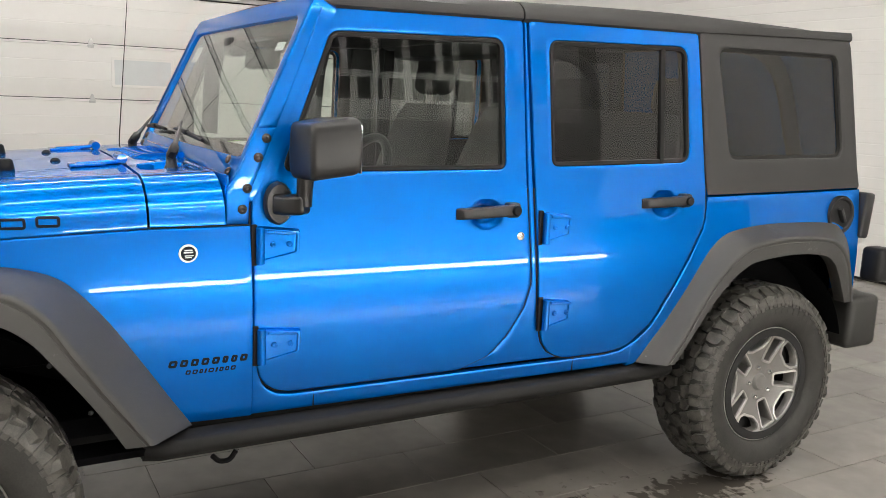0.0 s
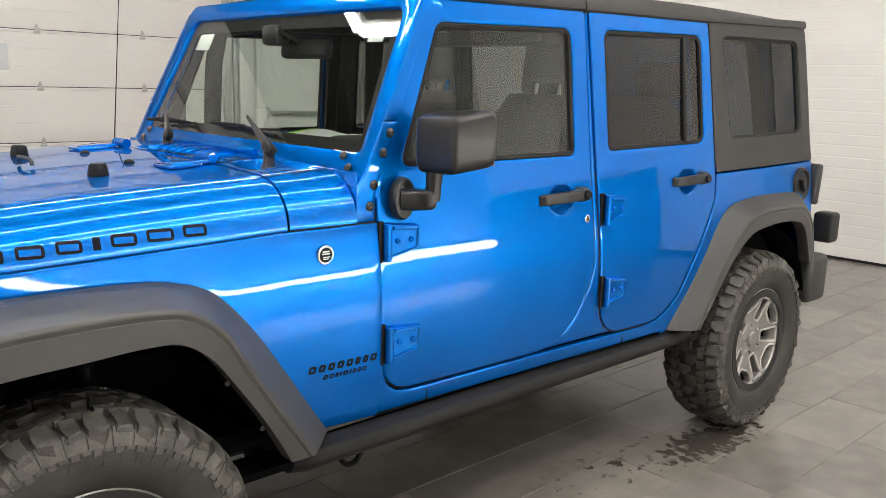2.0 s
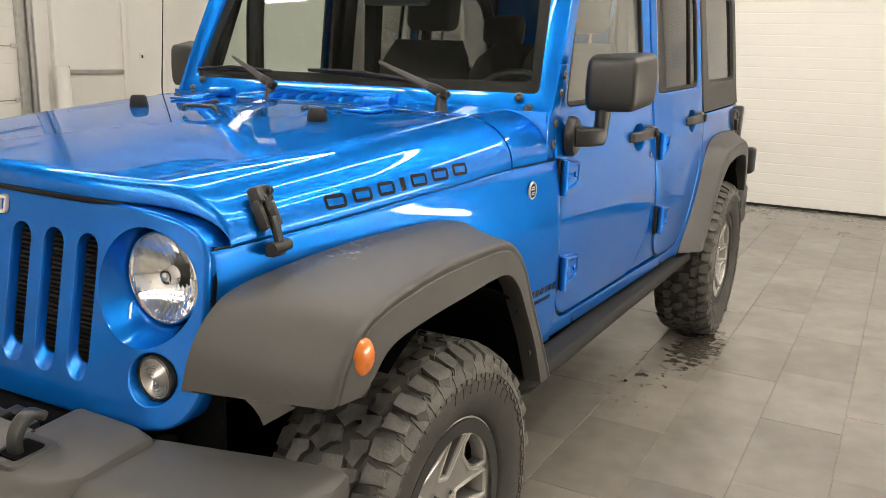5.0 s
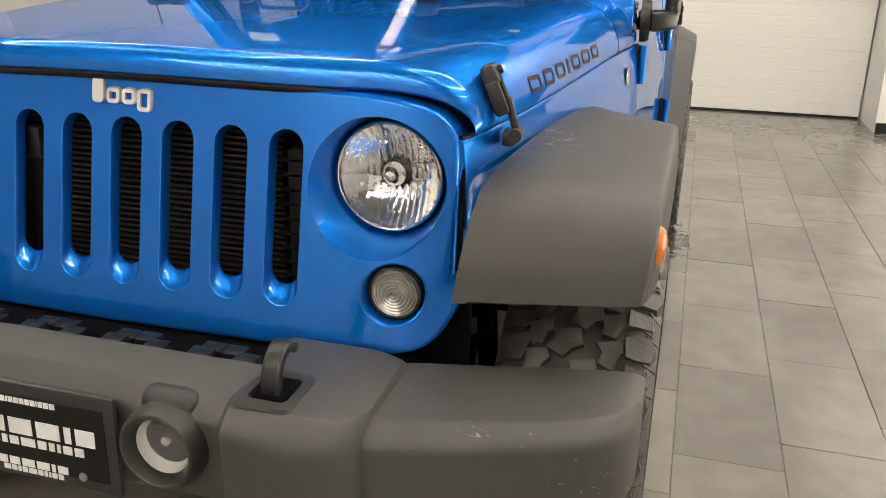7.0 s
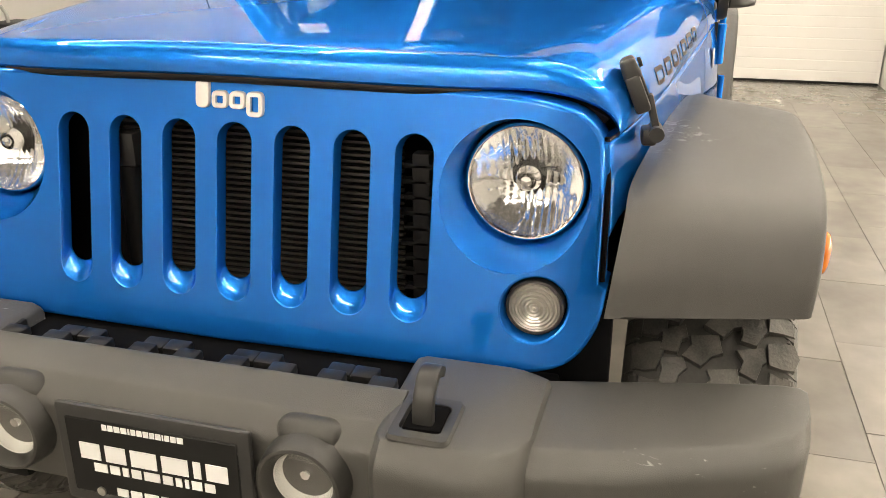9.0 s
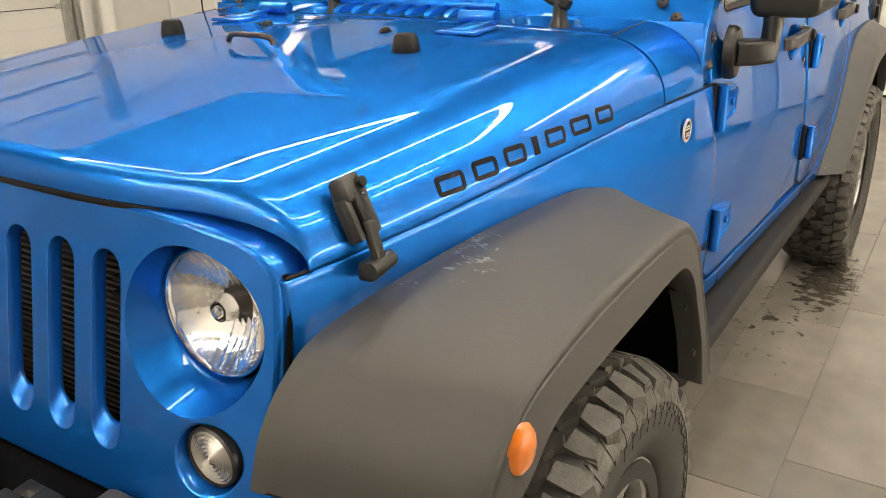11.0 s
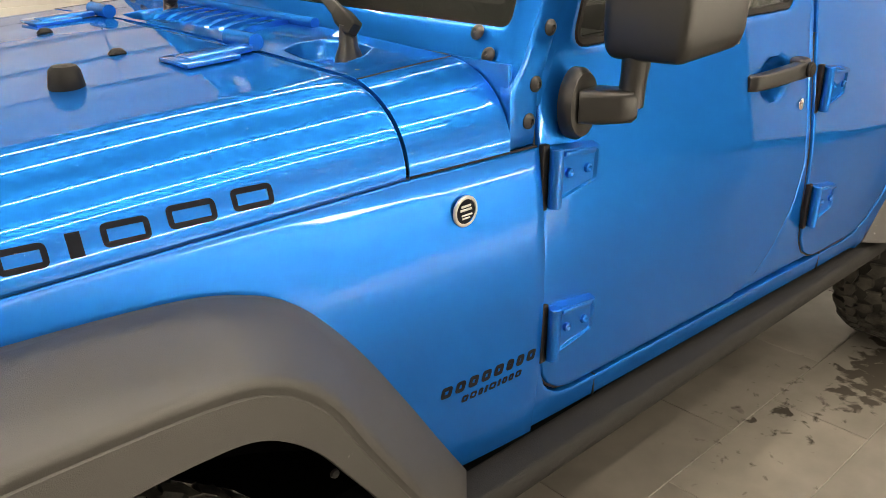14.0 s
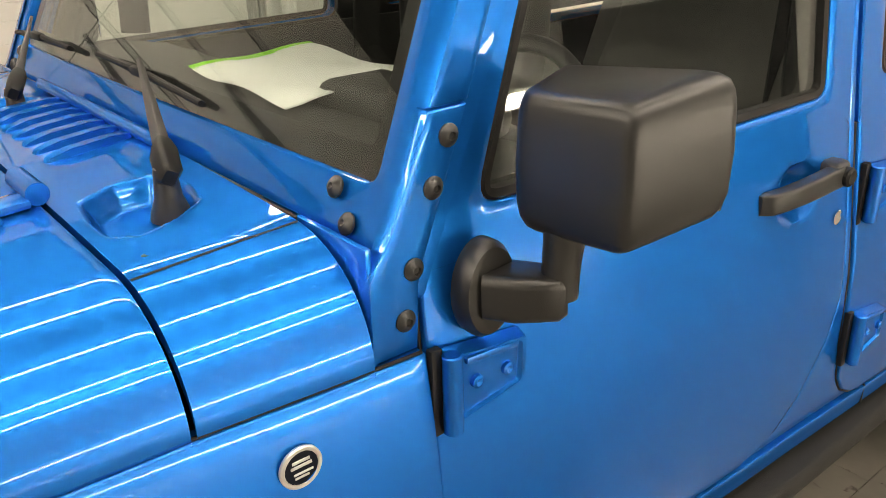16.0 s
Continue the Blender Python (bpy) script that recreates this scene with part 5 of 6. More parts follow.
for t in (-1, 1):
    bowl = []
    for k, r, d in ((0.0, BR, 0.0), (0.06, 0.1085, 0.0025), (0.45, 0.103, 0.0), (0.85, 0.0965, 0.0), (1.0, 0.0945, 0.006), (1.0, 0.094, 0.05)):
        ring_ = circle(t * (BY + (LY - BY) * k) + CY, BZ + (LZ - BZ) * k, r)
        bowl.append([((gx(z, y)) * (1 - k) + (LX + 0.008) * k + d, y, z) for y, z in ring_])
    g.grid(bowl, closed=True)
    g.grid([[(gx(z, y) + d, y, z) for y, z in circle(t * TY + CY, TZ, r)] for r, d in ((TR + 0.008, 0.0), (TR + 0.005, 0.002), (TR + 0.002, 0.01), (TR + 0.002, 0.04))], closed=True)
grille = part("grille", g, PAINT, car, "blue seven-slot grille panel", smooth=30)
# radiator core and parts seen through the slots
rad = Geo()
for k in range(34):
    rad.merge(rbox(0.008, 0.50, 0.0045, 0.0, at=(-0.375, -0.03, 0.74 + k * 0.0105)))
part("radiator", rad, surface("fin_metal", (0.05, 0.046, 0.04), 0.5, metal=0.4), grille)
# black sheet that paints the dark behind the slots
part("radiator_shroud", rbox(0.02, 1.12, 0.46, 0.005, at=(-0.345, 0, 0.90)), SHADE_BLACK, grille)
part("drier_bottle", tube([(-0.385, 0.21, 0.77), (-0.385, 0.21, 0.96)], 0.022, 14), CHASSIS, grille)
part("drier_cap", rbox(0.04, 0.05, 0.06, 0.008, at=(-0.39, 0.207, 0.99)), TRIM, grille)
g = Geo().merge(rbox(0.03, 0.03, 0.24, 0.006, at=(-0.395, -0.318, 0.9)))
for k in range(9):
    g.merge(rbox(0.02, 0.05, 0.008, 0.002, at=(-0.40, -0.315 + 0.006 * (k % 2), 0.80 + 0.025 * k)))
part("harness_bracket", g, CHASSIS, grille)
part("hood_seal", tube([(x + 0.012, y, z - 0.007) for x, y, z in hood_lip if abs(y) < 0.415], 0.0085, 10), SEAL, grille, "black rubber hood seal")
# black filler for the shade in the gap under the hood lip
part("lip_gap_shade", tube([(x + 0.035, y * 0.985, z - 0.012) for x, y, z in hood_lip if abs(y) < 0.592], 0.016, 8), SHADE_BLACK, grille)
for s in (-1, 1):
    edge = [(gx(z, y) + 0.014, s * (y + 0.004), z) for y, z in half if 0.84 < z < 1.075 and y > 0.58]
    # black line painting the shaded gap beside the grille
    part("side_seam", tube(edge, 0.0042, 6), SHADE_BLACK, grille)
# raised emblem above the slots, as plain shapes
EMBLEM = [(0.031, 0.024, 0.044, 0.004, 0.0), (0.001, 0.028, 0.027, -0.004, 0.009), (-0.029, 0.028, 0.027, -0.004, 0.009), (-0.059, 0.029, 0.038, -0.009, 0.009)]
for ey, w, h, dz, hole in EMBLEM:
    z = 1.093 + dz
    g = Geo()
    o = rounded([(-w / 2, -h / 2), (w / 2, -h / 2), (w / 2, h / 2), (-w / 2, h / 2)], 0.010, 5)
    c_ = shrink(o, 0.0075)
    steps = [(o, 0.0), (o, -0.005), (shrink(o, 0.0015), -0.0070)] + ([(c_, -0.0070), (c_, -0.001)] if hole else [(c_, -0.0075)])
    g.grid([[(gx(z + b) + d, ey + a, z + b) for a, b in lp] for lp, d in steps], closed=True, cap=not hole)
    part("emblem_piece", g, SATIN_SILVER, grille, "raised silver emblem piece")

for t in (-1, 1):
    # headlamp
    ob = part("headlamp", Geo().grid([[(LX + d, y, z) for y, z in circle(t * LY + CY, LZ, r, 56)] for r, d in ((0.0905, 0.03), (0.0905, 0.008), (0.0895, 0.003), (0.0865, 0.001), (0.0845, 0.004), (0.0845, 0.02))], closed=True), CHROME, car, "round headlamp with clear lens")
    rows = []
    for k in range(17):
        r = 0.084 * k / 16
        rows.append([(LX + 0.055 - 0.046 * (r / 0.084) ** 2 + 0.0016 * math.sin(560 * r * math.cos(a)) * min(1, r / 0.03), t * LY + CY + r * math.cos(a), LZ + r * math.sin(a)) for a in [2 * math.pi * j / 104 for j in range(104)]])
    part("reflector", Geo().grid(rows, closed=True), REFLECTOR, ob)
    g = lathe([(0.0, 0.0), (0.002, 0.008), (0.008, 0.011), (0.03, 0.012)], 24, "x", (LX + 0.006, t * LY + CY, LZ))
    part("bulb_cap", g, CHROME, ob)
    g = lathe([(0.012, 0.015), (0.03, 0.020), (0.032, 0.016)], 24, "x", (LX, t * LY + CY, LZ))
    part("bulb_collar", g, CHROME, ob)
    rows = []
    for side_d in (0.0, 0.003):
        seq = []
        for k in range(10):
            r = 0.0845 * (k + 0.05) / 9.05
            fl = 0.0011 * (1 - side_d / 0.003)
            seq.append([(LX - 0.012 * math.cos(r / 0.0845 * math.pi / 2) + 0.002 + side_d + (fl * math.sin(620 * (t * LY + r * math.cos(a))) if k < 9 else 0), t * LY + CY + r * math.cos(a), LZ + r * math.sin(a)) for a in [2 * math.pi * j / 96 for j in range(96)]])
        rows += seq if not side_d else seq[::-1]
    g = Geo().grid(rows, closed=True)
    part("lens", g, LENS, ob, "fluted clear lens").visible_shadow = False
    # turn lamp
    ob = part("turn_lamp", Geo().grid([[((gx(TZ) + 0.016) + d, y, z) for y, z in circle(t * TY + CY, TZ, r, 40)] for r, d in ((TR, 0.02), (TR, 0.0), (TR - 0.003, -0.003), (TR - 0.005, 0.0), (TR - 0.005, 0.012))], closed=True), TRIM2, car, "round front turn lamp")
    rows = []
    for k in range(15):
        r = (TR - 0.004) * k / 14
        rows.append([((gx(TZ) + 0.016) - 0.006 + 0.006 * (k / 14) ** 2 + (0.0022 if k % 2 else 0.0), t * TY + CY + r * math.cos(a), TZ + r * math.sin(a)) for a in [2 * math.pi * j / 40 for j in range(40)]])
    part("lens", Geo().grid(rows, closed=True), surface("ribbed_smoke_lens", (0.36, 0.345, 0.32), 0.2, metal=0.45, vary=0.12, scale=60, coat=0.6), ob, "clear ribbed lens")

LATCH = surface("latch_rubber", (0.024, 0.0235, 0.0225), 0.42, vary=0.2, scale=20, spec=0.4)
# hood latches
for s in (-1, 1):
    lx = -0.275
    m = pose(lx, -0.617, 1.074, 0, 0, 6) @ pose(0, 0, 0, -24, 0, 0) @ Matrix.Diagonal((1.1, 1.3, 1.0, 1))
    g = Geo().merge(rbox(0.046, 0.022, 0.034, 0.006, 3, at=(0, -0.014, 0.064), taper=(0.9, 0.8)), m)
    lt = part("hood_latch", mirrored(g, s), LATCH, car, "black rubber hood latch")
    for dx in (-0.018, 0.018):
        part("prong", mirrored(Geo().merge(rbox(0.012, 0.018, 0.058, 0.004, 2, at=(dx, -0.013, 0.026)), m), s), LATCH, lt)
    part("clasp", mirrored(Geo().merge(rbox(0.020, 0.012, 0.062, 0.004, 2, at=(0, -0.019, 0.030)), m).merge(lathe([(0.0, 0.008), (0.004, 0.007), (0.005, 0.0)], 12, "y", (0.012, -0.025, 0.066), -1), m), s), SEAL, lt)
    m2 = pose(lx - 0.002, -0.632, 1.050, 0, 0, 6)
    part("strap", mirrored(Geo().merge(rbox(0.020, 0.012, 0.066, 0.004, 2, at=(0, -0.016, 0.022), rot=(-16, 0, 0)), m2), s), LATCH, lt)
    g = Geo().merge(rbox(0.044, 0.024, 0.026, 0.006, 2, at=(0, -0.012, -0.010)), m2).merge(tube([(-0.027, -0.022, -0.004), (0.027, -0.022, -0.004)], 0.0115, 14), m2)
    part("base", mirrored(g, s), LATCH, lt)

# script on the hood sides and cowl sides, as bars of the letters' size
def bar_row(x0, x1, z0, z1, h, widths, yfun, s, parent, name, t=0.0008, lean=0.0, stroke=0.25, solid=False):
    """A row of hollow rounded marks along the body side, with one plain bar for each narrow one."""
    gap = 0.42 * (sum(widths) / len(widths))
    k = (x1 - x0) / (sum(widths) + gap * (len(widths) - 1))
    u = 0.0
    for w in widths:
        a, b = x0 + u * k, x0 + (u + w) * k
        zc = z0 + (z1 - z0) * ((a + b) / 2 - x0) / (x1 - x0)
        o = [(a, zc - h / 2), (b, zc - h / 2), (b + lean, zc + h / 2), (a + lean, zc + h / 2)]
        if w > 0.5 and not solid:
            o = dense(o, 0.3 * h, 4, 5)
            i = shrink(o, stroke * h)
            rows = [[(p[0], -(yfun(*p) + d), p[1]) for p in lp] for lp, d in ((o, 0.0002), (o, t), (i, t), (i, 0.0002))]
            g = Geo().grid(rows, closed=True)
        else:
            rows = [[(p[0], -(yfun(*p) + d), p[1]) for p in o] for d in (0.0002, t)]
            g = Geo().grid(rows, closed=True, cap=True)
        part(name, mirrored(g, s), DECAL, parent, smooth=0)
        u += w + gap


def hood_side_y(x, z):
    """Half-width of the hood at x and height z, on its steep side."""
    lo, hi = 0.5, 1.0
    for _ in range(24):
        mid = (lo + hi) / 2
        if hood_point(x, mid)[1] > z:
            lo = mid
        else:
            hi = mid
    return hood_point(x, lo)[0] + 0.0006


for s in (-1, 1):
    bar_row(-0.121, 0.382, 1.104, 1.131, 0.029, [1.15, 1.1, 1.05, 0.32, 1.1, 1.2, 1.1], hood_side_y, s, hood, "script_bar")
    if s < 0:
        bar_row(0.634, 0.850, 0.727, 0.731, 0.021, [1, .9, .9, .9, .9, .7, .75, .9], fender_y, s, fen, "script_bar", lean=0.006, stroke=0.34)
        bar_row(0.680, 0.818, 0.700, 0.703, 0.013, [1, 1, .7, .4, 1.1, .4, .8, .8, 1], fender_y, s, fen, "script_bar", lean=0.004, stroke=0.3)

# ---- front bumper ----
def loft_y(stations, mat, name, parent, label=""):
    """A bar across the car, lofted through sections of (x, z) at heights along y."""
    rows = [[(x, y, z) for x, z in prof] for y, prof in stations]
    return part(name, Geo().grid(rows, closed=True, cap=True), mat, parent, label)


def bump_prof(xf, xb, zt, zb, r=0.028, slope=0.02):
    return rounded([(xf + 0.012, zb), (xf, zt - slope - 0.02), (xf + 0.035, zt - 0.004), (xb, zt + slope), (xb, zb)], [0.03, r * 1.2, r, 0.008, 0.01], 5)


st = []
for y in np.linspace(-0.36, 0.36, 9):
    st.append((y, bump_prof(-0.705, -0.604, 0.719, 0.53, 0.024, 0.016)))
bumper = loft_y(st, BUMPER, "front_bumper", car, "scuffed matte black plastic front bumper")
for s in (-1, 1):
    st = [(s * y, bump_prof(xf, -0.50, zt, zb, 0.03, 0.010)) for y, xf, zt, zb in ((0.338, -0.698, 0.712, 0.53), (0.343, -0.728, 0.719, 0.515), (0.356, -0.745, 0.724, 0.51), (0.42, -0.749, 0.724, 0.51), (0.485, -0.748, 0.724, 0.51), (0.504, -0.743, 0.722, 0.51), (0.524, -0.722, 0.717, 0.512), (0.540, -0.690, 0.712, 0.515), (0.546, -0.660, 0.70, 0.53))]
    loft_y(st, BUMPER, "bumper_horn_cover", bumper)
    st = [(s * y, bump_prof(xf, xb, zt, zb, 0.022, 0.007)) for y, xf, xb, zt, zb in ((0.525, -0.688, -0.487, 0.703, 0.525), (0.56, -0.685, -0.478, 0.704, 0.525), (0.66, -0.662, -0.455, 0.705, 0.525), (0.76, -0.626, -0.430, 0.706, 0.53), (0.83, -0.598, -0.414, 0.706, 0.535), (0.872, -0.570, -0.406, 0.706, 0.54), (0.893, -0.535, -0.405, 0.705, 0.545), (0.905, -0.49, -0.405, 0.700, 0.555))]
    loft_y(st, BUMPER, "bumper_end", bumper)
    # tow hook standing out of its pocket
    hk = curve_through([(-0.668, s * 0.402, 0.695), (-0.673, s * 0.402, 0.735), (-0.668, s * 0.402, 0.762), (-0.652, s * 0.402, 0.780), (-0.634, s * 0.402, 0.784), (-0.618, s * 0.402, 0.775)], 5)
    rows = []
    for i, p in enumerate(hk):
        q = hk[min(i + 1, len(hk) - 1)]
        o = hk[max(i - 1, 0)]
        d = Vector((q[0] - o[0], 0, q[2] - o[2])).normalized()
        up = Vector((-d.z, 0, d.x))
        w = 0.0145
        rows.append([Vector(p) + Vector((0, a * w, 0)) + up * b * 0.0085 for a, b in rounded([(-1, -1), (1, -1), (1, 1), (-1, 1)], 0.5, 3)])
    part("tow_hook", Geo().grid(rows, closed=True, cap=True), TRIM2, bumper, "black steel tow hook")
    # flat black sheet in place of the shaded recess
    part("hook_pocket_shade", rbox(0.058, 0.052, 0.006, 0.002, at=(-0.660, s * 0.403, 0.7255), rot=(0, -4, 0)), SHADE_BLACK, bumper)
    rim = Geo()
    o, i2 = rounded([(-0.05, -0.043), (0.05, -0.043), (0.05, 0.043), (-0.05, 0.043)], 0.012, 4), rounded([(-0.029, -0.027), (0.029, -0.027), (0.029, 0.027), (-0.029, 0.027)], 0.008, 4)
    rim.grid([[(a, b, d) for a, b in lp] for lp, d in ((o, 0.0), (shrink(o, 0.003), 0.006), (shrink(i2, -0.003), 0.006), (i2, -0.004))], closed=True)
    part("pocket_rim", Geo().merge(rim, pose(-0.664, s * 0.403, 0.7235, 0, -4, 0)), PLASTIC, bumper)
    # fog lamp in a round bezel
    fy, fz, fx = s * 0.238 - 0.006, 0.634, -0.698
    bz = part("fog_bezel", lathe([(-0.02, 0.068), (0.012, 0.066), (0.031, 0.063), (0.037, 0.060), (0.038, 0.056), (0.036, 0.053), (0.020, 0.046), (0.0, 0.044), (-0.03, 0.044)], 40, "x", (fx, fy, fz), -1), PLASTIC, bumper, "round black fog lamp bezel")
    part("fog_brow", rbox(0.11, 0.100, 0.05, 0.024, 4, at=(fx + 0.046, fy, fz + 0.044), rot=(0, 20, 0)), PLASTIC, bz)
    part("fog_reflector", lathe([(0.018, 0.0445), (0.010, 0.041), (-0.004, 0.034), (-0.016, 0.022), (-0.021, 0.010), (-0.022, 0.0)], 36, "x", (fx, fy, fz), -1), FOG, bz)
    lens = lathe([(0.018, 0.0462), (0.022, 0.040), (0.0245, 0.025), (0.0255, 0.0), (0.0225, 0.0), (0.0215, 0.025), (0.019, 0.040), (0.015, 0.0462)], 36, "x", (fx, fy, fz), -1)
    part("fog_lens", lens, LENS, bz, "clear fog lamp lens").visible_shadow = False
    part("fog_bulb", lathe([(0.012, 0.0), (0.012, 0.007), (0.004, 0.010), (-0.012, 0.012), (-0.021, 0.016)], 16, "x", (fx, fy, fz + 0.004), -1), CHROME, bz)
# toothed step between bumper and grille
for k in range(9):
    part("bumper_pad", rbox(0.030, 0.040, 0.018, 0.004, at=(-0.592, -0.316 + 0.079 * k, 0.722), rot=(0, -6, 0)), TRIM, bumper)
    part("rear_pad", rbox(0.030, 0.040, 0.018, 0.004, at=(-0.556, -0.316 + 0.079 * (k + 0.5) - 0.0395, 0.714), rot=(0, -6, 0)) if k % 2 else rbox(0.030, 0.040, 0.018, 0.004, at=(-0.556, -0.2765 + 0.079 * k, 0.714), rot=(0, -6, 0)), TRIM, bumper)
# black slab painting the shade below the grille
part("valance", rbox(0.16, 1.10, 0.03, 0.006, at=(-0.525, 0, 0.688)), SHADE_BLACK, bumper)
# licence bracket with its dealer plate: bars for the lettering
lp = part("number_plate", rbox(0.012, 0.312, 0.165, 0.006, 2, at=(-0.722, -0.018, 0.620)), TRIM2, bumper, "black dealer plate in a black frame with white bars")
part("plate_field", rbox(0.003, 0.275, 0.125, 0.002, 1, at=(-0.7285, -0.018, 0.620)), SEAL, lp)
def plate_bars(y0, y1, z, h, widths, name="plate_bar"):
    total = sum(widths) + 0.25 * (len(widths) - 1)
    k = (y0 - y1) / total
    u = y0
    for w in widths:
        part(name, rbox(0.0012, w * k, h, 0.0, at=(-0.7306, u - w * k / 2 + 0.027, z - 0.02)), WHITE_PRINT, lp, smooth=0)
        u -= (w + 0.25) * k
plate_bars(0.030, -0.100, 0.694, 0.009, [.8, .9, 1, 1, .3, .8, .9, .9, .8, .9, .2, .8, .9, 1])
plate_bars(0.073, -0.165, 0.650, 0.027, [1, 1, 1.25, 1.25, .35, 1])
plate_bars(0.053, -0.143, 0.624, 0.014, [1.1, .8, .5, .8, 1.3, .8, .5, .3, .8, .8])
plate_bars(0.020, -0.110, 0.587, 0.013, [1, 1, 1.25, 1.25, .35, 1])
plate_bars(0.010, -0.100, 0.574, 0.009, [1.1, .8, .5, .8, 1.3, .8, .5, .3, .8, .8])
for yy in (0.047, -0.137):
    part("screw", lathe([(0, 0.0075), (0.003, 0.007), (0.004, 0)], 12, "x", (-0.7295, yy + 0.027, 0.563), -1), STEEL, lp)

# ---- wheels ----
WR = 0.402
tyre_prof = [(0.09, 0.20), (0.108, 0.237), (0.117, 0.2385), (0.126, 0.248), (0.137, 0.28), (0.139, 0.31), (0.136, 0.345), (0.129, 0.366), (0.114, 0.381), (0.08, 0.387), (0.0, 0.388)]
tyre_prof = [(d, r) for d, r in tyre_prof] + [(-d, r) for d, r in reversed(tyre_prof[:-1])]


def tread_geo():
    """Mud-terrain blocks: two staggered rows of shoulder lugs and interlocked centre blocks."""
    g = Geo()
    N = 46
    rnd = random.Random(5)
    def block(u, w, pts, h0, h1, chamfer=0.91):
        rows = []
        pts = [(a + rnd.uniform(-0.004, 0.004), b + rnd.uniform(-0.003, 0.003)) for a, b in pts]
        cu, cw = sum(p[0] for p in pts) / len(pts), sum(p[1] for p in pts) / len(pts)
        for h, k in ((h0, 1.0), (h1 - 0.003, 0.97), (h1, chamfer)):
            row = []
            for a, b in pts:
                aa, bb = cu + (a - cu) * k, cw + (b - cw) * k
                ww = w + bb
                r = h - 0.012 * max(0.0, (abs(ww) - 0.085) / 0.03) ** 1.4
                ang = u + aa * (0.97 if abs(w) > 0.1 else 0.9) / WR
                row.append((r * math.cos(ang), ww, r * math.sin(ang)))
            rows.append(row)
        g.grid(rows, closed=True, cap=True)
    for k in range(N):
        u = 2 * math.pi * k / N
        st = 2 * math.pi / N
        for s in (-1, 1):
            off = 0.0 if s < 0 else st / 2
            # long proud lugs, and between them shorter ones set lower and further in
            if k % 2:
                block(u + off, s * 0.108, [(-0.026, -0.024), (-0.006, -0.031), (0.022, -0.024), (0.026, -0.004), (0.021, 0.021), (-0.015, 0.023), (-0.021, 0.0)], 0.362, WR, 0.94)
            else:
                block(u + off, s * 0.101, [(-0.019, -0.026), (0.010, -0.030), (0.018, -0.010), (0.020, 0.014), (-0.020, 0.012), (-0.015, -0.008)], 0.362, WR - 0.0025, 0.92)
                block(u + off, s * 0.1225, [(-0.021, -0.008), (0.019, -0.008), (0.017, 0.008), (-0.019, 0.008)], 0.355, WR - 0.007, 0.93)
            block(u + off + st * 0.4, s * 0.062, [(-0.030, -0.018), (-0.004, -0.025), (0.004, -0.016), (0.029, -0.010), (0.023, 0.019), (0.002, 0.015), (-0.020, 0.022)], 0.372, WR, 0.94)
        block(u + st * 0.15, 0.016 * (1 if k % 2 else -1), [(-0.032, -0.026), (0.006, -0.032), (0.014, -0.016), (0.030, 0.0), (0.014, 0.031), (-0.008, 0.018), (-0.025, 0.022)], 0.374, WR, 0.94)
    # side biters below the shoulder
    for k in range(N):
        for s in (-1, 1):
            u = 2 * math.pi * (k + (0 if s < 0 else 0.5)) / N
            rows = []
            for r, d in ((0.378, 0.119), (0.352, 0.1355), (0.340, 0.1385)):
                w = (0.0245 if k % 2 else 0.0215) * (1.0 if r > 0.345 else 0.98)
                rows.append([((r) * math.cos(u + a / r), s * (d + b), r * math.sin(u + a / r)) for a, b in ((-w, -0.006), (-w, 0.003), (w, 0.003), (w, -0.006))])
            g.grid(rows, closed=True, cap=True)
    # short keys where the biters end on the sidewall, half of them a step longer
    for k in range(2 * N):
        for s in (-1, 1):
            u = 2 * math.pi * (k + 0.25 + (0 if s < 0 else 1)) / (2 * N)
            rows = []
            for r, d in ((0.342, 0.1375), (0.331 if k % 2 else 0.325, 0.1385)):
                rows.append([(r * math.cos(u + a / r), s * (d + b), r * math.sin(u + a / r)) for a, b in ((-0.0085, -0.005), (-0.0085, 0.002), (0.0085, 0.002), (0.0085, -0.005))])
            g.grid(rows, closed=True, cap=True)
    return g


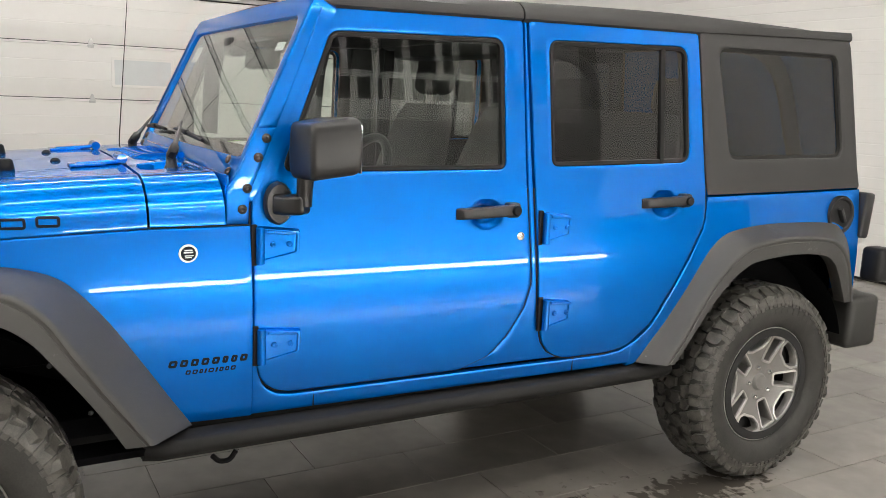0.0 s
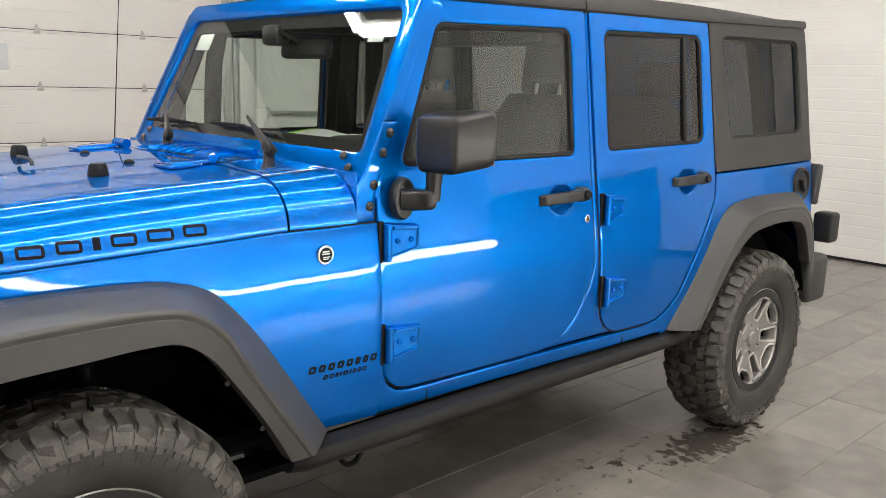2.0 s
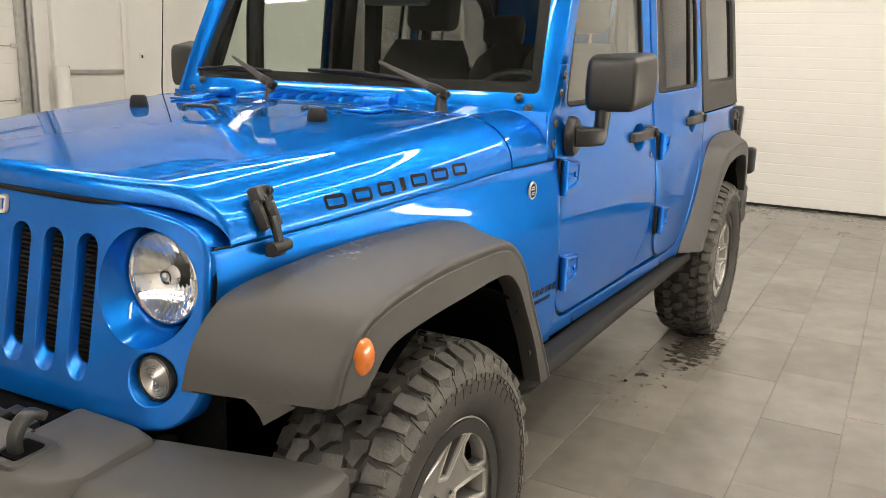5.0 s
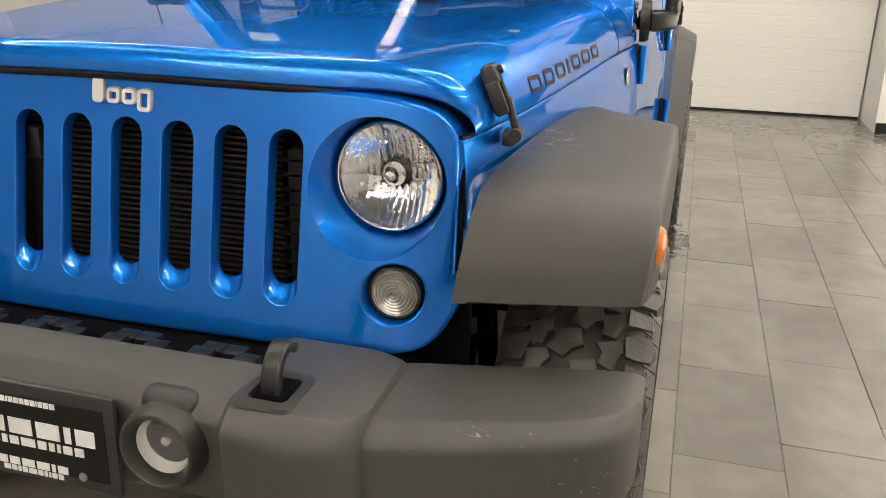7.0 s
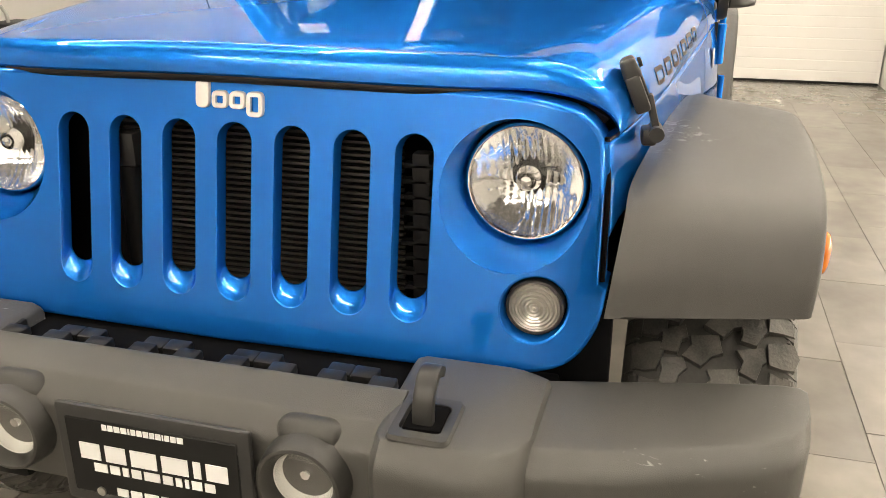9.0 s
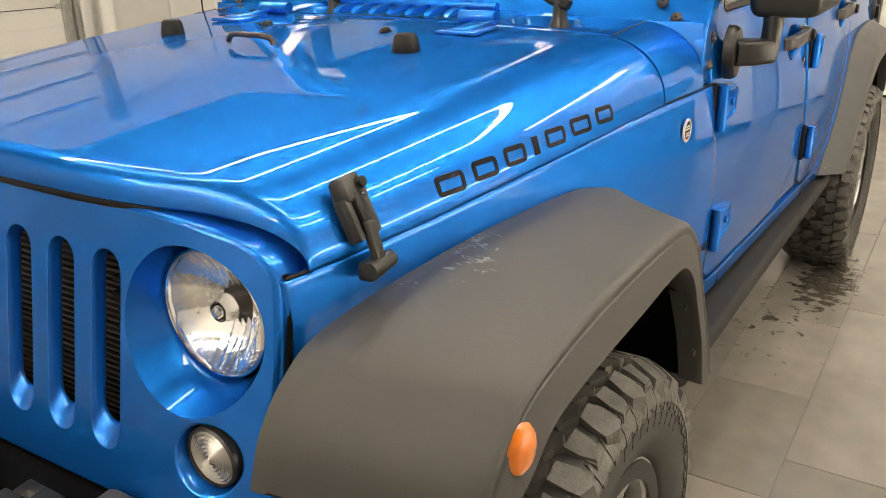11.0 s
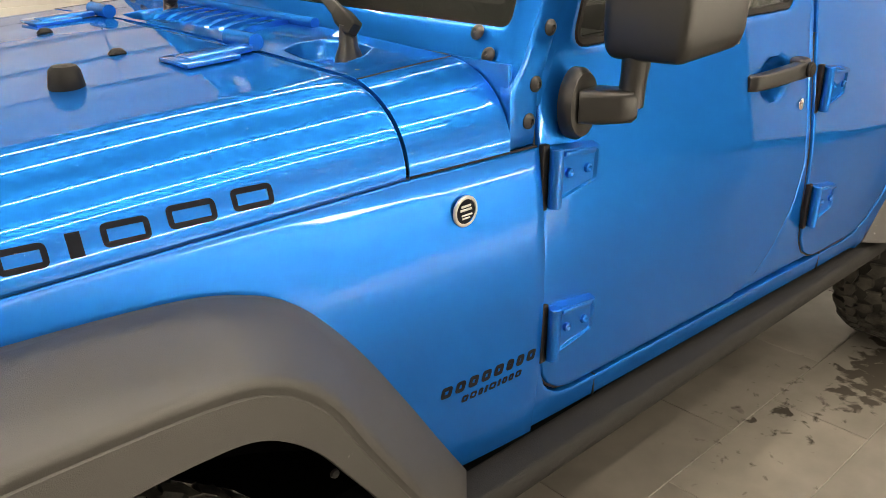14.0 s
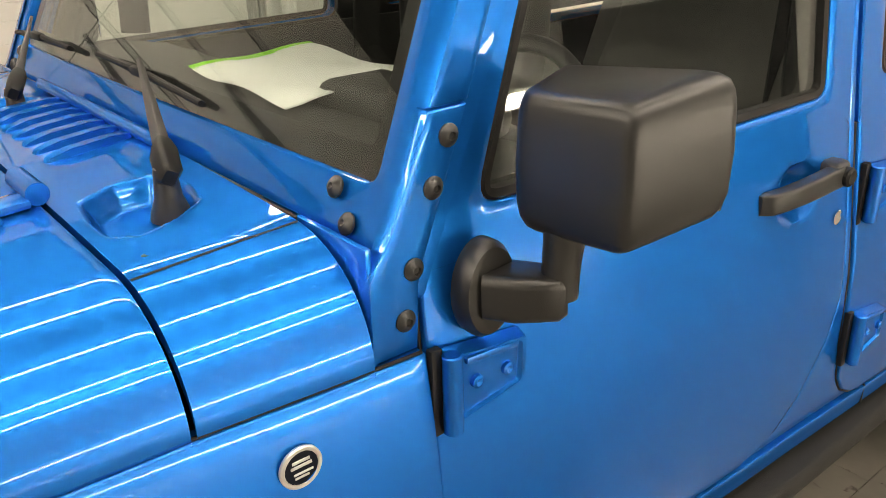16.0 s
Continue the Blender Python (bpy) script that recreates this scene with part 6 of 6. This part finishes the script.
def rim_geo():
    barrel = lathe([(0.118, 0.200), (0.120, 0.232), (0.116, 0.2335), (0.108, 0.230), (0.103, 0.218), (0.085, 0.2125), (0.03, 0.205), (-0.02, 0.19), (-0.09, 0.20), (-0.11, 0.225)], 72, "y", (0, 0, 0), -1)
    face, ribs = Geo(), Geo()
    def depth(r):
        return 0.072 + 0.034 * (r / 0.21) ** 2
    windows, pockets = [], []
    for k in range(5):
        for off, store in ((0.0, windows), (0.5, pockets)):
            a = 2 * math.pi * (k + off) / 5 + math.pi / 2
            er, et = (math.cos(a), math.sin(a)), (-math.sin(a), math.cos(a))
            P = lambda r, t: (er[0] * r + et[0] * t, er[1] * r + et[1] * t)
            if off:
                store.append(rounded([P(0.150, -0.030), P(0.150, 0.030), P(0.164, 0.054), P(0.187, 0.066), P(0.199, 0.036), P(0.203, 0.0), P(0.199, -0.036), P(0.187, -0.066), P(0.164, -0.054)], 0.006, 3))
            else:
                store.append(rounded([P(0.090, -0.020), P(0.090, 0.020), P(0.190, 0.030), P(0.190, -0.030)], 0.006, 3))
    circ = [(0.208 * math.cos(2 * math.pi * q / 60), 0.208 * math.sin(2 * math.pi * q / 60)) for q in range(60)]
    lay = lambda x, z, up=0.0: (x, -(depth(math.hypot(x, z)) + up), z)
    face.merge(plate(circ, [shrink(w, -0.001) for w in windows + pockets], lambda x, z: lay(x, z)))
    for w, dep in [(w, 0.05) for w in windows] + [(w, 0.03) for w in pockets]:
        face.grid([[lay(x, z, u) for x, z in lp] for lp, u in ((shrink(w, -0.001), 0.0), (shrink(w, 0.002), -0.004), (shrink(w, 0.003), -dep))], closed=True)
        out = 0.0105
        ribs.grid([[lay(x, z, u) for x, z in lp] for lp, u in ((shrink(w, -out), -0.002), (shrink(w, -out + 0.002), 0.0045), (shrink(w, -0.0025), 0.005), (shrink(w, -0.0005), 0.002), (shrink(w, 0.0), -0.004))], closed=True)
    for w in pockets:
        c = (sum(q[0] for q in w) / len(w), sum(q[1] for q in w) / len(w))
        face.add([(x, -0.052, z) for x, z in shrink(w, -0.004)], [tuple(range(len(w)))], 1)
    lip = lathe([(0.098, 0.2030), (0.1065, 0.2045), (0.109, 0.212), (0.112, 0.222), (0.115, 0.2310), (0.1165, 0.2350), (0.115, 0.2370), (0.108, 0.2380)], 72, "y", (0, 0, 0), -1)
    hubp = lathe([(0.03, 0.052), (0.074, 0.050), (0.077, 0.046), (0.079, 0.036), (0.086, 0.034), (0.092, 0.028), (0.093, 0.0)], 48, "y", (0, 0, 0), -1)
    return barrel, face, ribs, lip, hubp


barrel, spokes, ribs, rlip, hubp = rim_geo()


BARREL = surface("barrel_dark", (0.03, 0.03, 0.03), 0.5, metal=0.4)


def wheel(x, y, s, spin, steer=0.0):
    g = Geo()
    g.v, g.f, g.mi = list(spokes.v), list(spokes.f), list(spokes.mi)
    w = part("wheel", g, [ALLOY_GREY, BARREL], car, "machined five-spoke alloy wheel", smooth=30)
    part("barrel", barrel, BARREL, w)
    part("spoke_rib", Geo().merge(ribs), ALLOY, w, "bright machined spoke edge", smooth=30)
    part("rim_lip", Geo().merge(rlip), ALLOY, w, "bright machined rim lip")
    part("hub", Geo().merge(hubp), ALLOY_GREY, w)
    part("brake_disc", lathe([(-0.02, 0.16), (0.0, 0.16), (0.001, 0.09), (0.02, 0.07)], 40, "y", (0, 0, 0), -1), CHASSIS, w)
    for k in range(5):
        a = 2 * math.pi * (k + 0.5) / 5 + math.pi / 2
        part("lug_nut", lathe([(0.06, 0.011), (0.088, 0.011), (0.093, 0.008), (0.095, 0.0)], 6, "y", (0.0635 * math.cos(a), 0, 0.0635 * math.sin(a)), -1), CHROME, w, smooth=20)
    t = part("tyre", lathe(tyre_prof, 88, "y"), RUBBER, w, "black mud-terrain tyre")
    part("tread", TREADG, TREAD, w, "chunky dirty tread blocks", smooth=25)["kind"] = "stuff"
    marks = Geo()
    for span, cnt in (((60, 118), 9), ((200, 262), 10), ((310, 345), 5)):
        for k in range(cnt):
            aa = radians(span[0] + (span[1] - span[0]) * k / cnt)
            rows = []
            for d in (0.1375, 0.1395):
                rows.append([(r * math.cos(aa + q), -d, r * math.sin(aa + q)) for r, q in ((0.300, 0), (0.322, 0), (0.322, 0.032), (0.300, 0.032))])
            marks.grid(rows, closed=True, cap=True)
    part("sidewall_bar", marks, RUBBER, w, smooth=0)["kind"] = "stuff"
    w.matrix_world = pose(x, y, WR - 0.001, 0, 0, 0 if s < 0 else 180) @ pose(0, 0, 0, 0, spin, 0)
    return w


TREADG = tread_geo()
wheel(0.0, -0.775, -1, 16)
wheel(2.946, -0.775, -1, 20)
wheel(0.0, 0.775, 1, 30)
wheel(2.946, 0.775, 1, 5)

# ---- rock rails and underside ----
RAIL = surface("rail_coating", (0.017, 0.0165, 0.016), 0.6, vary=0.15, bump=0.3, bump_scale=400, spec=0.2)
for s in (-1, 1):
    prof = rounded([(-0.822, 0.527), (-0.75, 0.531), (-0.742, 0.505), (-0.75, 0.468), (-0.805, 0.468), (-0.838, 0.496)], [0.02, 0.008, 0.015, 0.012, 0.02, 0.025], 4)
    rows = [[(x, y + dy, z + dz) for y, z in prof] for x, dy, dz in ((0.56, 0.03, -0.006), (0.60, 0.0, 0), (1.2, 0, 0), (1.9, -0.004, 0), (2.44, -0.006, 0), (2.50, 0.02, -0.006))]
    part("rock_rail", mirrored(Geo().grid(rows, closed=True, cap=True), s), RAIL, car, "matte black rocker rail")
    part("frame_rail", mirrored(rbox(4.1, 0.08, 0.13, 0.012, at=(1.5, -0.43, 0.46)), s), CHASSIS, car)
    # black sheet behind the doors, so that the gaps look shaded
    part("tub_side_shade", mirrored(rbox(2.70, 0.02, 0.60, 0.0, at=(2.15, -0.715, 0.84)), s), SHADE_BLACK, car)
    coil = []
    for k in range(80):
        a = k / 80 * 2 * math.pi * 5.5
        coil.append((0.02 + 0.055 * math.cos(a), -0.50 + 0.055 * math.sin(a), 0.52 + 0.30 * k / 80))
    part("coil_spring", mirrored(tube(coil, 0.008, 6), s), CHASSIS, car)
    part("shock", mirrored(tube([(0.16, -0.53, 0.36), (0.14, -0.50, 0.86)], 0.025, 12), s), CHASSIS, car)
    part("control_arm", mirrored(tube([(0.08, -0.48, 0.38), (0.62, -0.42, 0.47)], 0.028, 10), s), CHASSIS, car)
    # black sheet added to hide lit floor in front of the tyre
    part("arch_shade_sheet", mirrored(rbox(0.015, 0.26, 0.34, 0.005, at=(-0.40, -0.49, 0.64)), s), SHADE_BLACK, car)
    # black strip painting the shade between body and rail
    part("floor_edge_shade", mirrored(rbox(2.2, 0.10, 0.02, 0.0, at=(1.45, -0.752, 0.50)), s), SHADE_BLACK, car)
    part("rear_control_arm", mirrored(tube([(2.86, -0.50, 0.36), (2.28, -0.46, 0.43)], 0.026, 10), s), CHASSIS, car)
    part("body_mount", mirrored(rbox(0.14, 0.12, 0.09, 0.02, at=(0.62, -0.60, 0.47)), s), CHASSIS, car)
    part("tow_eye", mirrored(tube(curve_through([(0.76, -0.74, 0.43), (0.78, -0.74, 0.41), (0.81, -0.74, 0.41), (0.83, -0.74, 0.435)], 4), 0.008, 8), s), CHASSIS, car)
for x in (0.0, 2.946):
    part("axle", tube([(x, -0.66, 0.40), (x, 0.66, 0.40)], 0.045, 16), CHASSIS, car)
    part("differential", lathe([(-0.13, 0.02), (-0.1, 0.1), (0, 0.13), (0.1, 0.1), (0.13, 0.02)], 20, "x", (x, -0.18, 0.40)), CHASSIS, car)
# black slab added to keep the underside in painted shade
part("underbody_shade", rbox(3.1, 1.40, 0.06, 0.01, at=(1.75, 0, 0.555)), SHADE_BLACK, car)
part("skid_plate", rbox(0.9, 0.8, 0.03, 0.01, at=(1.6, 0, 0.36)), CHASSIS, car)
# solid black block that darkens the engine bay
part("engine_bay_shade", rbox(0.9, 1.0, 0.28, 0.02, at=(0.12, 0, 0.82)), SHADE_BLACK, car)
part("exhaust", tube(curve_through([(0.9, 0.2, 0.40), (1.6, 0.3, 0.38), (2.3, 0.35, 0.42), (3.3, 0.45, 0.47)], 6), 0.032, 12), STEEL, car)

# ---- mirrors ----
def mirror_head():
    """Boxy housing: a flat front, a crease, and an outer flank that runs back to the glass."""
    plan = [(1.060, -0.769), (0.962, -0.792), (0.980, -0.942), (1.122, -0.972)]
    cx, cy = 1.033, -0.870
    rows = []
    for z, k in ((-0.076, 0.74), (-0.075, 0.82), (-0.071, 0.89), (-0.061, 0.95), (-0.045, 0.985), (0.0, 1.0), (0.046, 0.98), (0.064, 0.955), (0.074, 0.91), (0.079, 0.83), (0.081, 0.72)):
        zz = z + 1.333
        rows.append([(cx + (x - cx) * k, cy + (y - cy) * k, zz + 0.010 * (x - cx) / 0.08) for x, y in rounded(plan, [0.012, 0.026, 0.022, 0.012], 7)])
    return Geo().grid(rows, closed=True, cap=True)


TRIM3 = surface("mirror_plastic", (0.013, 0.0125, 0.012), 0.34, spec=0.6, vary=0.12, scale=5, bump=0.08, bump_scale=900)
for s in (-1, 1):
    hd = part("side_mirror", mirrored(mirror_head(), s), TRIM3, car, "textured black side mirror housing")
    part("mirror_glass", mirrored(Geo().merge(rbox(0.004, 0.180, 0.132, 0.0018, 1), pose(1.093, -0.870, 1.338, 0, 0, 17)), s), CHROME, hd)
    part("post", mirrored(tube([(0.996, -0.839, 1.172), (0.998, -0.841, 1.215), (1.000, -0.845, 1.275)], 0.024, 18, radii=[0.023, 0.022, 0.026]), s), TRIM3, hd)
    rows = []
    for p, h, w in (((0.948, -0.768, 1.171), 0.029, 0.033), ((0.966, -0.802, 1.172), 0.029, 0.033), ((0.984, -0.825, 1.173), 0.028, 0.029), ((0.997, -0.841, 1.174), 0.027, 0.026), ((1.003, -0.848, 1.174), 0.021, 0.018)):
        dv = Vector((0.66, -0.75, 0)).normalized()
        sd = Vector((dv.y, -dv.x, 0))
        rows.append([Vector(p) + sd * a * w + Vector((0, 0, b * h)) for a, b in rounded([(-1, -1), (1, -1), (1, 1), (-1, 1)], 0.45, 4)])
    part("arm", mirrored(Geo().grid(rows, closed=True, cap=True), s), TRIM3, hd)
    g = Geo().merge(lathe([(-0.01, 0.052), (0.006, 0.052), (0.016, 0.046), (0.02, 0.0)], 28, "y", (0, 0, 0), -1), pose(0.946, -0.768, 1.172, 0, 0, 0) @ Matrix.Diagonal((0.8, 1, 1.18, 1)))
    part("base", mirrored(g, s), TRIM3, hd)
# antenna
ant = part("antenna", tube([(0.745, 0.735, 1.13), (0.745, 0.738, 1.26), (0.80, 0.741, 1.95)], 0.003, 8, radii=[0.007, 0.0025, 0.0012]), SEAL, car, "thin black whip antenna")
part("antenna_base", lathe([(0, 0.02), (0.02, 0.018), (0.04, 0.008), (0.041, 0)], 16, "z", (0.745, 0.728, 1.115)), TRIM2, ant)

# ---- cabin ----
part("floor_pan", rbox(2.7, 1.4, 0.04, 0.0, at=(2.2, 0, 0.62)), CABIN, car)
rows = []
for y in np.linspace(-0.70, 0.70, 15):
    rows.append([(x, y, z) for x, z in ((0.80, 1.15), (0.86, 1.24), (0.95, 1.265), (1.10, 1.27), (1.20, 1.25), (1.235, 1.20), (1.22, 1.0), (1.15, 0.85), (0.80, 0.85))])
dash = part("dashboard", Geo().grid(rows, closed=True, cap=True), CABIN, car, "black dashboard")
part("instrument_hood", rbox(0.16, 0.34, 0.07, 0.03, 3, at=(1.16, -0.36, 1.275)), CABIN, dash)
part("radio", rbox(0.02, 0.26, 0.14, 0.006, at=(1.232, 0, 1.13)), TRIM2, dash)
for yy in (-0.6, -0.14, 0.14, 0.6):
    part("air_vent", lathe([(0, 0.04), (0.012, 0.038), (0.008, 0.03), (0.006, 0.0)], 20, "x", (1.225, yy, 1.2)), TRIM2, dash)
tor = []
for k in range(33):
    a = 2 * math.pi * k / 32
    tor.append((1.36 + 0.19 * math.sin(a) * 0.42, -0.36 + 0.19 * math.cos(a), 1.17 + 0.19 * math.sin(a) * 0.9))
st = part("steering_wheel", tube(tor, 0.016, 10, cap=False), TRIM2, car, "black steering wheel")
part("wheel_hub", rbox(0.06, 0.13, 0.12, 0.02, 3, at=(1.35, -0.36, 1.16), rot=(0, -25, 0)), TRIM2, st)
for a in (0, 180, 270):
    ca, sa = math.cos(radians(a)), math.sin(radians(a))
    part("spoke", tube([(1.355, -0.36, 1.165), (1.36 + 0.18 * sa * 0.42, -0.36 + 0.18 * ca, 1.17 + 0.18 * sa * 0.9)], 0.014, 8), TRIM2, st)
part("steering_column", tube([(1.16, -0.36, 1.08), (1.34, -0.36, 1.155)], 0.045, 14), CABIN, st)


def seat(x, y, w, name="front_seat"):
    """Seat with cushion, reclined backrest and headrest on posts."""
    b = part(name, rbox(0.5, w, 0.2, 0.06, 3, at=(x, y, 0.82), rot=(0, -6, 0)), CLOTH, car, "black cloth seat")
    rows = []
    for z, wd, th in ((0.0, 0.46, 0.07), (0.15, 0.5, 0.08), (0.35, 0.48, 0.075), (0.52, 0.42, 0.06), (0.60, 0.34, 0.04)):
        cx = x + 0.24 + z * 0.30
        rows.append([(cx + a * th, y + bb * wd / 2 * (w / 0.5), 0.86 + z) for a, bb in rounded([(-1, -1), (1, -1), (1, 1), (-1, 1)], 0.55, 4)])
    part("backrest", Geo().grid(rows, closed=True, cap=True), CLOTH, b)
    if w < 0.6:
        part("headrest", rbox(0.10, 0.26, 0.2, 0.045, 4, at=(x + 0.46, y, 1.60), rot=(0, 10, 0)), CLOTH, b)
        for dy in (-0.06, 0.06):
            part("headrest_post", tube([(x + 0.43, y + dy, 1.44), (x + 0.45, y + dy, 1.55)], 0.007, 8), STEEL, b)


seat(1.60, -0.36, 0.5)
seat(1.60, 0.36, 0.5)
seat(2.40, 0.0, 1.15, "rear_seat")
for yy in (-0.36, 0.36):
    part("rear_headrest", rbox(0.09, 0.24, 0.16, 0.04, 3, at=(2.84, yy, 1.53), rot=(0, 10, 0)), CLOTH, car)
for s in (-1, 1):
    rb = curve_through([(1.09, s * 0.60, 1.30), (1.12, s * 0.61, 1.60), (1.22, s * 0.61, 1.70), (1.8, s * 0.61, 1.73), (2.6, s * 0.61, 1.74), (3.1, s * 0.62, 1.70), (3.3, s * 0.63, 1.30)], 6)
    part("roll_bar", tube(rb, 0.034, 12), TRIM, car, "padded black roll bar")
    part("roll_bar_hoop", tube([(1.92, s * 0.615, 0.65), (1.92, s * 0.61, 1.73)], 0.036, 12), TRIM, car)
    part("seat_belt", rbox(0.05, 0.004, 0.75, 0.0, at=(1.90, s * 0.57, 1.33), rot=(0, 4, 0)), SEAL, car)
part("roll_bar_cross", tube([(1.92, -0.6, 1.73), (1.92, 0.6, 1.73)], 0.036, 12), TRIM, car)
part("sound_bar", rbox(0.2, 0.9, 0.06, 0.02, at=(1.98, 0, 1.68)), CABIN, car)
mr = part("rear_view_mirror", rbox(0.04, 0.25, 0.075, 0.018, 3, at=(1.13, -0.02, 1.60), rot=(0, 8, 6)), TRIM2, car)
part("mirror_stem", tube([(1.035, -0.01, 1.655), (1.11, -0.01, 1.625)], 0.012, 8), TRIM2, mr)
part("sensor_pod", rbox(0.06, 0.10, 0.07, 0.015, at=(1.05, 0.05, 1.64)), TRIM2, mr)
for s in (-1, 1):
    part("sun_visor", rbox(0.15, 0.4, 0.02, 0.008, at=(1.17, s * 0.36, 1.70), rot=(0, 6, 0)), surface("visor_grey", (0.2, 0.2, 0.19), 0.7), car)
paper = thing("document", "white paper sheets with a bright green edge on the dashboard", "paper")
A_, B_, C_ = Vector((1.005, -0.235, 1.2745)), Vector((1.03, 0.17, 1.2745)), Vector((1.235, -0.30, 1.300))
rows = []
for i in range(9):
    rows.append([A_ + (C_ - A_) * (i / 8) + (B_ - A_) * (j / 10) + Vector((0, 0, 0.010 * math.sin(i * 0.55 + j * 0.4) ** 2 + 0.004)) for j in range(11)])
g = Geo().grid(rows)
g.add([(a, b, c - 0.002) for a, b, c in g.v], [tuple(reversed(f)) for f in g.f])
part("sheet", g, PAPER, paper)
rows = [[B_ + (C_ - A_) * (i / 8) * 1.02 + Vector((0.0, w, 0.008 + 0.006 * math.sin(i * 0.55 + 4) ** 2)) for w in (-0.012, 0.016 - 0.001 * i)] for i in range(9)]
g = Geo().grid(rows)
g.add([(a, b, c - 0.002) for a, b, c in g.v], [tuple(reversed(f)) for f in g.f])
part("green_sheet", g, GREEN, paper)

# ---- tiled floor, last: the tiles nearest the camera are parts of their own ----
PX, PY, GAP = 0.6020, 0.3020, 0.0022
ROW0 = -0.378
floor = part("floor", rbox(X1 - X0 + 0.6, Y1 - Y0 + 0.6, 0.1, 0.0, at=((X0 + X1) / 2, (Y0 + Y1) / 2, -0.0535)), GROUT, smooth=0)
tagged(floor, "floor of dark grey slate-look plank tiles with thin joints", "floor", kind="structure")


def tile_mesh():
    hx, hy, b = (PX - GAP) / 2, (PY - GAP) / 2, 0.0012
    rows = [[(sx * (hx - i), sy * (hy - i), z) for sx, sy in ((-1, -1), (1, -1), (1, 1), (-1, 1))] for i, z in ((0, -0.008), (0, -0.0012), (b, 0.0))]
    g = Geo().grid(rows, closed=True)
    g.add(rows[-1], [(0, 1, 2, 3)])
    return g


base_tile = tile_mesh()
me = bpy.data.meshes.new("tile")
me.from_pydata(base_tile.v, [], base_tile.f)
me.materials.append(TILE)
rest = Geo()
made = 0
for r in range(-21, 28):
    y = ROW0 - PY / 2 + r * PY
    if y - PY / 2 < Y0 - 0.1 or y + PY / 2 > Y1 + 0.2:
        continue
    cross = {2: 0.13, 1: 0.52, 0: 0.11, -1: 0.37, -2: 0.578, -3: 0.13}.get(r, (0.37 * r) % PX)
    for c in range(-14, 13):
        x = cross + PX / 2 + c * PX
        if x < X0 - 0.3 or x > X1 + 0.3:
            continue
        dz = 0.0006 * math.sin(r * 12.9 + c * 78.2)
        if -0.6 < x < 5.8 and -2.6 < y < 0.9 and made < 300:
            ob = new("tile", me)
            ob.location = (x, y, dz)
            ob.parent = floor
            made += 1
        else:
            rest.add([(a + x, b + y, q + dz) for a, b, q in base_tile.v], base_tile.f)
ob = part("tile_field", rest, TILE, floor, smooth=0)
ob["kind"] = "stuff"
